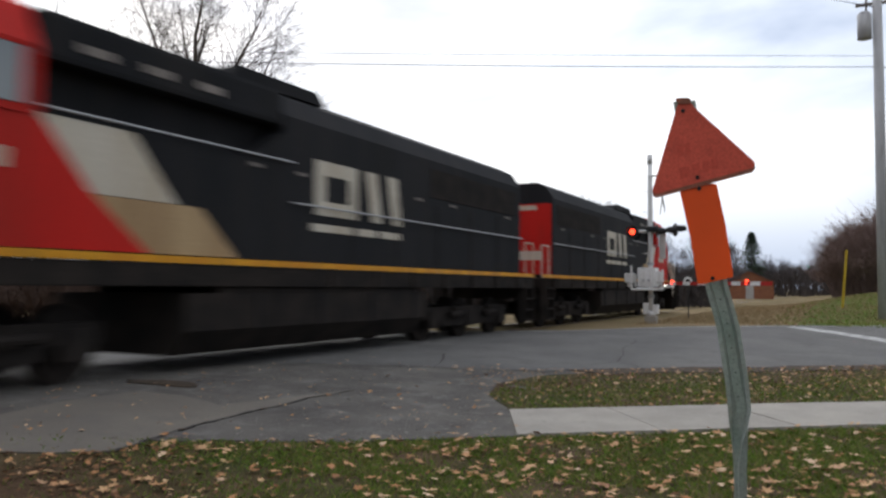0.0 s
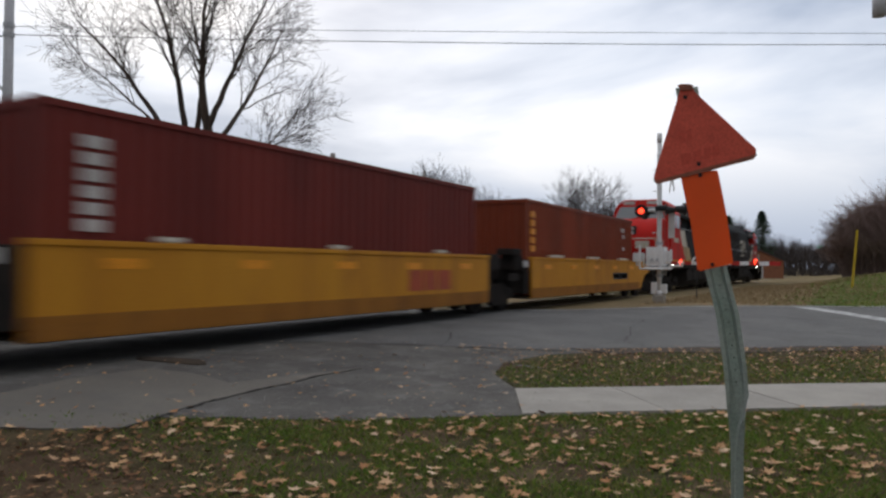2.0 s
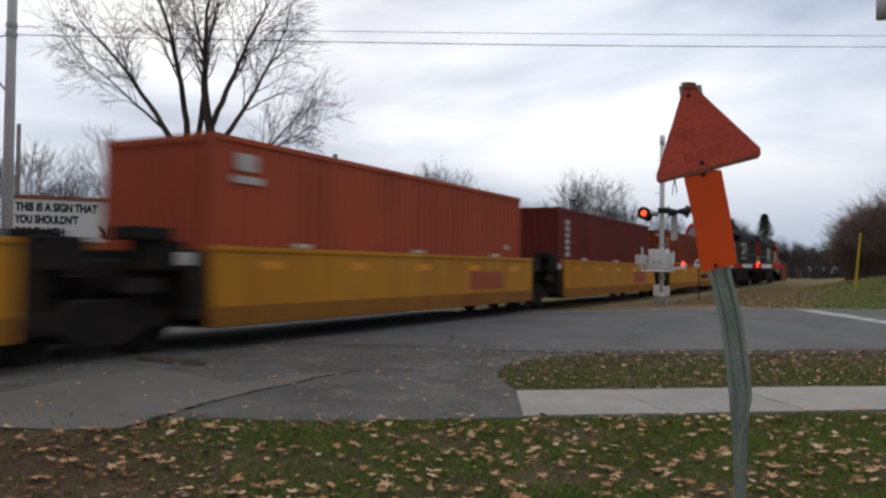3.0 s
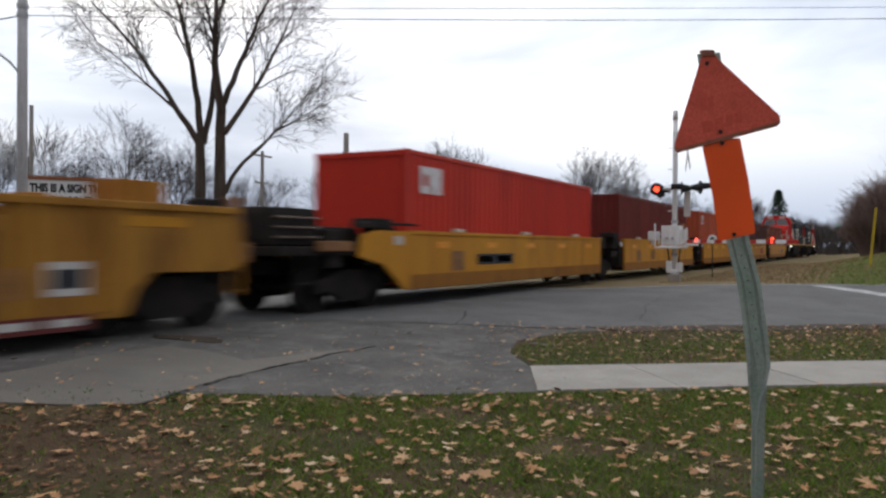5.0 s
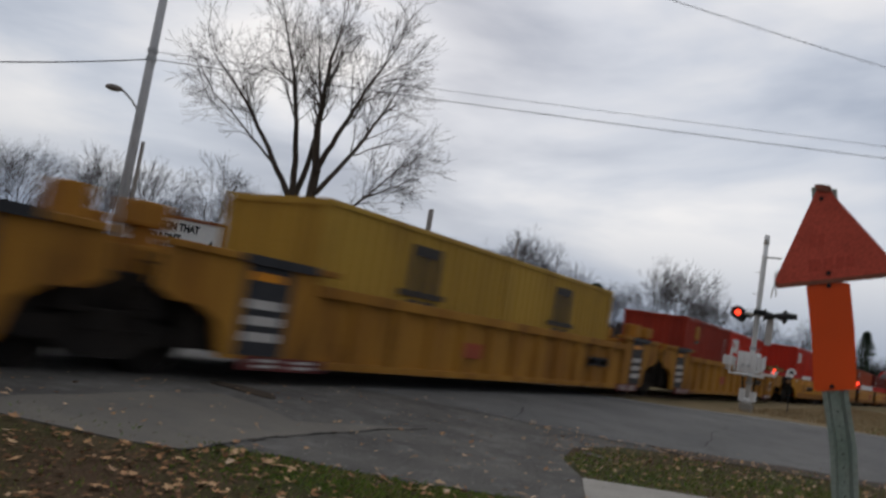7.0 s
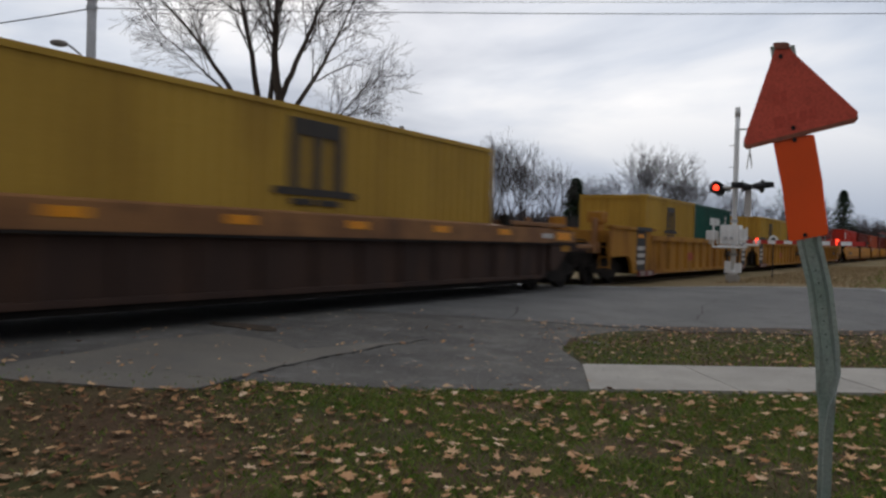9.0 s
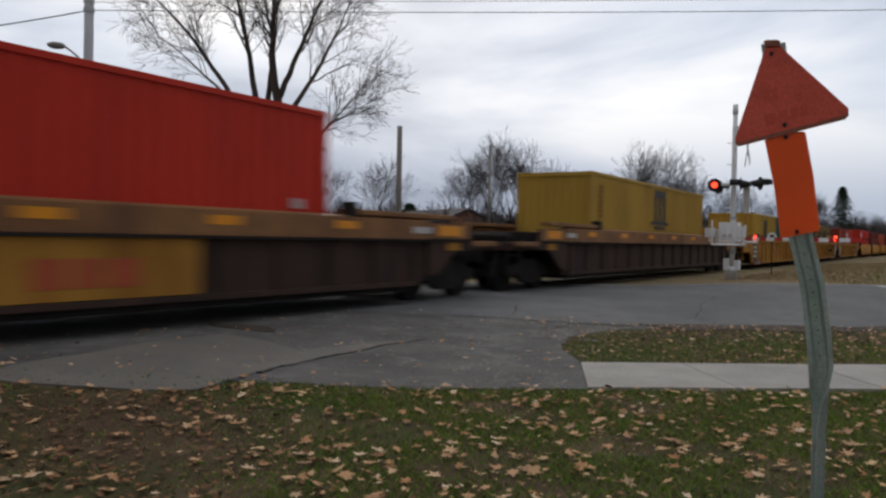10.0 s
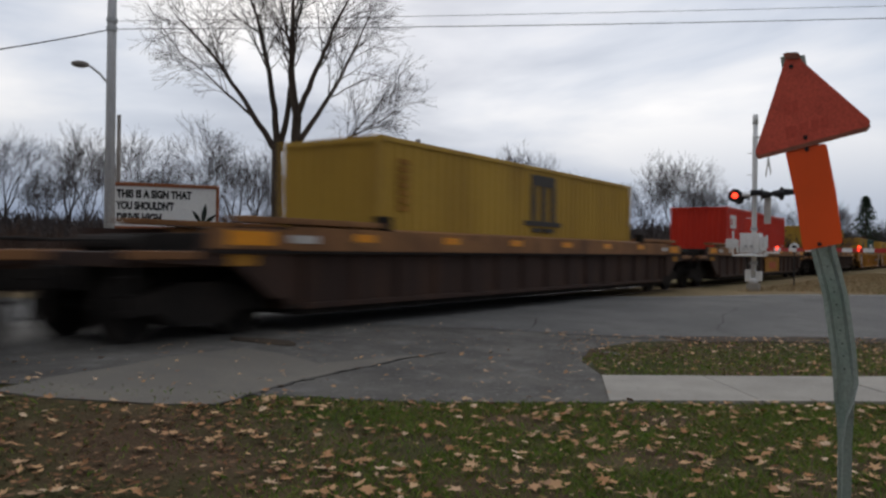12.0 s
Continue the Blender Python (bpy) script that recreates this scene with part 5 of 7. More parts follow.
    # hand-brake stands on the rear platform
    for x0, x1, y, zt in ((-9.48, -8.95, -0.62, 2.26), (-9.25, -8.95, 0.8, 2.10)):
        bm = B()
        box(bm, x0 + 0.12, x1 - 0.1, y - 0.16, y + 0.16, 1.64, zt - 0.3, 0.03)
        box(bm, x0, x1, y - 0.25, y + 0.25, zt - 0.34, zt, 0.05)
        part("brake_stand", bm, M["cargold"], g, "box-shaped brake stand")
    for x0, x1, y0, y1, zt in (((9.1, 9.9, -0.35, 0.35, 2.22), (8.2, 8.6, 0.5, 1.0, 2.0)) if front else ((9.05, 9.45, -0.85, -0.4, 2.28), (8.3, 8.6, 0.5, 1.0, 2.0))):
        bm = B()
        box(bm, x0, x1, y0, y1, 1.66, zt, 0.03)
        part("equipment_box", bm, M["cargold"], g, "yellow equipment box")
    return moving(g, u)


for uu in (16.75, -2.75, -22.3):
    ribbed_car(uu, "weathered yellow ribbed well car with black stencil panels", uu > 10, uu < -10)


def dark_car(u):
    """A long stand-alone well car, sooty brown below a rusty orange top chord."""
    g = thing("well_car", "sooty brown well car with rusty orange top chord", "railway car", group="well cars of the train")
    for sgn in (-1, 1):
        y0, y1 = sorted((sgn * 1.36, sgn * 1.42))
        part("side_sheet", flat([(-8.65, 0.50), (-8.3, 0.40), (8.3, 0.40), (8.65, 0.50), (8.65, 1.25), (-8.65, 1.25)], y0, y1), M["carbrown"], g)
        for k in range(15):
            xa = -8.2 + 1.17 * k
            bm = B()
            prism(bm, [(xa - 0.10, sgn * 1.42), (xa - 0.05, sgn * 1.49), (xa + 0.05, sgn * 1.49), (xa + 0.10, sgn * 1.42)], "z", 0.38, 1.22)
            part("rib", bm, M["carbrown"], g)
        bm = B()
        box(bm, -8.3, 8.3, *sorted((sgn * 1.37, sgn * 1.50)), 0.36, 0.45, 0.015)
        part("bottom_chord", bm, M["carbrown"], g)
        bm = B()
        prism(bm, [(sgn * 1.34, 1.25), (sgn * 1.53, 1.25), (sgn * 1.53, 1.60), (sgn * 1.40, 1.64), (sgn * 1.34, 1.60)], "x", -8.6, 8.6)
        part("top_chord", bm, M["chord"], g, "rusty orange top chord")
        bm = B()
        box(bm, -10.1, 10.1, *sorted((sgn * 1.535, sgn * 1.56)), 1.205, 1.245)
        part("chord_lip", bm, M["under"], g)
        for k in range(6):
            xa = -6.9 + 2.6 * k
            bm = B()
            box(bm, xa - 0.27, xa + 0.27, *sorted((sgn * 1.532, sgn * 1.539)), 1.40, 1.53)
            part("reflector", bm, M["amber"], g, "amber reflector strip")
        for what, mt, x0, x1, za, zb in (("yellow_panel", "cargold", -0.2, 3.1, 0.46, 1.20), ("red_mark", "ttred", 0.8, 1.2, 0.6, 0.95), ("red_mark", "ttred", 1.3, 1.65, 0.6, 0.95), ("red_mark", "ttred", 1.75, 2.15, 0.6, 0.95)):
            if u > -80 and u < -60:
                bm = B()
                box(bm, x0, x1, *sorted((sgn * (1.492 if mt == "cargold" else 1.50), sgn * (1.500 if mt == "cargold" else 1.507))), za, zb)
                part(what, bm, M[mt], g)
        for sx in (-1, 1):
            pts = [(sx * 8.6, 0.55), (sx * 8.6, 1.60), (sx * 10.1, 1.56), (sx * 10.2, 1.24), (sx * 11.3, 1.22), (sx * 11.3, 1.10), (sx * 9.6, 1.02), (sx * 8.95, 0.55)]
            part("end_side", flat(pts, *sorted((sgn * 1.40, sgn * 1.50))), M["carbrown"], g)
            bm = B()
            x0, x1 = sorted((sx * 8.62, sx * 10.1))
            box(bm, x0, x1, *sorted((sgn * 1.501, sgn * 1.508)), 1.27, 1.56)
            part("chord_end", bm, M["chord"], g)
            x0, x1 = sorted((sx * 10.25, sx * 11.3))
            bm = B()
            box(bm, x0, x1, *sorted((sgn * 1.36, sgn * 1.525)), 1.12, 1.23, 0.015)
            part("step_sill", bm, M["chord"], g, "rusty orange end sill")
            x0, x1 = sorted((sx * 6.2, sx * 9.5))
            bm = B()
            box(bm, x0, x1, *sorted((sgn * 1.18, sgn * 1.52)), 1.645, 1.74, 0.02)
            part("end_ledge", bm, M["chord"], g)
            bm = B()
            box(bm, sx * 6.3 - 0.12, sx * 6.3 + 0.12, *sorted((sgn * 1.30, sgn * 1.54)), 1.60, 1.86, 0.02)
            part("corner_guide", bm, M["under"], g, "dark corner guide")
            bm = B()
            box(bm, sx * 9.35 - 0.42, sx * 9.35 + 0.42, *sorted((sgn * 1.509, sgn * 1.516)), 1.32, 1.52)
            part("reflector", bm, M["amber"], g, "wide amber reflector strip")
            bm = B()
            box(bm, sx * 8.35 - 0.3, sx * 8.35 + 0.3, *sorted((sgn * 1.532, sgn * 1.539)), 1.36, 1.48)
            part("placard", bm, M["dullwhite"], g, "faded pale placard")
            bm = B()
            box(bm, sx * 9.5 - 0.26, sx * 9.5 + 0.26, *sorted((sgn * 1.502, sgn * 1.512)), 1.03, 1.19)
            part("placard", bm, M["cargold"], g, "yellowed placard")
            bm = B()
            for k in range(4):
                box(bm, sx * 11.25 - 0.02, sx * 11.25 + 0.02, sgn * 1.34 - 0.16, sgn * 1.34 + 0.16, 0.45 + 0.22 * k, 0.48 + 0.22 * k)
            for yy in (-0.16, 0.16):
                box(bm, sx * 11.25 - 0.02, sx * 11.25 + 0.02, sgn * 1.34 + yy - 0.02, sgn * 1.34 + yy + 0.02, 0.42, 1.2)
            part("ladder", bm, M["under"], g)
    bm = B()
    box(bm, -8.3, 8.3, -1.36, 1.36, 0.26, 0.36)
    part("well_floor", bm, M["under"], g)
    for sx in (-1, 1):
        bm = B()
        box(bm, sx * 8.5 - 0.06, sx * 8.5 + 0.06, -1.35, 1.35, 0.37, 1.50)
        part("bulkhead", bm, M["carbrown"], g)
    for sx in (-1, 1):
        x0, x1 = sorted((sx * 8.6, sx * 11.3))
        bm = B()
        box(bm, x0, x1, -1.38, 1.38, 1.02, 1.21, 0.02)
        part("end_platform", bm, M["carbrown"], g)
        bm = B()
        box(bm, sx * 9.3 - 0.7, sx * 9.3 + 0.7, -1.15, 1.15, 1.21, 1.48, 0.03)
        part("shear_plate", bm, M["under"], g)
        bm = B()
        rod(bm, (sx * 10.7, -0.9, 1.33), (sx * 10.7, 0.5, 1.33), 0.11, seg=12)
        box(bm, sx * 10.2 - 0.15, sx * 10.2 + 0.15, 0.6, 1.1, 1.21, 1.45, 0.03)
        part("brake_cylinder", bm, M["under"], g)
        bm = B()
        for y in (-1.3, 1.3):
            rod(bm, (sx * 11.28, y, 1.2), (sx * 11.28, y, 1.36), 0.02, seg=6)
        rod(bm, (sx * 11.28, -1.3, 1.36), (sx * 11.28, 1.3, 1.36), 0.02, seg=6)
        part("end_railing", bm, M["under"], g)
        bm = B()
        box(bm, x0, x1, -0.45, 0.45, 0.70, 1.02)
        xc0, xc1 = sorted((sx * 11.3, sx * 11.8))
        box(bm, xc0, xc1, -0.2, 0.2, 0.72, 1.02, 0.04)
        part("draft_sill", bm, M["under"], g)
        truck(g, sx * 9.9, 2)
    return moving(g, u)


for uu in (-45.4, -69.1, -92.7, -116.3):
    dark_car(uu)

# ---- tall sign on a bent post, close by ----
SC = Vector((2.81, 0.42, 0.0))
SR = Vector((0.158, -0.987, 0.0))     # along the sign, towards the road
SN = Vector((-0.987, -0.158, 0.0))    # out of its face


def on_sign(a, z, out=0.0):
    return SC + SR * a + SN * out + Vector((0, 0, z))


def sign_plate(pts, out, thick, bm=None):
    bm = bm or B()
    lo = [bm.verts.new(on_sign(a, z, out)) for a, z in pts]
    hi = [bm.verts.new(on_sign(a, z, out + thick)) for a, z in pts]
    n = len(pts)
    fs = [bm.faces.new(lo), bm.faces.new(hi[::-1])]
    for i in range(n):
        fs.append(bm.faces.new((lo[i], hi[i], hi[(i + 1) % n], lo[(i + 1) % n])))
    bmesh.ops.recalc_face_normals(bm, faces=fs)
    return bm


sign = thing("triangle_sign", "faded red triangular sign over orange plate on bent steel post", "sign")
prof = [(-0.038, 0.0), (-0.024, 0.0), (-0.015, -0.032), (0.015, -0.032), (0.024, 0.0), (0.038, 0.0)]
stations = [(-0.05, 0.074, 82), (0.5, 0.073, 82), (0.86, 0.074, 80), (0.95, 0.077, 66), (1.0, 0.083, 42), (1.06, 0.088, 12), (1.16, 0.080, 0), (1.34, 0.055, 0), (1.49, 0.018, 0), (1.83, -0.034, 0), (2.142, -0.082, 0)]


def channel(rows):
    bm = B()
    rings = []
    for z, a, tw in rows:
        q = radians(tw)
        rings.append([bm.verts.new(on_sign(a + w * math.cos(q) - o * math.sin(q), z, w * math.sin(q) + o * math.cos(q))) for w, o in prof])
    for ra, rb in zip(rings, rings[1:]):
        for i in range(len(prof) - 1):
            bm.faces.new((ra[i], ra[i + 1], rb[i + 1], rb[i]))
    bmesh.ops.solidify(bm, geom=bm.faces[:], thickness=0.005)
    return bm


part("post", channel(stations[4:]), M["post"], sign, "green-grey steel channel post, bent and twisted")
part("post_base", channel(stations[:5]), M["post"], sign, "grey-green twisted lower post, seen edge-on")
# bolt holes along the web
for k in range(9):
    z = 1.10 + 0.042 * k
    a = 0.0
    for (z0, a0, _), (z1, a1, _) in zip(stations, stations[1:]):
        if z0 <= z <= z1:
            a = a0 + (a1 - a0) * (z - z0) / (z1 - z0)
    bm = sign_plate([(a + 0.0026 * math.cos(t), z + 0.0026 * math.sin(t)) for t in span(0, 5.5, 7)], -0.0262, 0.001)
    part("post_hole", bm, M["ink"], sign)
tri = [(-0.104, 2.132), (-0.100, 2.139), (-0.062, 2.136), (-0.050, 2.118), (0.142, 1.918), (0.149, 1.910), (0.148, 1.893), (0.140, 1.886), (-0.182, 1.806), (-0.192, 1.812), (-0.194, 1.826)]
part("triangle_plate", sign_plate(tri, 0.004, 0.004), M["signred"], sign, "faded red triangular plate")
part("plate_rim", sign_plate([(-0.194, 1.822), (-0.192, 1.806), (-0.182, 1.797), (0.140, 1.875), (0.150, 1.888), (0.148, 1.899), (0.140, 1.890), (-0.182, 1.811)], 0.009, 0.004), M["signedge"], sign, "chipped dark lower rim")
part("plate_cap", sign_plate([(-0.112, 2.148), (-0.100, 2.152), (-0.070, 2.150), (-0.060, 2.144), (-0.062, 2.128), (-0.100, 2.130)], 0.0, 0.014), M["signedge"], sign, "bent metal cap")
for z0, row in ((1.965, ((-0.105, -0.085), (-0.078, -0.062))), (1.885, ((-0.098, -0.065), (-0.055, -0.030), (-0.02, 0.0), (0.008, 0.03)))):
    for a0, a1 in row:
        zz = z0 + a0 * 0.24
        bm = sign_plate([(a0, zz), (a1, zz + 0.006), (a1 - 0.004, zz + 0.044), (a0 - 0.004, zz + 0.04)], 0.0082, 0.0006)
        part("faded_bar", bm, M["faded_text"], sign, "faded illegible lettering")
rect = [(-0.098, 1.822), (0.012, 1.842), (0.024, 1.838), (0.052, 1.690), (0.074, 1.520), (0.070, 1.513), (-0.034, 1.488), (-0.044, 1.492), (-0.066, 1.650), (-0.100, 1.815)]
part("orange_plate", sign_plate(rect, 0.004, 0.003), M["signorange"], sign, "bright orange rectangular plate")
for a, z in ((-0.035, 1.825), (0.006, 1.510), (-0.040, 1.865), (-0.086, 2.105)):
    bm = sign_plate([(a + 0.007 * math.cos(t), z + 0.007 * math.sin(t)) for t in span(0, 5.5, 7)], 0.0075, 0.006)
    part("bolt", bm, M["ink"], sign)
bm = sign_plate([(-0.062, 1.845), (-0.018, 1.852), (-0.020, 1.868), (-0.064, 1.862)], 0.0, 0.003)
part("spacer", bm, M["galv"], sign)

# ---- crossing signal and gate ----
GX, GY = 28.3, 6.28
gz = height(GX, GY)
sig = thing("crossing_signal", "white railway crossing signal mast with red flashers and gate", "crossing signal", pose(GX, GY, gz))
bm = B()
box(bm, -0.2, 0.2, -0.2, 0.2, -0.1, 0.26, 0.03)
part("foundation", bm, M["concrete"], sig)
bm = B()
rod(bm, (0, 0, 0.25), (0, 0, 5.75), 0.085, seg=14)
rod(bm, (0, 0, 5.75), (0, 0, 6.08), 0.10, 0.09, seg=14)
rod(bm, (0, 0, 0.25), (0, 0, 0.42), 0.16, seg=14)
part("mast", bm, M["white"], sig, "white tubular mast", True)
for x, y, z0, z1 in ((0.0, 0.17, 0.3, 0.72), (0.0, -0.17, 0.32, 0.66)):
    bm = B()
    box(bm, x - 0.11, x + 0.11, y - 0.10, y + 0.10, z0, z1, 0.02)
    part("junction_box", bm, M["white"], sig)
for nm, x0, x1, y0, y1, z0, z1 in (("gate_machine", -0.32, 0.32, -0.22, 0.40, 1.30, 1.98), ("hinge_box", -0.26, 0.2, -0.42, -0.23, 1.45, 1.85), ("access_cover", -0.35, -0.325, -0.10, 0.28, 1.42, 1.85), ("base_plate", -0.36, 0.36, -0.40, 0.44, 1.20, 1.27)):
    bm = B()
    box(bm, x0, x1, y0, y1, z0, z1, 0.012)
    part(nm, bm, M["white"], sig, "white painted steel housing")
bm = B()
for y in (0.55, 0.8):
    box(bm, -0.06, 0.06, y - 0.03, y + 0.03, 1.3, 1.75)
box(bm, -0.15, 0.15, 0.58, 0.92, 1.45, 1.78, 0.03)
part("counterweight", bm, M["white"], sig)
bm = B()
for a, b in (((-0.4, -0.5, 1.2), (-0.4, 0.6, 1.2)), ((-0.4, -0.5, 1.2), (-0.4, -0.5, 1.9)), ((-0.4, 0.6, 1.2), (-0.4, 0.6, 2.05)), ((-0.4, -0.9, 1.3), (-0.4, -0.4, 1.3))):
    rod(bm, a, b, 0.035, seg=8)
part("guard_frame", bm, M["white"], sig)
for y0, y1, z0, z1 in ((-0.05, 0.05, 1.48, 1.56), (0.14, 0.24, 1.48, 1.56)):
    bm = B()
    box(bm, -0.375, -0.352, y0, y1, z0, z1, 0.006)
    part("cover_latch", bm, M["galv"], sig, "grey steel latch")
for z in (0.95, 2.12):
    bm = B()
    rod(bm, (0, 0, z - 0.05), (0, 0, z + 0.05), 0.125, seg=14)
    part("mast_clamp", bm, M["galv"], sig, "grey clamp round the mast")
for y, q in ((-0.16, 1), (0.16, -1)):
    bm = B()
    rod(bm, (-0.05, y, 0.66), (-0.12, y * 1.4, 1.22), 0.028, seg=8)
    part("conduit", bm, M["lamp_black"], sig, "black cable conduit")
bm = B()
for a in range(4):
    z = 2.5 + 0.75 * a
    rod(bm, (-0.02, 0.085, z), (-0.02, 0.24, z), 0.014, seg=6)
part("climbing_pegs", bm, M["white"], sig)
bm = B()
box(bm, -0.05, 0.05, -0.55, 0.0, 5.28, 5.33)
part("top_bracket", bm, M["white"], sig)
# crossbuck, nearly edge-on to the lawn
xb = B()
nrm = Vector((math.cos(radians(-70)), math.sin(radians(-70)), 0))
tng = Vector((-nrm.y, nrm.x, 0))
for sgn in (-1, 1):
    dv = (tng * sgn + Vector((0, 0, 1))).normalized()
    wv = (tng * -sgn + Vector((0, 0, 1))).normalized()
    c = Vector((0.05, -0.42, 4.42)) + nrm * (0.02 * sgn)
    vs = []
    for o in (0, 0.012):
        for a, b in ((-0.61, -0.11), (0.61, -0.11), (0.61, 0.11), (-0.61, 0.11)):
            vs.append(xb.verts.new(c + dv * a + wv * b + nrm * o))
    for f in ((0, 1, 2, 3), (7, 6, 5, 4), (0, 4, 5, 1), (1, 5, 6, 2), (2, 6, 7, 3), (3, 7, 4, 0)):
        xb.faces.new([vs[i] for i in f])
part("crossbuck", xb, M["white"], sig, "white crossbuck seen nearly edge-on")
bm = B()
rod(bm, (-0.1, 0.62, 3.3), (0.1, -0.78, 3.3), 0.05, seg=8)
rod(bm, (0, -0.05, 5.3), (0, -0.5, 5.3), 0.03, seg=6)
rod(bm, (0, 0, 3.2), (0, 0, 5.32), 0.09, seg=8)
part("lamp_crossarm", bm, M["white"], sig)
bm = B()
box(bm, -0.02, 0.02, -0.54, -0.32, 2.3, 3.2, 0.01)
part("sign_plate", bm, M["dullwhite"], sig)


def flasher(y, z, turn, lit):
    at = pose(-0.08, y, z, 0, 0, turn)
    bm = B()
    rod(bm, (-0.16, 0, 0), (-0.14, 0, 0), 0.23, seg=24)
    rod(bm, (-0.14, 0, 0), (0.18, 0, 0), 0.16, 0.08, seg=16)
    hood = part("flasher", bm, M["lamp_black"], sig, "black round flasher head", at=at)
    bm = B()
    n = 14
    for k in range(n):
        a0, a1 = radians(-15 + 210 * k / n), radians(-15 + 210 * (k + 1) / n)
        vs = [bm.verts.new((x, 0.17 * math.cos(a), 0.17 * math.sin(a))) for x, a in ((-0.16, a0), (-0.50, a0), (-0.50, a1), (-0.16, a1))]
        bm.faces.new(vs)
    bmesh.ops.solidify(bm, geom=bm.faces[:], thickness=0.006)
    part("visor", bm, M["lamp_black"], hood)
    bm = B()
    rod(bm, (-0.185, 0, 0), (-0.165, 0, 0), 0.10, seg=20)
    part("lens", bm, M["redlens"] if lit else M["darklens"], hood, "lit red lens" if lit else "dark lens")


flasher(0.62, 3.28, 8, True)
flasher(0.60, 3.22, 150, False)
flasher(-0.40, 3.30, -70, False)
flasher(-0.75, 3.32, 125, False)
arm_dir = Vector((-0.8, -0.6, -0.006)).normalized()
for k in range(14):
    p, q = arm_dir * (0.5 + 0.5 * k), arm_dir * (0.5 + 0.5 * (k + 1))
    bm = B()
    up = Vector((0, 0, 0.055))
    side = Vector((-arm_dir.y, arm_dir.x, 0)) * 0.02
    vs = [bm.verts.new(Vector((0, 0, 1.42)) + v) for v in (p - up - side, q - up - side, q + up - side, p + up - side, p - up + side, q - up + side, q + up + side, p + up + side)]
    for f in ((3, 2, 1, 0), (4, 5, 6, 7), (0, 1, 5, 4), (1, 2, 6, 5), (2, 3, 7, 6), (3, 0, 4, 7)):
        bm.faces.new([vs[i] for i in f])
    part("gate_arm_section", bm, M["arm_red"] if k % 2 else M["white"], sig, "red striped arm section" if k % 2 else "white arm section")
for L in (1.7, 6.3):
    c = Vector((0, 0, 1.50)) + arm_dir * L
    bm = B()
    rod(bm, c + Vector((-0.05, 0, 0)), c + Vector((0.05, 0, 0)), 0.036, seg=14)
    box(bm, c.x - 0.03, c.x + 0.03, c.y - 0.03, c.y + 0.03, c.z - 0.12, c.z - 0.05)
    part("gate_lamp", bm, M["redlens"], sig, "lit red gate lamp")

mk = thing("track_marker", "small round white marker sign on thin post", "marker sign", pose(31.5, 5.55, height(31.5, 5.55)))
bm = B()
rod(bm, (0, 0, -0.05), (0, 0, 1.45), 0.022, seg=8)
part("post", bm, M["lamp_black"], mk)
bm = B()
rod(bm, (-0.03, 0, 1.5), (-0.01, 0, 1.5), 0.17, seg=20)
part("disc", bm, M["white"], mk)
bm = B()
rod(bm, (-0.036, 0, 1.5), (-0.029, 0, 1.5), 0.085, seg=14)
part("disc_centre", bm, M["ink"], mk)


# ---- poles and wires ----
def stick(name, label, x, y, z0, z1, r0, r1, mt, cat="pole"):
    g = thing(name, label, cat, pose(x, y, z0))
    bm = B()
    rod(bm, (0, 0, -0.3), (0, 0, z1 - z0), r0, r1, seg=14)
    part("shaft", bm, M[mt], g, smooth=True)
    return g


lp = stick("street_light_pole", "pale grey utility pole carrying a street light", 14.48, 22.77, height(14.48, 22.77), 11.5, 0.17, 0.13, "polegrey", "street light")
lz = height(14.48, 22.77)
bm = B()
pa = [Vector((0, 0, 6.55 - lz)), Vector((-0.28, 0.16, 6.95 - lz)), Vector((-0.5, 0.3, 7.15 - lz)), Vector((-0.62, 0.38, 7.22 - lz))]
for a, b in zip(pa, pa[1:]):
    rod(bm, a, b, 0.035, seg=8)
part("bracket_arm", bm, M["galv"], lp)
bm = B()
bmesh.ops.create_uvsphere(bm, u_segments=14, v_segments=8, radius=1.0, matrix=Matrix.Translation((-0.78, 0.46, 7.20 - lz)) @ Matrix.Rotation(radians(-32), 4, "Z") @ Matrix.Diagonal((0.27, 0.13, 0.11, 1)))
part("lamp_head", bm, M["woodpole"], lp, "grey street lamp head", True)
for zz in (8.42, 8.70):
    bm = B()
    rod(bm, (0, 0, zz - lz - 0.07), (0, 0, zz - lz + 0.07), 0.165, seg=12)
    part("wire_clamp", bm, M["galv"], lp)

rp = stick("utility_pole", "grey wooden utility pole with a transformer can", 31.94, -1.15, height(31.94, -1.15), 14.0, 0.20, 0.15, "polegrey", "utility pole")
rz = height(31.94, -1.15)
bm = B()
rod(bm, (-0.1, 0.42, 10.6 - rz), (-0.1, 0.42, 11.5 - rz), 0.24, 0.24, seg=16)
rod(bm, (-0.1, 0.42, 11.5 - rz), (-0.1, 0.42, 11.62 - rz), 0.24, 0.12, seg=16)
part("transformer", bm, M["polegrey"], rp, "grey transformer can", True)
bm = B()
box(bm, -0.05, 0.05, -1.0, 0.7, 11.85 - rz, 11.95 - rz)
rod(bm, (0, 0.35, 11.62 - rz), (0, 0.35, 12.1 - rz), 0.04, seg=8)
part("crossarm", bm, M["woodpole"], rp)

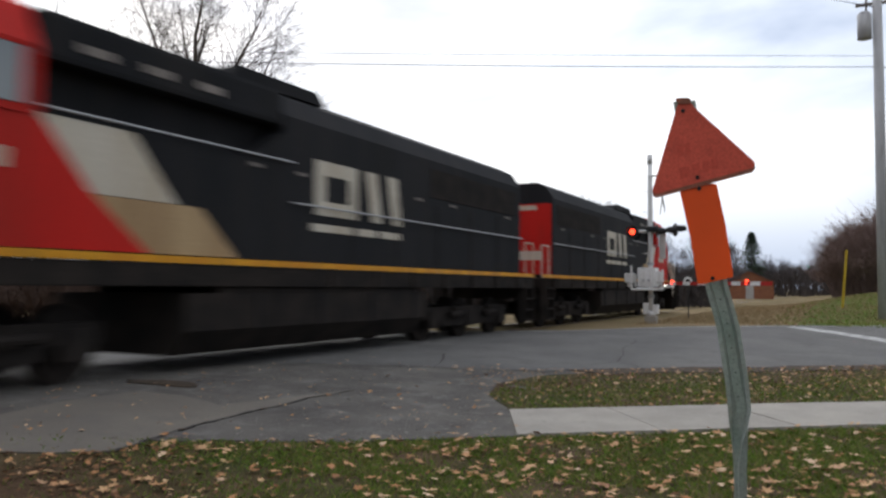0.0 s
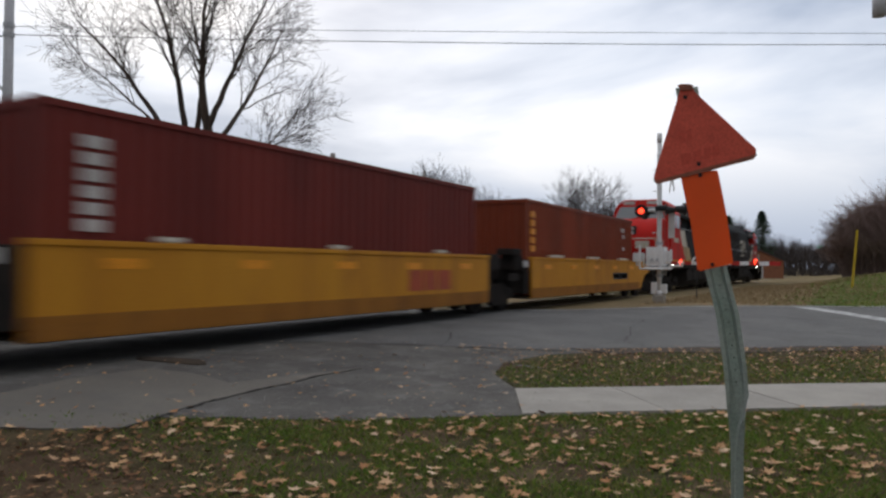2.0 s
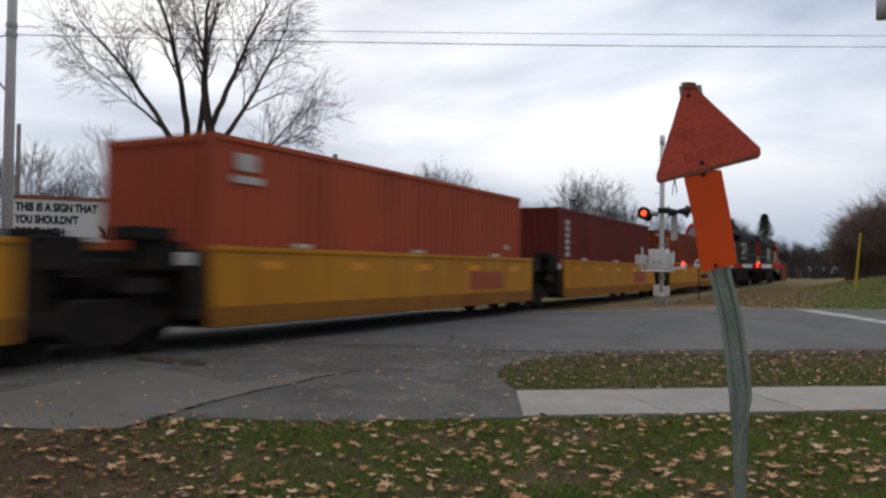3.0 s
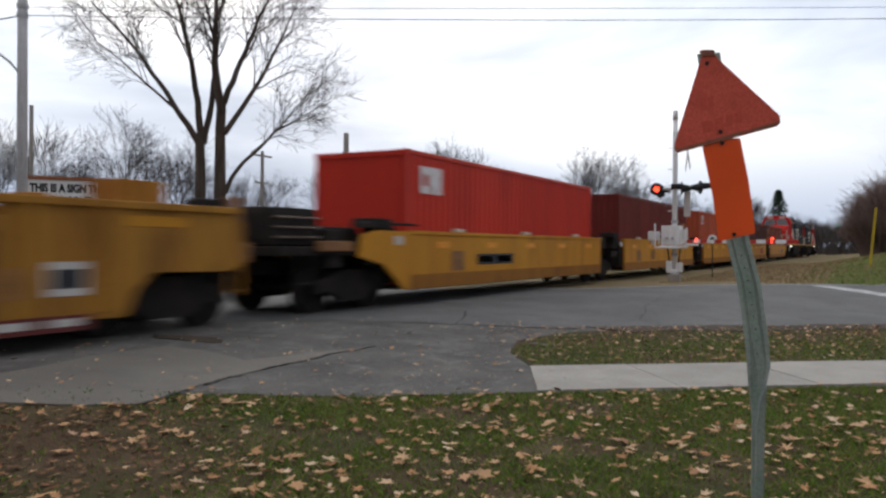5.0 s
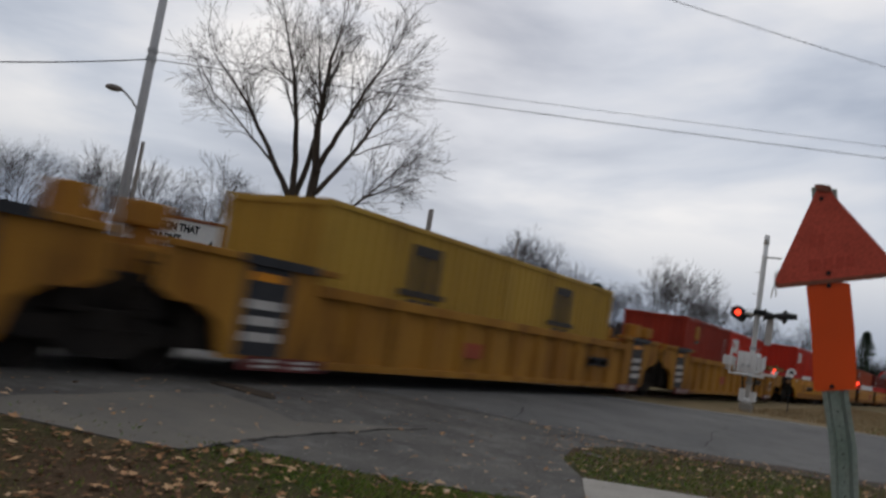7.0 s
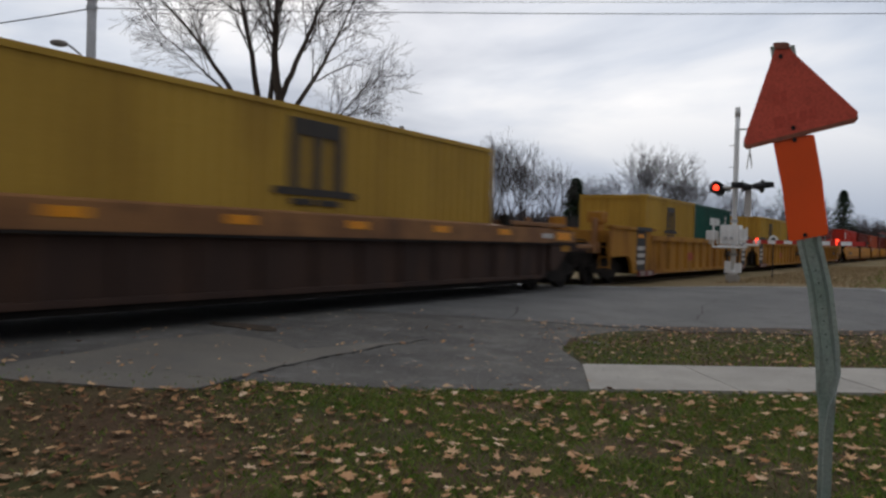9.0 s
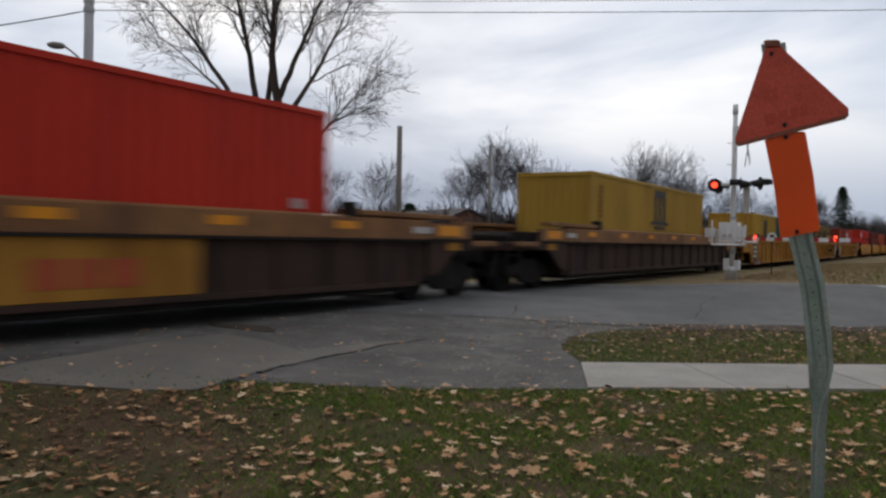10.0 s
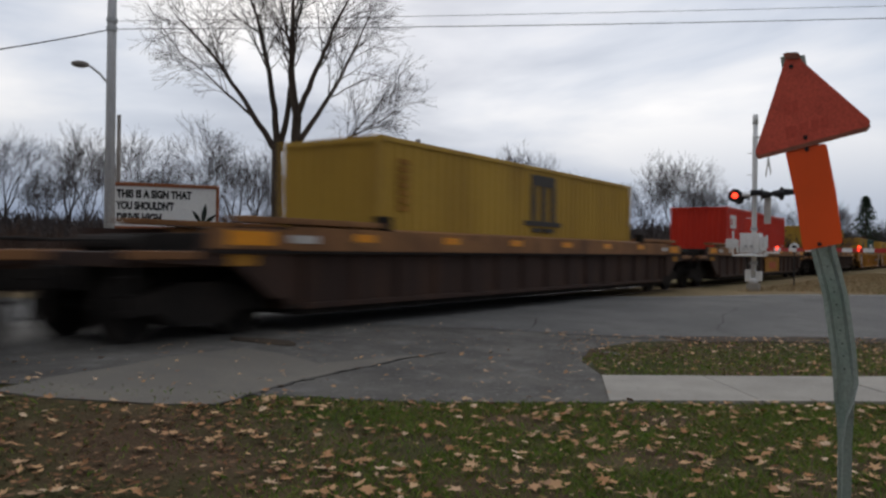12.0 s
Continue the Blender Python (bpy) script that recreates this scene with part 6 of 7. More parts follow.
for x, y, zt, r, arm in ((27.2, 41.9, 9.3, 0.14, False), (36.3, 26.6, 7.9, 0.19, False), (40.7, 36.9, 7.9, 0.15, True), (52.2, 29.6, 8.8, 0.12, False)):
    g = stick("utility_pole", "weathered wooden utility pole behind the railway", x, y, height(x, y), zt, r, r * 0.8, "woodpole", "utility pole")
    if arm:
        for hw, zz in ((0.9, 0.3), (0.7, 2.15)):
            bm = B()
            box(bm, -hw, hw, -0.06, 0.06, zt - zz - 0.06, zt - zz + 0.06)
            part("crossarm", bm, M["woodpole"], g)


def cable(p, q, sag, r):
    p, q = Vector(p), Vector(q)
    bm = B()
    pts = []
    for i in range(25):
        t = i / 24
        pts.append(p.lerp(q, t) - Vector((0, 0, sag * 4 * t * (1 - t))))
    side = (q - p).cross(Vector((0, 0, 1))).normalized() * r
    rings = [[bm.verts.new(c + side * math.cos(k * 1.2566) + Vector((0, 0, r * math.sin(k * 1.2566)))) for k in range(5)] for c in pts]
    for ra, rb in zip(rings, rings[1:]):
        for k in range(5):
            bm.faces.new((ra[k], rb[k], rb[(k + 1) % 5], ra[(k + 1) % 5]))
    return solid("overhead_wire", bm, M["wire"], "dark overhead wire strung between poles", "wire", group="overhead wires")


cable((14.48, 22.77, 8.42), (31.94, -1.15, 9.55), 0.10, 0.014)
cable((14.48, 22.97, 8.70), (31.94, -1.15, 9.95), 0.05, 0.009)
cable((14.48, 22.77, 8.42), (2.0, 29.8, 5.2), 0.5, 0.022)
cable((31.94, -1.1, 11.75), (6.5, 21.0, 12.9), 0.3, 0.012)
cable((31.94, -1.15, 9.55), (40.0, -14.0, 9.3), 0.2, 0.022)

# ---- billboard ----
p0, p1 = Vector((18.9, 29.42, 0)), Vector((22.2, 27.03, 0))
ex = (p1 - p0).normalized()
bang = math.degrees(math.atan2(ex.y, ex.x))
Lb = (p1 - p0).length
bb = thing("billboard", "white billboard with black lettering in a brown frame", "billboard", pose(p0.x, p0.y, 0, 0, 0, bang))
bm = B()
box(bm, 0.0, Lb, -0.06, 0.06, 2.35, 4.02)
part("panel", bm, M["board_white"], bb)
for nm, a in (("frame_top", (-0.12, Lb + 0.12, 4.02, 4.16)), ("frame_bottom", (-0.12, Lb + 0.12, 2.22, 2.35)), ("frame_side", (-0.12, 0.0, 2.35, 4.02)), ("frame_side", (Lb, Lb + 0.12, 2.35, 4.02))):
    bm = B()
    box(bm, a[0], a[1], -0.11, 0.08, a[2], a[3], 0.01)
    part(nm, bm, M["board_frame"], bb)
for x in (0.5, Lb - 0.5):
    bm = B()
    box(bm, x - 0.1, x + 0.1, 0.08, 0.26, -0.3, 3.6)
    part("support_post", bm, M["woodpole"], bb)
for txt, zz in (("THIS IS A SIGN THAT", 3.55), ("YOU SHOULDN'T", 3.06), ("DRIVE HIGH", 2.57)):
    cu = bpy.data.curves.new("lettering", "FONT")
    cu.body, cu.size, cu.extrude, cu.offset = txt, 0.44, 0.003, 0.024
    tmp = bpy.data.objects.new("tmp", cu)
    scene.collection.objects.link(tmp)
    me = bpy.data.meshes.new_from_object(tmp.evaluated_get(bpy.context.evaluated_depsgraph_get()))
    bpy.data.objects.remove(tmp)
    me.materials.clear()
    me.materials.append(M["ink"])
    w = max(v.co.x for v in me.vertices)
    kx = {0: 2.95, 1: 2.25, 2: 1.75}[int(round((3.55 - zz) / 0.49))] / w
    for v in me.vertices:
        v.co.x *= kx
    ob = new("lettering", me)
    place(ob, bb, pose(0.12, -0.066, zz, 90, 0, 0))
    ob["label"] = "bold black lettering"
for k, (ang, ln) in enumerate(((0, 0.95), (42, 0.75), (-42, 0.75), (72, 0.45), (-72, 0.45))):
    bm = B()
    pts = []
    for t in span(0, 1, 8):
        pts.append((t * ln, 0.11 * ln * math.sin(math.pi * t)))
    for t in span(0.9, 0.1, 8):
        pts.append((t * ln, -0.11 * ln * math.sin(math.pi * t)))
    a = radians(90 + ang - 8)
    prism(bm, [(3.52 + u * math.cos(a) - v * math.sin(a), 2.45 + u * math.sin(a) + v * math.cos(a)) for u, v in pts], "y", -0.068, -0.061)
    part("leaf_print", bm, M["leafgreen"], bb, "dark printed leaf")


# ---- bare trees ----
class Tubes:
    def __init__(self):
        self.v, self.f = [], []

    def add(self, p, q, r0, r1, sides):
        d = q - p
        if d.length < 1e-5:
            return
        u = d.orthogonal().normalized()
        w = d.normalized().cross(u)
        b = len(self.v)
        for c, r in ((p, r0), (q, r1)):
            for k in range(sides):
                a = 2 * math.pi * k / sides
                self.v.append(tuple(c + (u * math.cos(a) + w * math.sin(a)) * r))
        for k in range(sides):
            k2 = (k + 1) % sides
            self.f.append((b + k, b + k2, b + sides + k2, b + sides + k))

    def mesh(self, name, material):
        me = bpy.data.meshes.new(name)
        me.from_pydata(self.v, [], self.f)
        me.materials.append(material)
        return me


def grow(rg, wood, twigs, p, d, length, r, level, top, kids, lift=0.12, spread=0.75, thin=3, least=0.006):
    """One limb: a wandering tapered line that sends off smaller limbs."""
    nseg = 6 if level == 0 else (5 if level < 3 else 3)
    q, dd, rr = p.copy(), d.normalized(), r
    pts = []
    for i in range(nseg):
        jitter = Vector((rg.gauss(0, 1), rg.gauss(0, 1), rg.gauss(0, 1))) * (0.06 if level == 0 else 0.13)
        dd = (dd + jitter + Vector((0, 0, lift if level < 3 else lift * 0.2))).normalized()
        e2 = q + dd * (length / nseg)
        r2 = rr * (0.88 if level == 0 else 0.80)
        sides = 8 if level == 0 else (5 if level < 2 else 3)
        (wood if level < thin else twigs).add(q, e2, max(rr, least), max(r2, least * 0.85), sides)
        pts.append((e2.copy(), dd.copy(), r2, (i + 1) / nseg))
        q, rr = e2, r2
    if level >= top:
        return
    n = kids[min(level, len(kids) - 1)]
    for k in range(n):
        f = (k + 0.7 + rg.uniform(-0.3, 0.3)) / n
        f = 0.5 + 0.5 * f if level == 0 else 0.15 + 0.85 * f
        idx = min(len(pts) - 1, max(0, int(f * len(pts))))
        bp, bd, br, _ = pts[idx]
        side = bd.orthogonal().normalized()
        side = Matrix.Rotation(rg.uniform(0, 2 * math.pi), 3, bd) @ side
        nd = (bd + side * rg.uniform(spread * 0.6, spread * 1.25)).normalized()
        grow(rg, wood, twigs, bp, nd, length * rg.uniform(0.52, 0.78), br * rg.uniform(0.5, 0.7), level + 1, top, kids, lift, spread, thin, least)
    grow(rg, wood, twigs, pts[-1][0], pts[-1][1], length * 0.6, pts[-1][2] * 0.8, level + 1, top, kids, lift, spread, thin, least)


def bare_tree(name, label, seed, limbs, top, kids, m, wood_m, twig_m, lift=0.12, spread=0.75, group="", least=0.006):
    rg = random.Random(seed)
    wood, twigs = Tubes(), Tubes()
    for p, d, ln, r in limbs:
        grow(rg, wood, twigs, Vector(p), Vector(d), ln, r, 0, top, kids, lift, spread, 3, least)
    g = thing(name, label, "tree", m, group)
    for nm, tb, mt in (("trunk", wood, wood_m), ("crown", twigs, twig_m)):
        ob = new(nm, tb.mesh(nm, mt))
        ob.parent = g
    g.children[1]["label"] = "fine bare twigs"
    return g


tz = height(21, 21.5)
def fan(side, depth, up=1.0):
    """A direction across and along the line of sight to the tree."""
    return -0.71 * side + 0.7 * depth, 0.71 * side + 0.7 * depth, up


def stem(side, depth, z):
    x, y, _ = fan(side, depth)
    return x, y, z


def sweep(rg, wood, twigs, u, z, a0, a1, length, r0, depth, kids, bare, fine):
    """One main limb in the tree's broad plane: it leaves at a0 degrees off upright and bends to a1."""
    q = Vector(stem(-u, 0.0, z))
    n, r = 14, r0
    pts = []
    for i in range(n):
        t = i / (n - 1)
        a = radians(a0 + (a1 - a0) * t + rg.gauss(0, 4.5))
        d = Vector(fan(-math.sin(a), depth * (0.4 + t) + rg.gauss(0, 0.05), math.cos(a))).normalized()
        e2 = q + d * (length / n)
        r2 = r0 * (1 - 0.80 * (i + 1) / n)
        wood.add(q, e2, r, r2, 8 if r0 > 0.1 else 6)
        pts.append((e2.copy(), d.copy(), r2))
        q, r = e2, r2
    for k in range(kids):
        f = bare + (1 - bare) * (k + rg.uniform(0.2, 0.9)) / kids
        p, d, rr = pts[min(n - 1, int(f * n))]
        side = Matrix.Rotation(rg.uniform(0, 2 * math.pi), 3, d) @ d.orthogonal().normalized()
        nd = (d + side * rg.uniform(0.55, 1.05) + Vector((0, 0, 0.12))).normalized()
        grow(rg, wood, twigs, p, nd, length * fine * rg.uniform(0.6, 1.1) * (1.15 - 0.5 * f), max(0.016, rr * 0.5), 2, 4, (4, 4, 5, 4), 0.03, 0.85, 3)
    grow(rg, wood, twigs, pts[-1][0], pts[-1][1], length * fine * 0.9, pts[-1][2], 2, 4, (4, 4, 4, 3), 0.03, 0.7, 3)


def great_tree():
    rg = random.Random(19)
    wood, twigs = Tubes(), Tubes()
    # the two trunks
    for u, z, a0, a1, ln, r0, depth in ((-0.72, -0.3, -1, -2, 5.7, 0.28, 0.0), (-0.10, -0.3, -3, 1, 6.9, 0.29, 0.02)):
        q, r = Vector(stem(-u, 0, z)), r0
        for i in range(8):
            a = radians(a0 + (a1 - a0) * i / 7 + rg.gauss(0, 1.2))
            e2 = q + Vector(fan(-math.sin(a), depth, math.cos(a))).normalized() * ln / 8
            wood.add(q, e2, r * (1.15 if i == 0 else 1.0), r * 0.935, 12)
            q, r = e2, r * 0.935
    # main limbs: start across, start height, leaving angle, end angle, length, radius, depth, kids, bare share, twig reach
    for row in ((-0.90, 5.1, -30, -44, 6.3, 0.125, 0.10, 15, 0.34, 0.30),
                (-1.72, 6.4, -52, -50, 3.5, 0.062, -0.10, 11, 0.25, 0.40),
                (-0.88, 5.3, -2, -24, 6.6, 0.135, -0.14, 17, 0.34, 0.30),
                (-0.80, 5.2, 12, -14, 6.5, 0.125, 0.20, 17, 0.34, 0.30),
                (-0.14, 6.4, -6, 6, 5.6, 0.168, -0.05, 17, 0.28, 0.34),
                (-0.18, 6.5, 20, 28, 5.4, 0.120, -0.22, 16, 0.28, 0.34),
                (-0.05, 5.6, 34, 22, 5.8, 0.110, 0.22, 16, 0.28, 0.32),
                (0.00, 3.4, 22, 64, 4.6, 0.100, 0.05, 13, 0.45, 0.32),
                (0.92, 4.9, 46, 36, 3.4, 0.060, 0.02, 11, 0.30, 0.40)):
        sweep(rg, wood, twigs, *row)
    g = thing("bare_tree", "large bare two-stemmed tree behind the railway", "tree", pose(21.3, 21.1, tz))
    for nm, tb, mt in (("trunk", wood, "bark"), ("crown", twigs, "twig")):
        ob = new(nm, tb.mesh(nm, M[mt]))
        ob.parent = g
    g.children[1]["label"] = "fine bare twigs"


great_tree()

rg = random.Random(77)
variants = []
for k in range(4):
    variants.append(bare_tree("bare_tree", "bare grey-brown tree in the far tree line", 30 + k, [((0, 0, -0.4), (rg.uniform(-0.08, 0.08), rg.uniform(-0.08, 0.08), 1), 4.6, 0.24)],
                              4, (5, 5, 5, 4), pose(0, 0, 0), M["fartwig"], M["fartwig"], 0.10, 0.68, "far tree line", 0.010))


def polar(az, dist):
    return dist * math.cos(radians(az)), dist * math.sin(radians(az))


spots = ((63.4, 72, 1.0), (61.6, 80, 0.85), (59.8, 70, 1.0), (58.5, 84, 1.05), (56.2, 68, 1.0), (55.2, 90, 1.0), (53.6, 74, 0.85), (50.8, 66, 1.05), (49.6, 82, 1.0), (48.2, 66, 0.95), (46.4, 88, 0.9),
         (43.4, 80, 0.8), (41.4, 86, 0.85), (38.0, 74, 0.85), (36.6, 90, 0.6), (32.0, 78, 0.85), (30.5, 92, 0.95), (29.1, 76, 1.05), (27.8, 86, 1.0), (26.8, 74, 1.05), (25.0, 80, 0.9), (23.4, 90, 0.85),
         (21.5, 95, 0.85), (19.5, 80, 1.0), (17.5, 78, 1.0), (16.6, 92, 1.0), (15.4, 84, 0.8), (13.5, 100, 0.8), (66, 76, 1.0), (68.5, 80, 1.0), (11.5, 110, 0.8), (9.5, 120, 0.9), (7.6, 130, 0.9), (6.9, 150, 0.95), (4.9, 160, 0.7), (4.0, 190, 0.75), (3.2, 210, 0.7))
for k, (az, dist, sc) in enumerate(spots):
    x, y = polar(az, dist)
    m = pose(x, y, height(x, y), 0, 0, rg.uniform(0, 360)) @ Matrix.Scale(sc, 4)
    if k < 4:
        variants[k].matrix_basis = m
    else:
        src = variants[k % 4]
        cp = copy_thing(src, pose(0, 0, 0))
        cp.matrix_basis = m


def thicket(name, label, seed, place_fn, n, h0, h1, r, material, kids=3):
    """A mass of upright forking twigs."""
    rg2 = random.Random(seed)
    tb = Tubes()
    for _ in range(n):
        x, y, hs = place_fn(rg2)
        z = height(x, y) - 0.1
        p = Vector((x, y, z))
        d = Vector((rg2.gauss(0, 0.3), rg2.gauss(0, 0.3), 1)).normalized()
        h = rg2.uniform(h0, h1) * hs
        q = p + d * h * 0.5
        tb.add(p, q, r, r * 0.7, 3)
        for _k in range(kids):
            e2 = q + (d + Vector((rg2.gauss(0, 0.5), rg2.gauss(0, 0.5), rg2.gauss(0, 0.3)))).normalized() * h * rg2.uniform(0.3, 0.55)
            tb.add(q, e2, r * 0.7, r * 0.3, 3)
            for _j in range(2):
                tb.add(q.lerp(e2, rg2.uniform(0.3, 0.8)), e2 + Vector((rg2.gauss(0, 0.25), rg2.gauss(0, 0.25), rg2.gauss(0, 0.2))) * h * 0.4, r * 0.5, r * 0.25, 3)
    ob = new(name, tb.mesh(name, material))
    return tagged(ob, label, "brush", kind="stuff")


def brush_at(rg2):
    az = rg2.uniform(8, 74)
    x, y = polar(az, rg2.uniform(58, 76))
    return x, y, 0.6 + 0.4 * math.sin(az * 0.9) ** 2


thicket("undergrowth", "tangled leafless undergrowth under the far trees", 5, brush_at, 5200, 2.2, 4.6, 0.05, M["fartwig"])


def hedge_at(rg2):
    x = rg2.uniform(13, 34)
    return x, 25.5 - 0.16 * (x - 20) + rg2.uniform(-0.9, 1.6), 0.75 + 0.25 * math.sin(x * 1.3) ** 2


thicket("undergrowth", "low brown brush along the railway bank", 15, hedge_at, 2600, 1.4, 2.5, 0.018, M["brush"], 4)


def woods_at(rg2):
    az = rg2.uniform(-7.0, 80)
    x, y = polar(az, rg2.uniform(150, 230) if az < 14 else rg2.uniform(95, 130))
    return x, y, (1.15 if az < 14 else 0.95)


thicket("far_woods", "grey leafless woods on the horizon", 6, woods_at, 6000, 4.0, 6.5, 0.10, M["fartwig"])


def bush_at(rg2):
    a = rg2.uniform(0, 2 * math.pi)
    q = math.sqrt(rg2.random())
    return 70 + 5.0 * q * math.cos(a), -3.5 + 4.6 * q * math.sin(a), 1.0 - 0.45 * q * q


thicket("bare_bush", "dense reddish-brown leafless bush on the grassy rise", 8, bush_at, 3600, 4.6, 7.3, 0.032, M["redtwig"], 4)


def dense_at(rg2):
    return 82 + rg2.uniform(0, 12), -12 + rg2.uniform(-10, 9), 0.8


thicket("bare_bush", "leafless brush behind the grassy rise", 9, dense_at, 1500, 3.5, 6.0, 0.04, M["redtwig"], 3)


def conifer(x, y, hgt, wid, seed, label):
    rg2 = random.Random(seed)
    g = thing("pine_tree", label, "tree", pose(x, y, height(x, y)))
    bm = B()
    rod(bm, (0, 0, -0.2), (0, 0, hgt * 0.95), 0.22, 0.03, seg=8)
    part("trunk", bm, M["bark"], g)
    v, f = [], []
    for k in range(2600):
        t = rg2.random() ** 0.8
        z = hgt * (0.08 + 0.92 * t)
        rmax = wid * (1 - t) ** 0.85 * (0.75 + 0.25 * math.sin(k * 0.37)) + 0.1
        a, q = rg2.uniform(0, 2 * math.pi), rmax * math.sqrt(rg2.random())
        c = Vector((q * math.cos(a), q * math.sin(a), z - 0.25 * q))
        d = Vector((math.cos(a), math.sin(a), -0.35)) * rg2.uniform(0.35, 0.7)
        s2 = Vector((-math.sin(a), math.cos(a), rg2.uniform(-0.4, 0.4))) * rg2.uniform(0.12, 0.22)
        b = len(v)
        v += [tuple(c - s2), tuple(c + s2), tuple(c + d)]
        f.append((b, b + 1, b + 2))
    me = bpy.data.meshes.new("crown")
    me.from_pydata(v, [], f)
    me.materials.append(M["needles"])
    ob = new("crown", me)
    ob.parent = g
    ob["label"] = "dark green needles"


conifer(*polar(5.8, 150), 11.6, 4.4, 1, "dark green pine by the far track")
conifer(*polar(23.4, 84), 8.4, 3.0, 2, "dark green pine in the tree line")
conifer(*polar(35.4, 78), 5.0, 1.9, 3, "low dark green pine in the tree line")
conifer(*polar(33.4, 80), 4.4, 1.8, 4, "low dark green pine in the tree line")
conifer(*polar(8.0, 120), 9.0, 3.4, 6, "dark green pine by the far track")


# ---- far buildings, traffic light, stake ----
def house(x, y, turn, L, W, wall_h, ridge, wall_m, label):
    g = thing("house", label, "house", pose(x, y, height(x, y), 0, 0, turn))
    bm = B()
    prism(bm, [(-W / 2, -0.3), (-W / 2, wall_h), (0, ridge), (W / 2, wall_h), (W / 2, -0.3)], "x", -L / 2, L / 2)
    part("wall", bm, M[wall_m], g)
    for sgn in (-1, 1):
        bm = B()
        prism(bm, [(sgn * (W / 2 + 0.4), wall_h - 0.18), (0, ridge + 0.06), (0, ridge + 0.2), (sgn * (W / 2 + 0.4), wall_h - 0.03)], "x", -L / 2 - 0.3, L / 2 + 0.3)
        part("roof_slope", bm, M["roof"], g)
    for k in range(3):
        xx = -L / 2 + L * (k + 0.6) / 3.2
        for sgn in (-1, 1):
            bm = B()
            box(bm, xx - 0.5, xx + 0.5, *sorted((sgn * (W / 2 + 0.03), sgn * (W / 2 - 0.05))), 0.9, 2.1)
            w = part("window", bm, M["window"], g)
            bm = B()
            box(bm, xx - 0.6, xx + 0.6, *sorted((sgn * (W / 2 + 0.06), sgn * (W / 2 - 0.04))), 0.8, 0.9)
            part("sill", bm, M["siding"], w)
    bm = B()
    box(bm, -L / 2 - 0.05, -L / 2 + 0.03, -0.5, 0.5, 0.0, 2.05)
    part("door", bm, M["siding"], g)


house(116, 12.4, 10, 8, 6, 2.3, 3.7, "brick", "low brown brick building beside the track")
house(*polar(33.5, 70), 60, 12, 7, 2.4, 3.9, "brick", "low reddish house behind the railway")
house(*polar(14.6, 75), 20, 8, 5, 2.2, 3.2, "siding", "small pale shed behind the railway")

tl = thing("traffic_light", "distant traffic signal showing red", "traffic light", pose(229.8, 8.1, height(229, 8)))
bm = B()
rod(bm, (0, -4, 0), (0, -4, 7.2), 0.12, seg=8)
rod(bm, (0, -4, 6.8), (0, 0.5, 6.8), 0.08, seg=8)
part("mast_arm", bm, M["galv"], tl)
bm = B()
box(bm, -0.2, 0.2, -0.3, 0.3, 4.5, 6.4, 0.05)
part("signal_head", bm, M["lamp_black"], tl)
bm = B()
rod(bm, (-0.25, 0, 5.3), (-0.2, 0, 5.3), 0.5, seg=16)
part("red_lens", bm, M["redlens"], tl, "lit red lens")
bm = B()
rod(bm, (-0.25, 0.9, 7.1), (-0.2, 0.9, 7.1), 0.38, seg=16)
part("green_lens", bm, M["greenlens"], tl, "lit green lens")
st = thing("marker_stake", "leaning yellow plastic marker stake in the grass", "stake", pose(37.99, 0.22, height(37.99, 0.22)))
bm = B()
top = 3.2 - height(37.99, 0.22)
prism(bm, [(-0.05, -0.1), (0.05, -0.1), (-0.17, top), (-0.26, top)], "x", -0.015, 0.015)
part("stake_blade", bm, M["stake"], st)

# ---- green rise, verge, lawn, grass and leaves ----
solid("grassy_rise", sheet(span(27.5, 75, 40), span(-45, 1.5, 36), 0.03, 0.03), M["risegrass"], "green grassy rise beyond the road", "grass", "structure", smooth=True)
bm = B()
lawn_pts = [sd(s, 7.52 + 0.05 * math.sin(s * 3.1)) for s in span(-16, 30, 46)] + [sd(30, -14), sd(-16, -14)]
solid("lawn", outline_sheet(lawn_pts, -0.002), M["soil"], "dark soil of the lawn under grass and leaves", "lawn", "structure")
mud_pts = [sd(t, 12.75 + rng.uniform(-0.15, 0.2)) for t in span(5.0, 30, 50)] + [sd(t, 13.55 + rng.uniform(-0.12, 0.12)) for t in span(30, 4.4, 50)]
solid("mud_edge", outline_sheet(mud_pts, 0.018), M["mud"], "dark damp mud along the road edge", "ground", "structure")
strip_pts = [sd(2.35, 9.2), sd(2.35, 10.4), sd(2.75, 11.6), sd(3.7, 12.6), sd(5.3, 13.25), sd(30, 13.3), sd(30, 9.18)]
solid("grass_strip", outline_sheet(strip_pts, 0.008), M["soil"], "brown soil of the strip between sidewalk and road", "lawn", "structure")


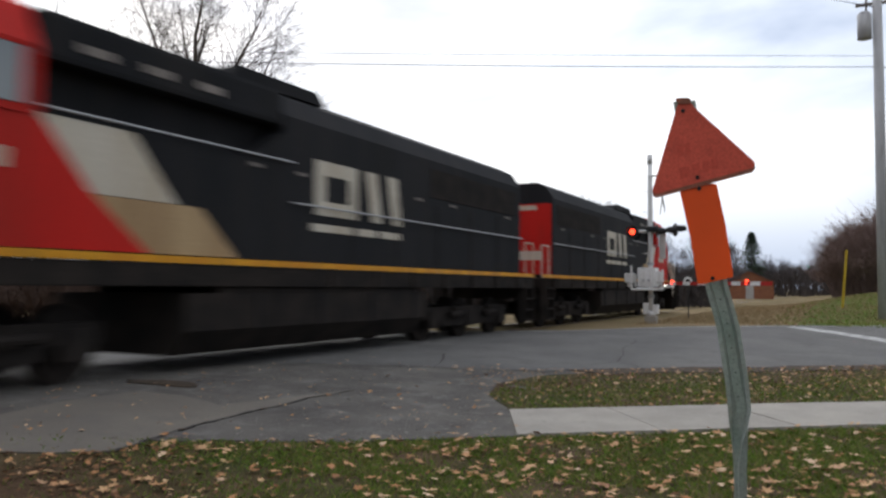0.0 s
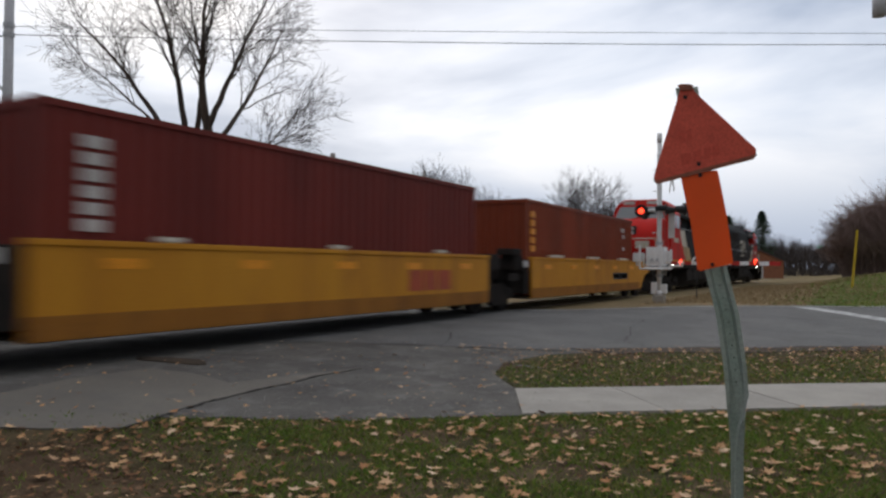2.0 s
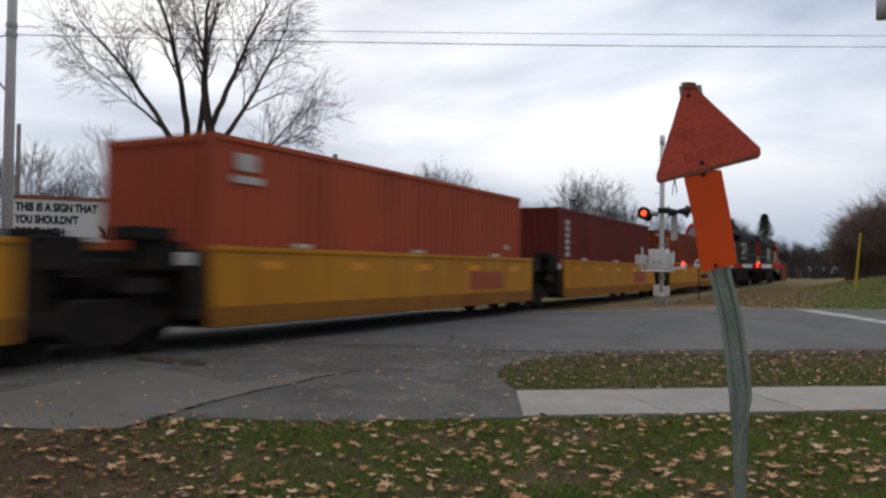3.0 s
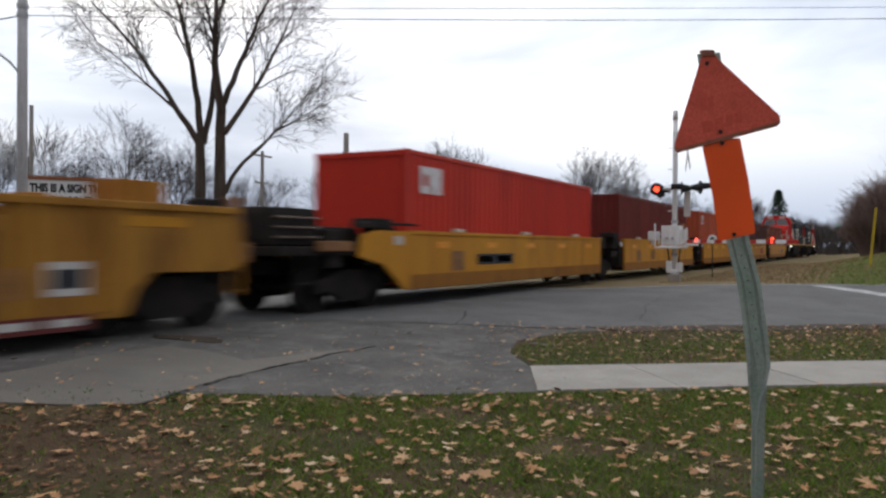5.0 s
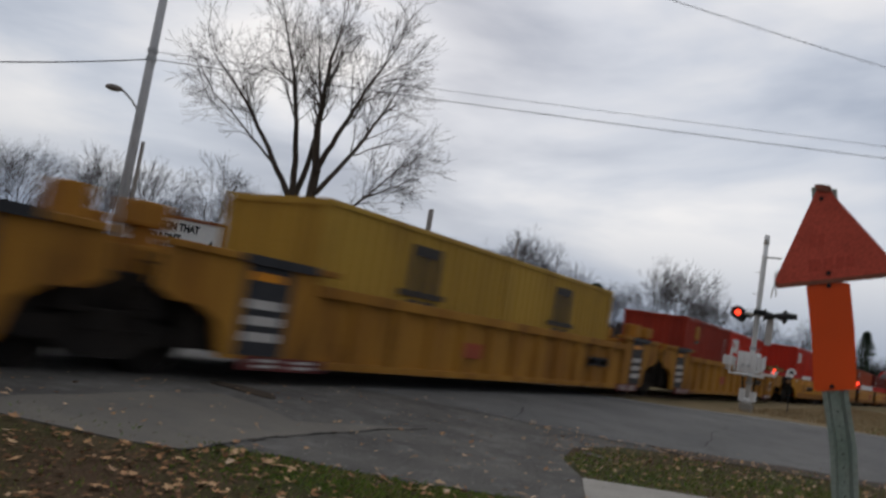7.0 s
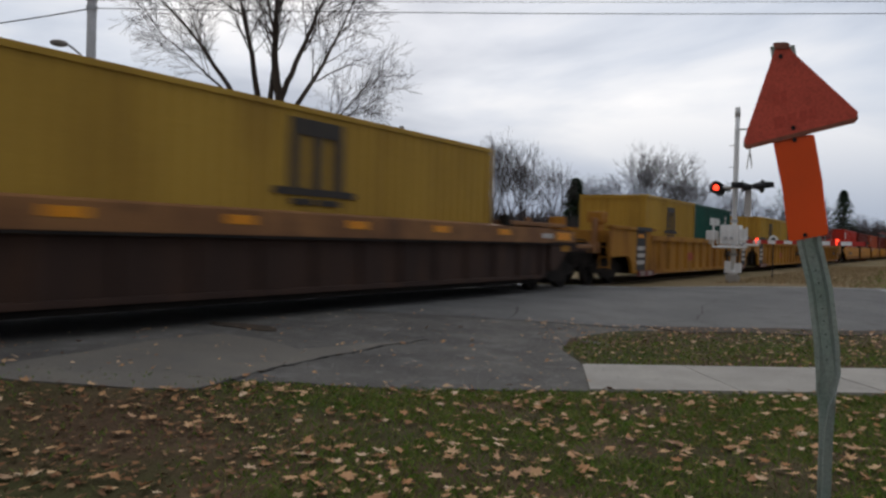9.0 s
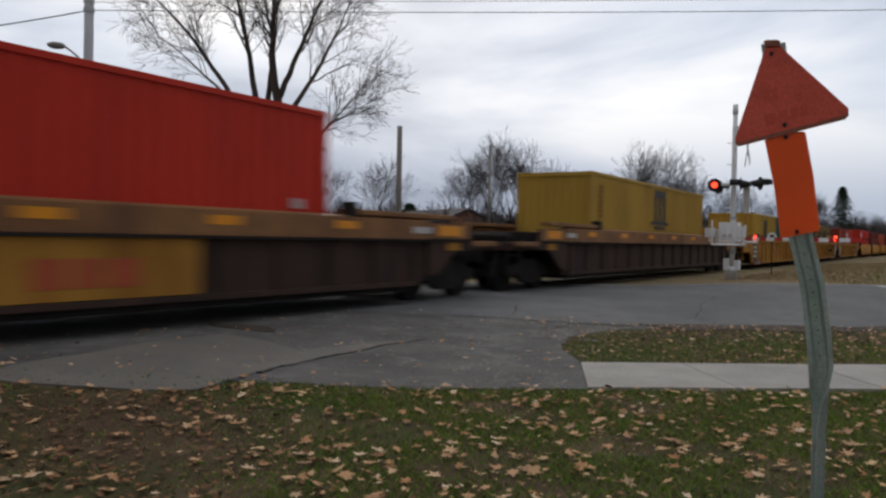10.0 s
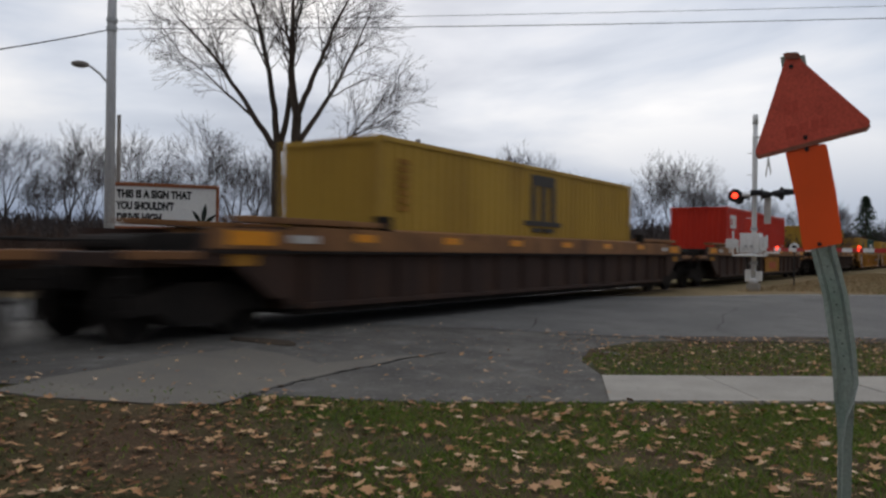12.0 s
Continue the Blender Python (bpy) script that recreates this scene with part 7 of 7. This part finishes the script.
def blades(name, label, seed, n, pick, h0, h1, w, material):
    rg2 = random.Random(seed)
    v, f = [], []
    made = 0
    while made < n:
        got = pick(rg2)
        if got is None:
            continue
        x, y = got
        z = height(x, y) - 0.01
        a = rg2.uniform(0, 2 * math.pi)
        h = rg2.uniform(h0, h1)
        lx, ly = rg2.gauss(0, 0.55) * h, rg2.gauss(0, 0.55) * h
        dx, dy = math.cos(a) * w, math.sin(a) * w
        b = len(v)
        v += [(x - dx, y - dy, z), (x + dx, y + dy, z), (x + lx * 0.4 + dx * 0.7, y + ly * 0.4 + dy * 0.7, z + h * 0.65), (x + lx, y + ly, z + h)]
        f += [(b, b + 1, b + 2), (b, b + 2, b + 3)]
        made += 1
    me = bpy.data.meshes.new(name)
    me.from_pydata(v, [], f)
    me.materials.append(material)
    return tagged(new(name, me), label, "grass", kind="stuff")


def in_view(x, y, lo, hi):
    r = math.hypot(x, y)
    return lo < r < hi


def patchiness(x, y, k=1.0):
    return noise.noise(Vector((x * k, y * k, 3.3)))


def near_green(rg2):
    x, y = rg2.uniform(-5, 10.5), rg2.uniform(-6, 8.5)
    d = 0.8 * x + 0.6 * y
    a = math.degrees(math.atan2(y, x))
    if d > 7.5 or not in_view(x, y, 0.9, 11):
        return None
    if rg2.random() > 1 - 0.93 * ss(38, 52, a + 8 * patchiness(x, y, 0.7)):
        return None
    if patchiness(x, y, 1.6) < -0.25 and rg2.random() < 0.75:
        return None
    return x, y


def near_dry(rg2):
    x, y = rg2.uniform(-5, 10.5), rg2.uniform(-6, 8.5)
    if 0.8 * x + 0.6 * y > 7.58 or not in_view(x, y, 0.9, 11):
        return None
    return x, y


def strip_green(rg2):
    s2, d = rg2.uniform(2.4, 16), rg2.uniform(9.2, 13.2)
    if s2 < 2.4 + 0.5 * (d - 10.4) ** 2 * (d > 10.4):
        return None
    if rg2.random() < 0.85 * ss(10.9, 12.2, d + 0.7 * patchiness(s2, d, 1.2)):
        return None
    return sd(s2, d)


def strip_dry(rg2):
    s2, d = rg2.uniform(2.3, 18), rg2.uniform(9.16, 13.3)
    if s2 < 2.4 + 0.5 * (d - 10.4) ** 2 * (d > 10.4):
        return None
    return sd(s2, d)


def rise_green(rg2):
    x, y = rg2.uniform(27.5, 55), rg2.uniform(-12, 2.5)
    if rg2.random() < 0.7 * ss(-1.5, 2.2, y):
        return None
    return x, y


def verge_dry(rg2):
    x, y = rg2.uniform(27.0, 60), rg2.uniform(-4, 6.5)
    if 0.8 * x + 0.6 * y < 23:
        return None
    return x, y


blades("grass", "short green lawn grass", 21, 230000, near_green, 0.018, 0.058, 0.0036, M["grass"])
blades("dry_grass", "flattened dry brown grass and litter", 22, 26000, near_dry, 0.01, 0.04, 0.005, M["drygrass"])
blades("grass", "short green grass of the roadside strip", 23, 22000, strip_green, 0.02, 0.07, 0.0055, M["grass"])
blades("dry_grass", "dry brown grass of the roadside strip", 24, 15000, strip_dry, 0.01, 0.05, 0.008, M["drygrass"])
blades("grass", "green grass of the rise beyond the road", 25, 16000, rise_green, 0.05, 0.14, 0.02, M["grass"])
blades("dry_grass", "tall dry grass along the track verge", 26, 26000, verge_dry, 0.03, 0.13, 0.012, M["tandry"])

LOBES = ((0.0, -0.5), (0.10, -0.18), (0.42, -0.30), (0.30, -0.02), (0.52, 0.22), (0.22, 0.20), (0.16, 0.38), (0.0, 0.58), (-0.16, 0.38), (-0.22, 0.20), (-0.52, 0.22), (-0.30, -0.02), (-0.42, -0.30), (-0.10, -0.18))


def leaves(name, label, seed, n, pick, s0, s1, lift, material):
    rg2 = random.Random(seed)
    v, f = [], []
    made = 0
    while made < n:
        got = pick(rg2)
        if got is None:
            continue
        x, y = got
        z = height(x, y) + lift + rg2.uniform(0, 0.025)
        sz = rg2.uniform(s0, s1) * (1.25 if rg2.random() < 0.12 else 1.0)
        turn = Euler((rg2.gauss(0, 0.20), rg2.gauss(0, 0.20), rg2.uniform(0, 6.3))).to_matrix()
        curl, narrow = rg2.uniform(-0.2, 0.55), rg2.uniform(0.45, 1.0)
        b = len(v)
        v.append((x, y, z))
        for lx, ly in LOBES:
            wear = sz * rg2.uniform(0.62, 1.15)
            p = turn @ Vector((lx * wear * narrow, ly * wear, curl * (lx * lx + 0.6 * ly * ly) * sz))
            v.append((x + p.x, y + p.y, z + max(p.z, -0.015)))
        k = len(LOBES)
        for i in range(k):
            f.append((b, b + 1 + i, b + 1 + (i + 1) % k))
        made += 1
    me = bpy.data.meshes.new(name)
    me.from_pydata(v, [], f)
    me.materials.append(material)
    return tagged(new(name, me), label, "leaves", kind="stuff")


def inside(poly, x, y):
    hit = False
    for (ax, ay), (bx, by) in zip(poly, poly[1:] + poly[:1]):
        if (ay > y) != (by > y) and x < (bx - ax) * (y - ay) / (by - ay) + ax:
            hit = not hit
    return hit


def lawn_leaf(rg2):
    x, y = rg2.uniform(-5, 10.5), rg2.uniform(-6, 8.5)
    if 0.8 * x + 0.6 * y > 7.62 or not in_view(x, y, 0.9, 11):
        return None
    if rg2.random() > 0.30 + 0.70 * ss(-0.25, 0.35, patchiness(x + 7, y, 0.9) + 0.6 * patchiness(x, y + 4, 2.6)):
        return None
    if math.degrees(math.atan2(y, x)) > 48 and rg2.random() < 0.35 or inside(patch_pts, x, y):
        return None
    return x, y


def litter_at(rg2):
    x, y = rg2.uniform(-5, 8), rg2.uniform(0, 8.5)
    a = math.degrees(math.atan2(y, x))
    if inside(patch_pts, x, y) or 0.8 * x + 0.6 * y > 7.5 - 0.55 * ss(4.6, 6.2, y) or not in_view(x, y, 0.9, 10) or rg2.random() > 0.12 + 0.88 * ss(36, 52, a + 8 * patchiness(x, y, 0.7)):
        return None
    return x, y


def strip_leaf(rg2):
    return sd(rg2.uniform(2.3, 17), 9.2 + 4.2 * rg2.random() ** 0.8)


def road_leaf(rg2):
    x, y = rg2.uniform(4, 16), rg2.uniform(0, 9)
    d = 0.8 * x + 0.6 * y
    if d < 7.5 or (d - 7.5) / 7 > rg2.random() ** 0.6 or 0.6 * x - 0.8 * y > 2.2 and d < 13.2:
        return None
    return x, y


def verge_leaf(rg2):
    x, y = rg2.uniform(24, 40), rg2.uniform(-4, 6.5)
    return (x, y) if 0.8 * x + 0.6 * y > 22.4 else None


def grit_at(rg2):
    s2, d = rg2.uniform(-8, 3.0), 7.5 + 6.5 * rg2.random() ** 1.6
    x, y = sd(s2, d)
    return (x, y) if y < 7.6 and (y < 5.7 or x > 8.5) else None


leaves("grit", "loose grey grit on the old asphalt", 51, 2600, grit_at, 0.008, 0.03, 0.004, M["grit"])
leaves("fallen_leaves", "curled tan and brown fallen maple leaves on the lawn", 41, 4900, lawn_leaf, 0.05, 0.135, 0.018, M["leafy"])
leaves("fallen_leaves", "matted dark brown leaf litter by the apron", 46, 9000, litter_at, 0.03, 0.085, 0.012, M["litter"])
leaves("fallen_leaves", "small broken leaf litter on the lawn", 45, 3600, lawn_leaf, 0.015, 0.045, 0.008, M["leafy"])
leaves("fallen_leaves", "brown fallen leaves on the roadside strip", 42, 2600, strip_leaf, 0.03, 0.10, 0.02, M["leafy"])
leaves("fallen_leaves", "scattered leaves and grit on the asphalt", 43, 330, road_leaf, 0.02, 0.09, 0.016, M["leafy"])
leaves("fallen_leaves", "brown fallen leaves along the far road edge", 44, 320, verge_leaf, 0.04, 0.10, 0.02, M["leafy"])


# ---- motion of the train ----
def motions():
    ts = span(0, 12, 24)
    for ob, u, turn in MOVERS:
        walk(ob, [(t, pose(u + way(t), YC, ZR, 0, 0, turn)) for t in ts])
    fine = [k / FPS for k in range(361)]
    for ob, x, r, sense in WHEELS:
        walk(ob, [(t, pose(x, 0, r, 0, math.degrees(sense * way(t) / r) % 360, 0)) for t in fine])


motions()
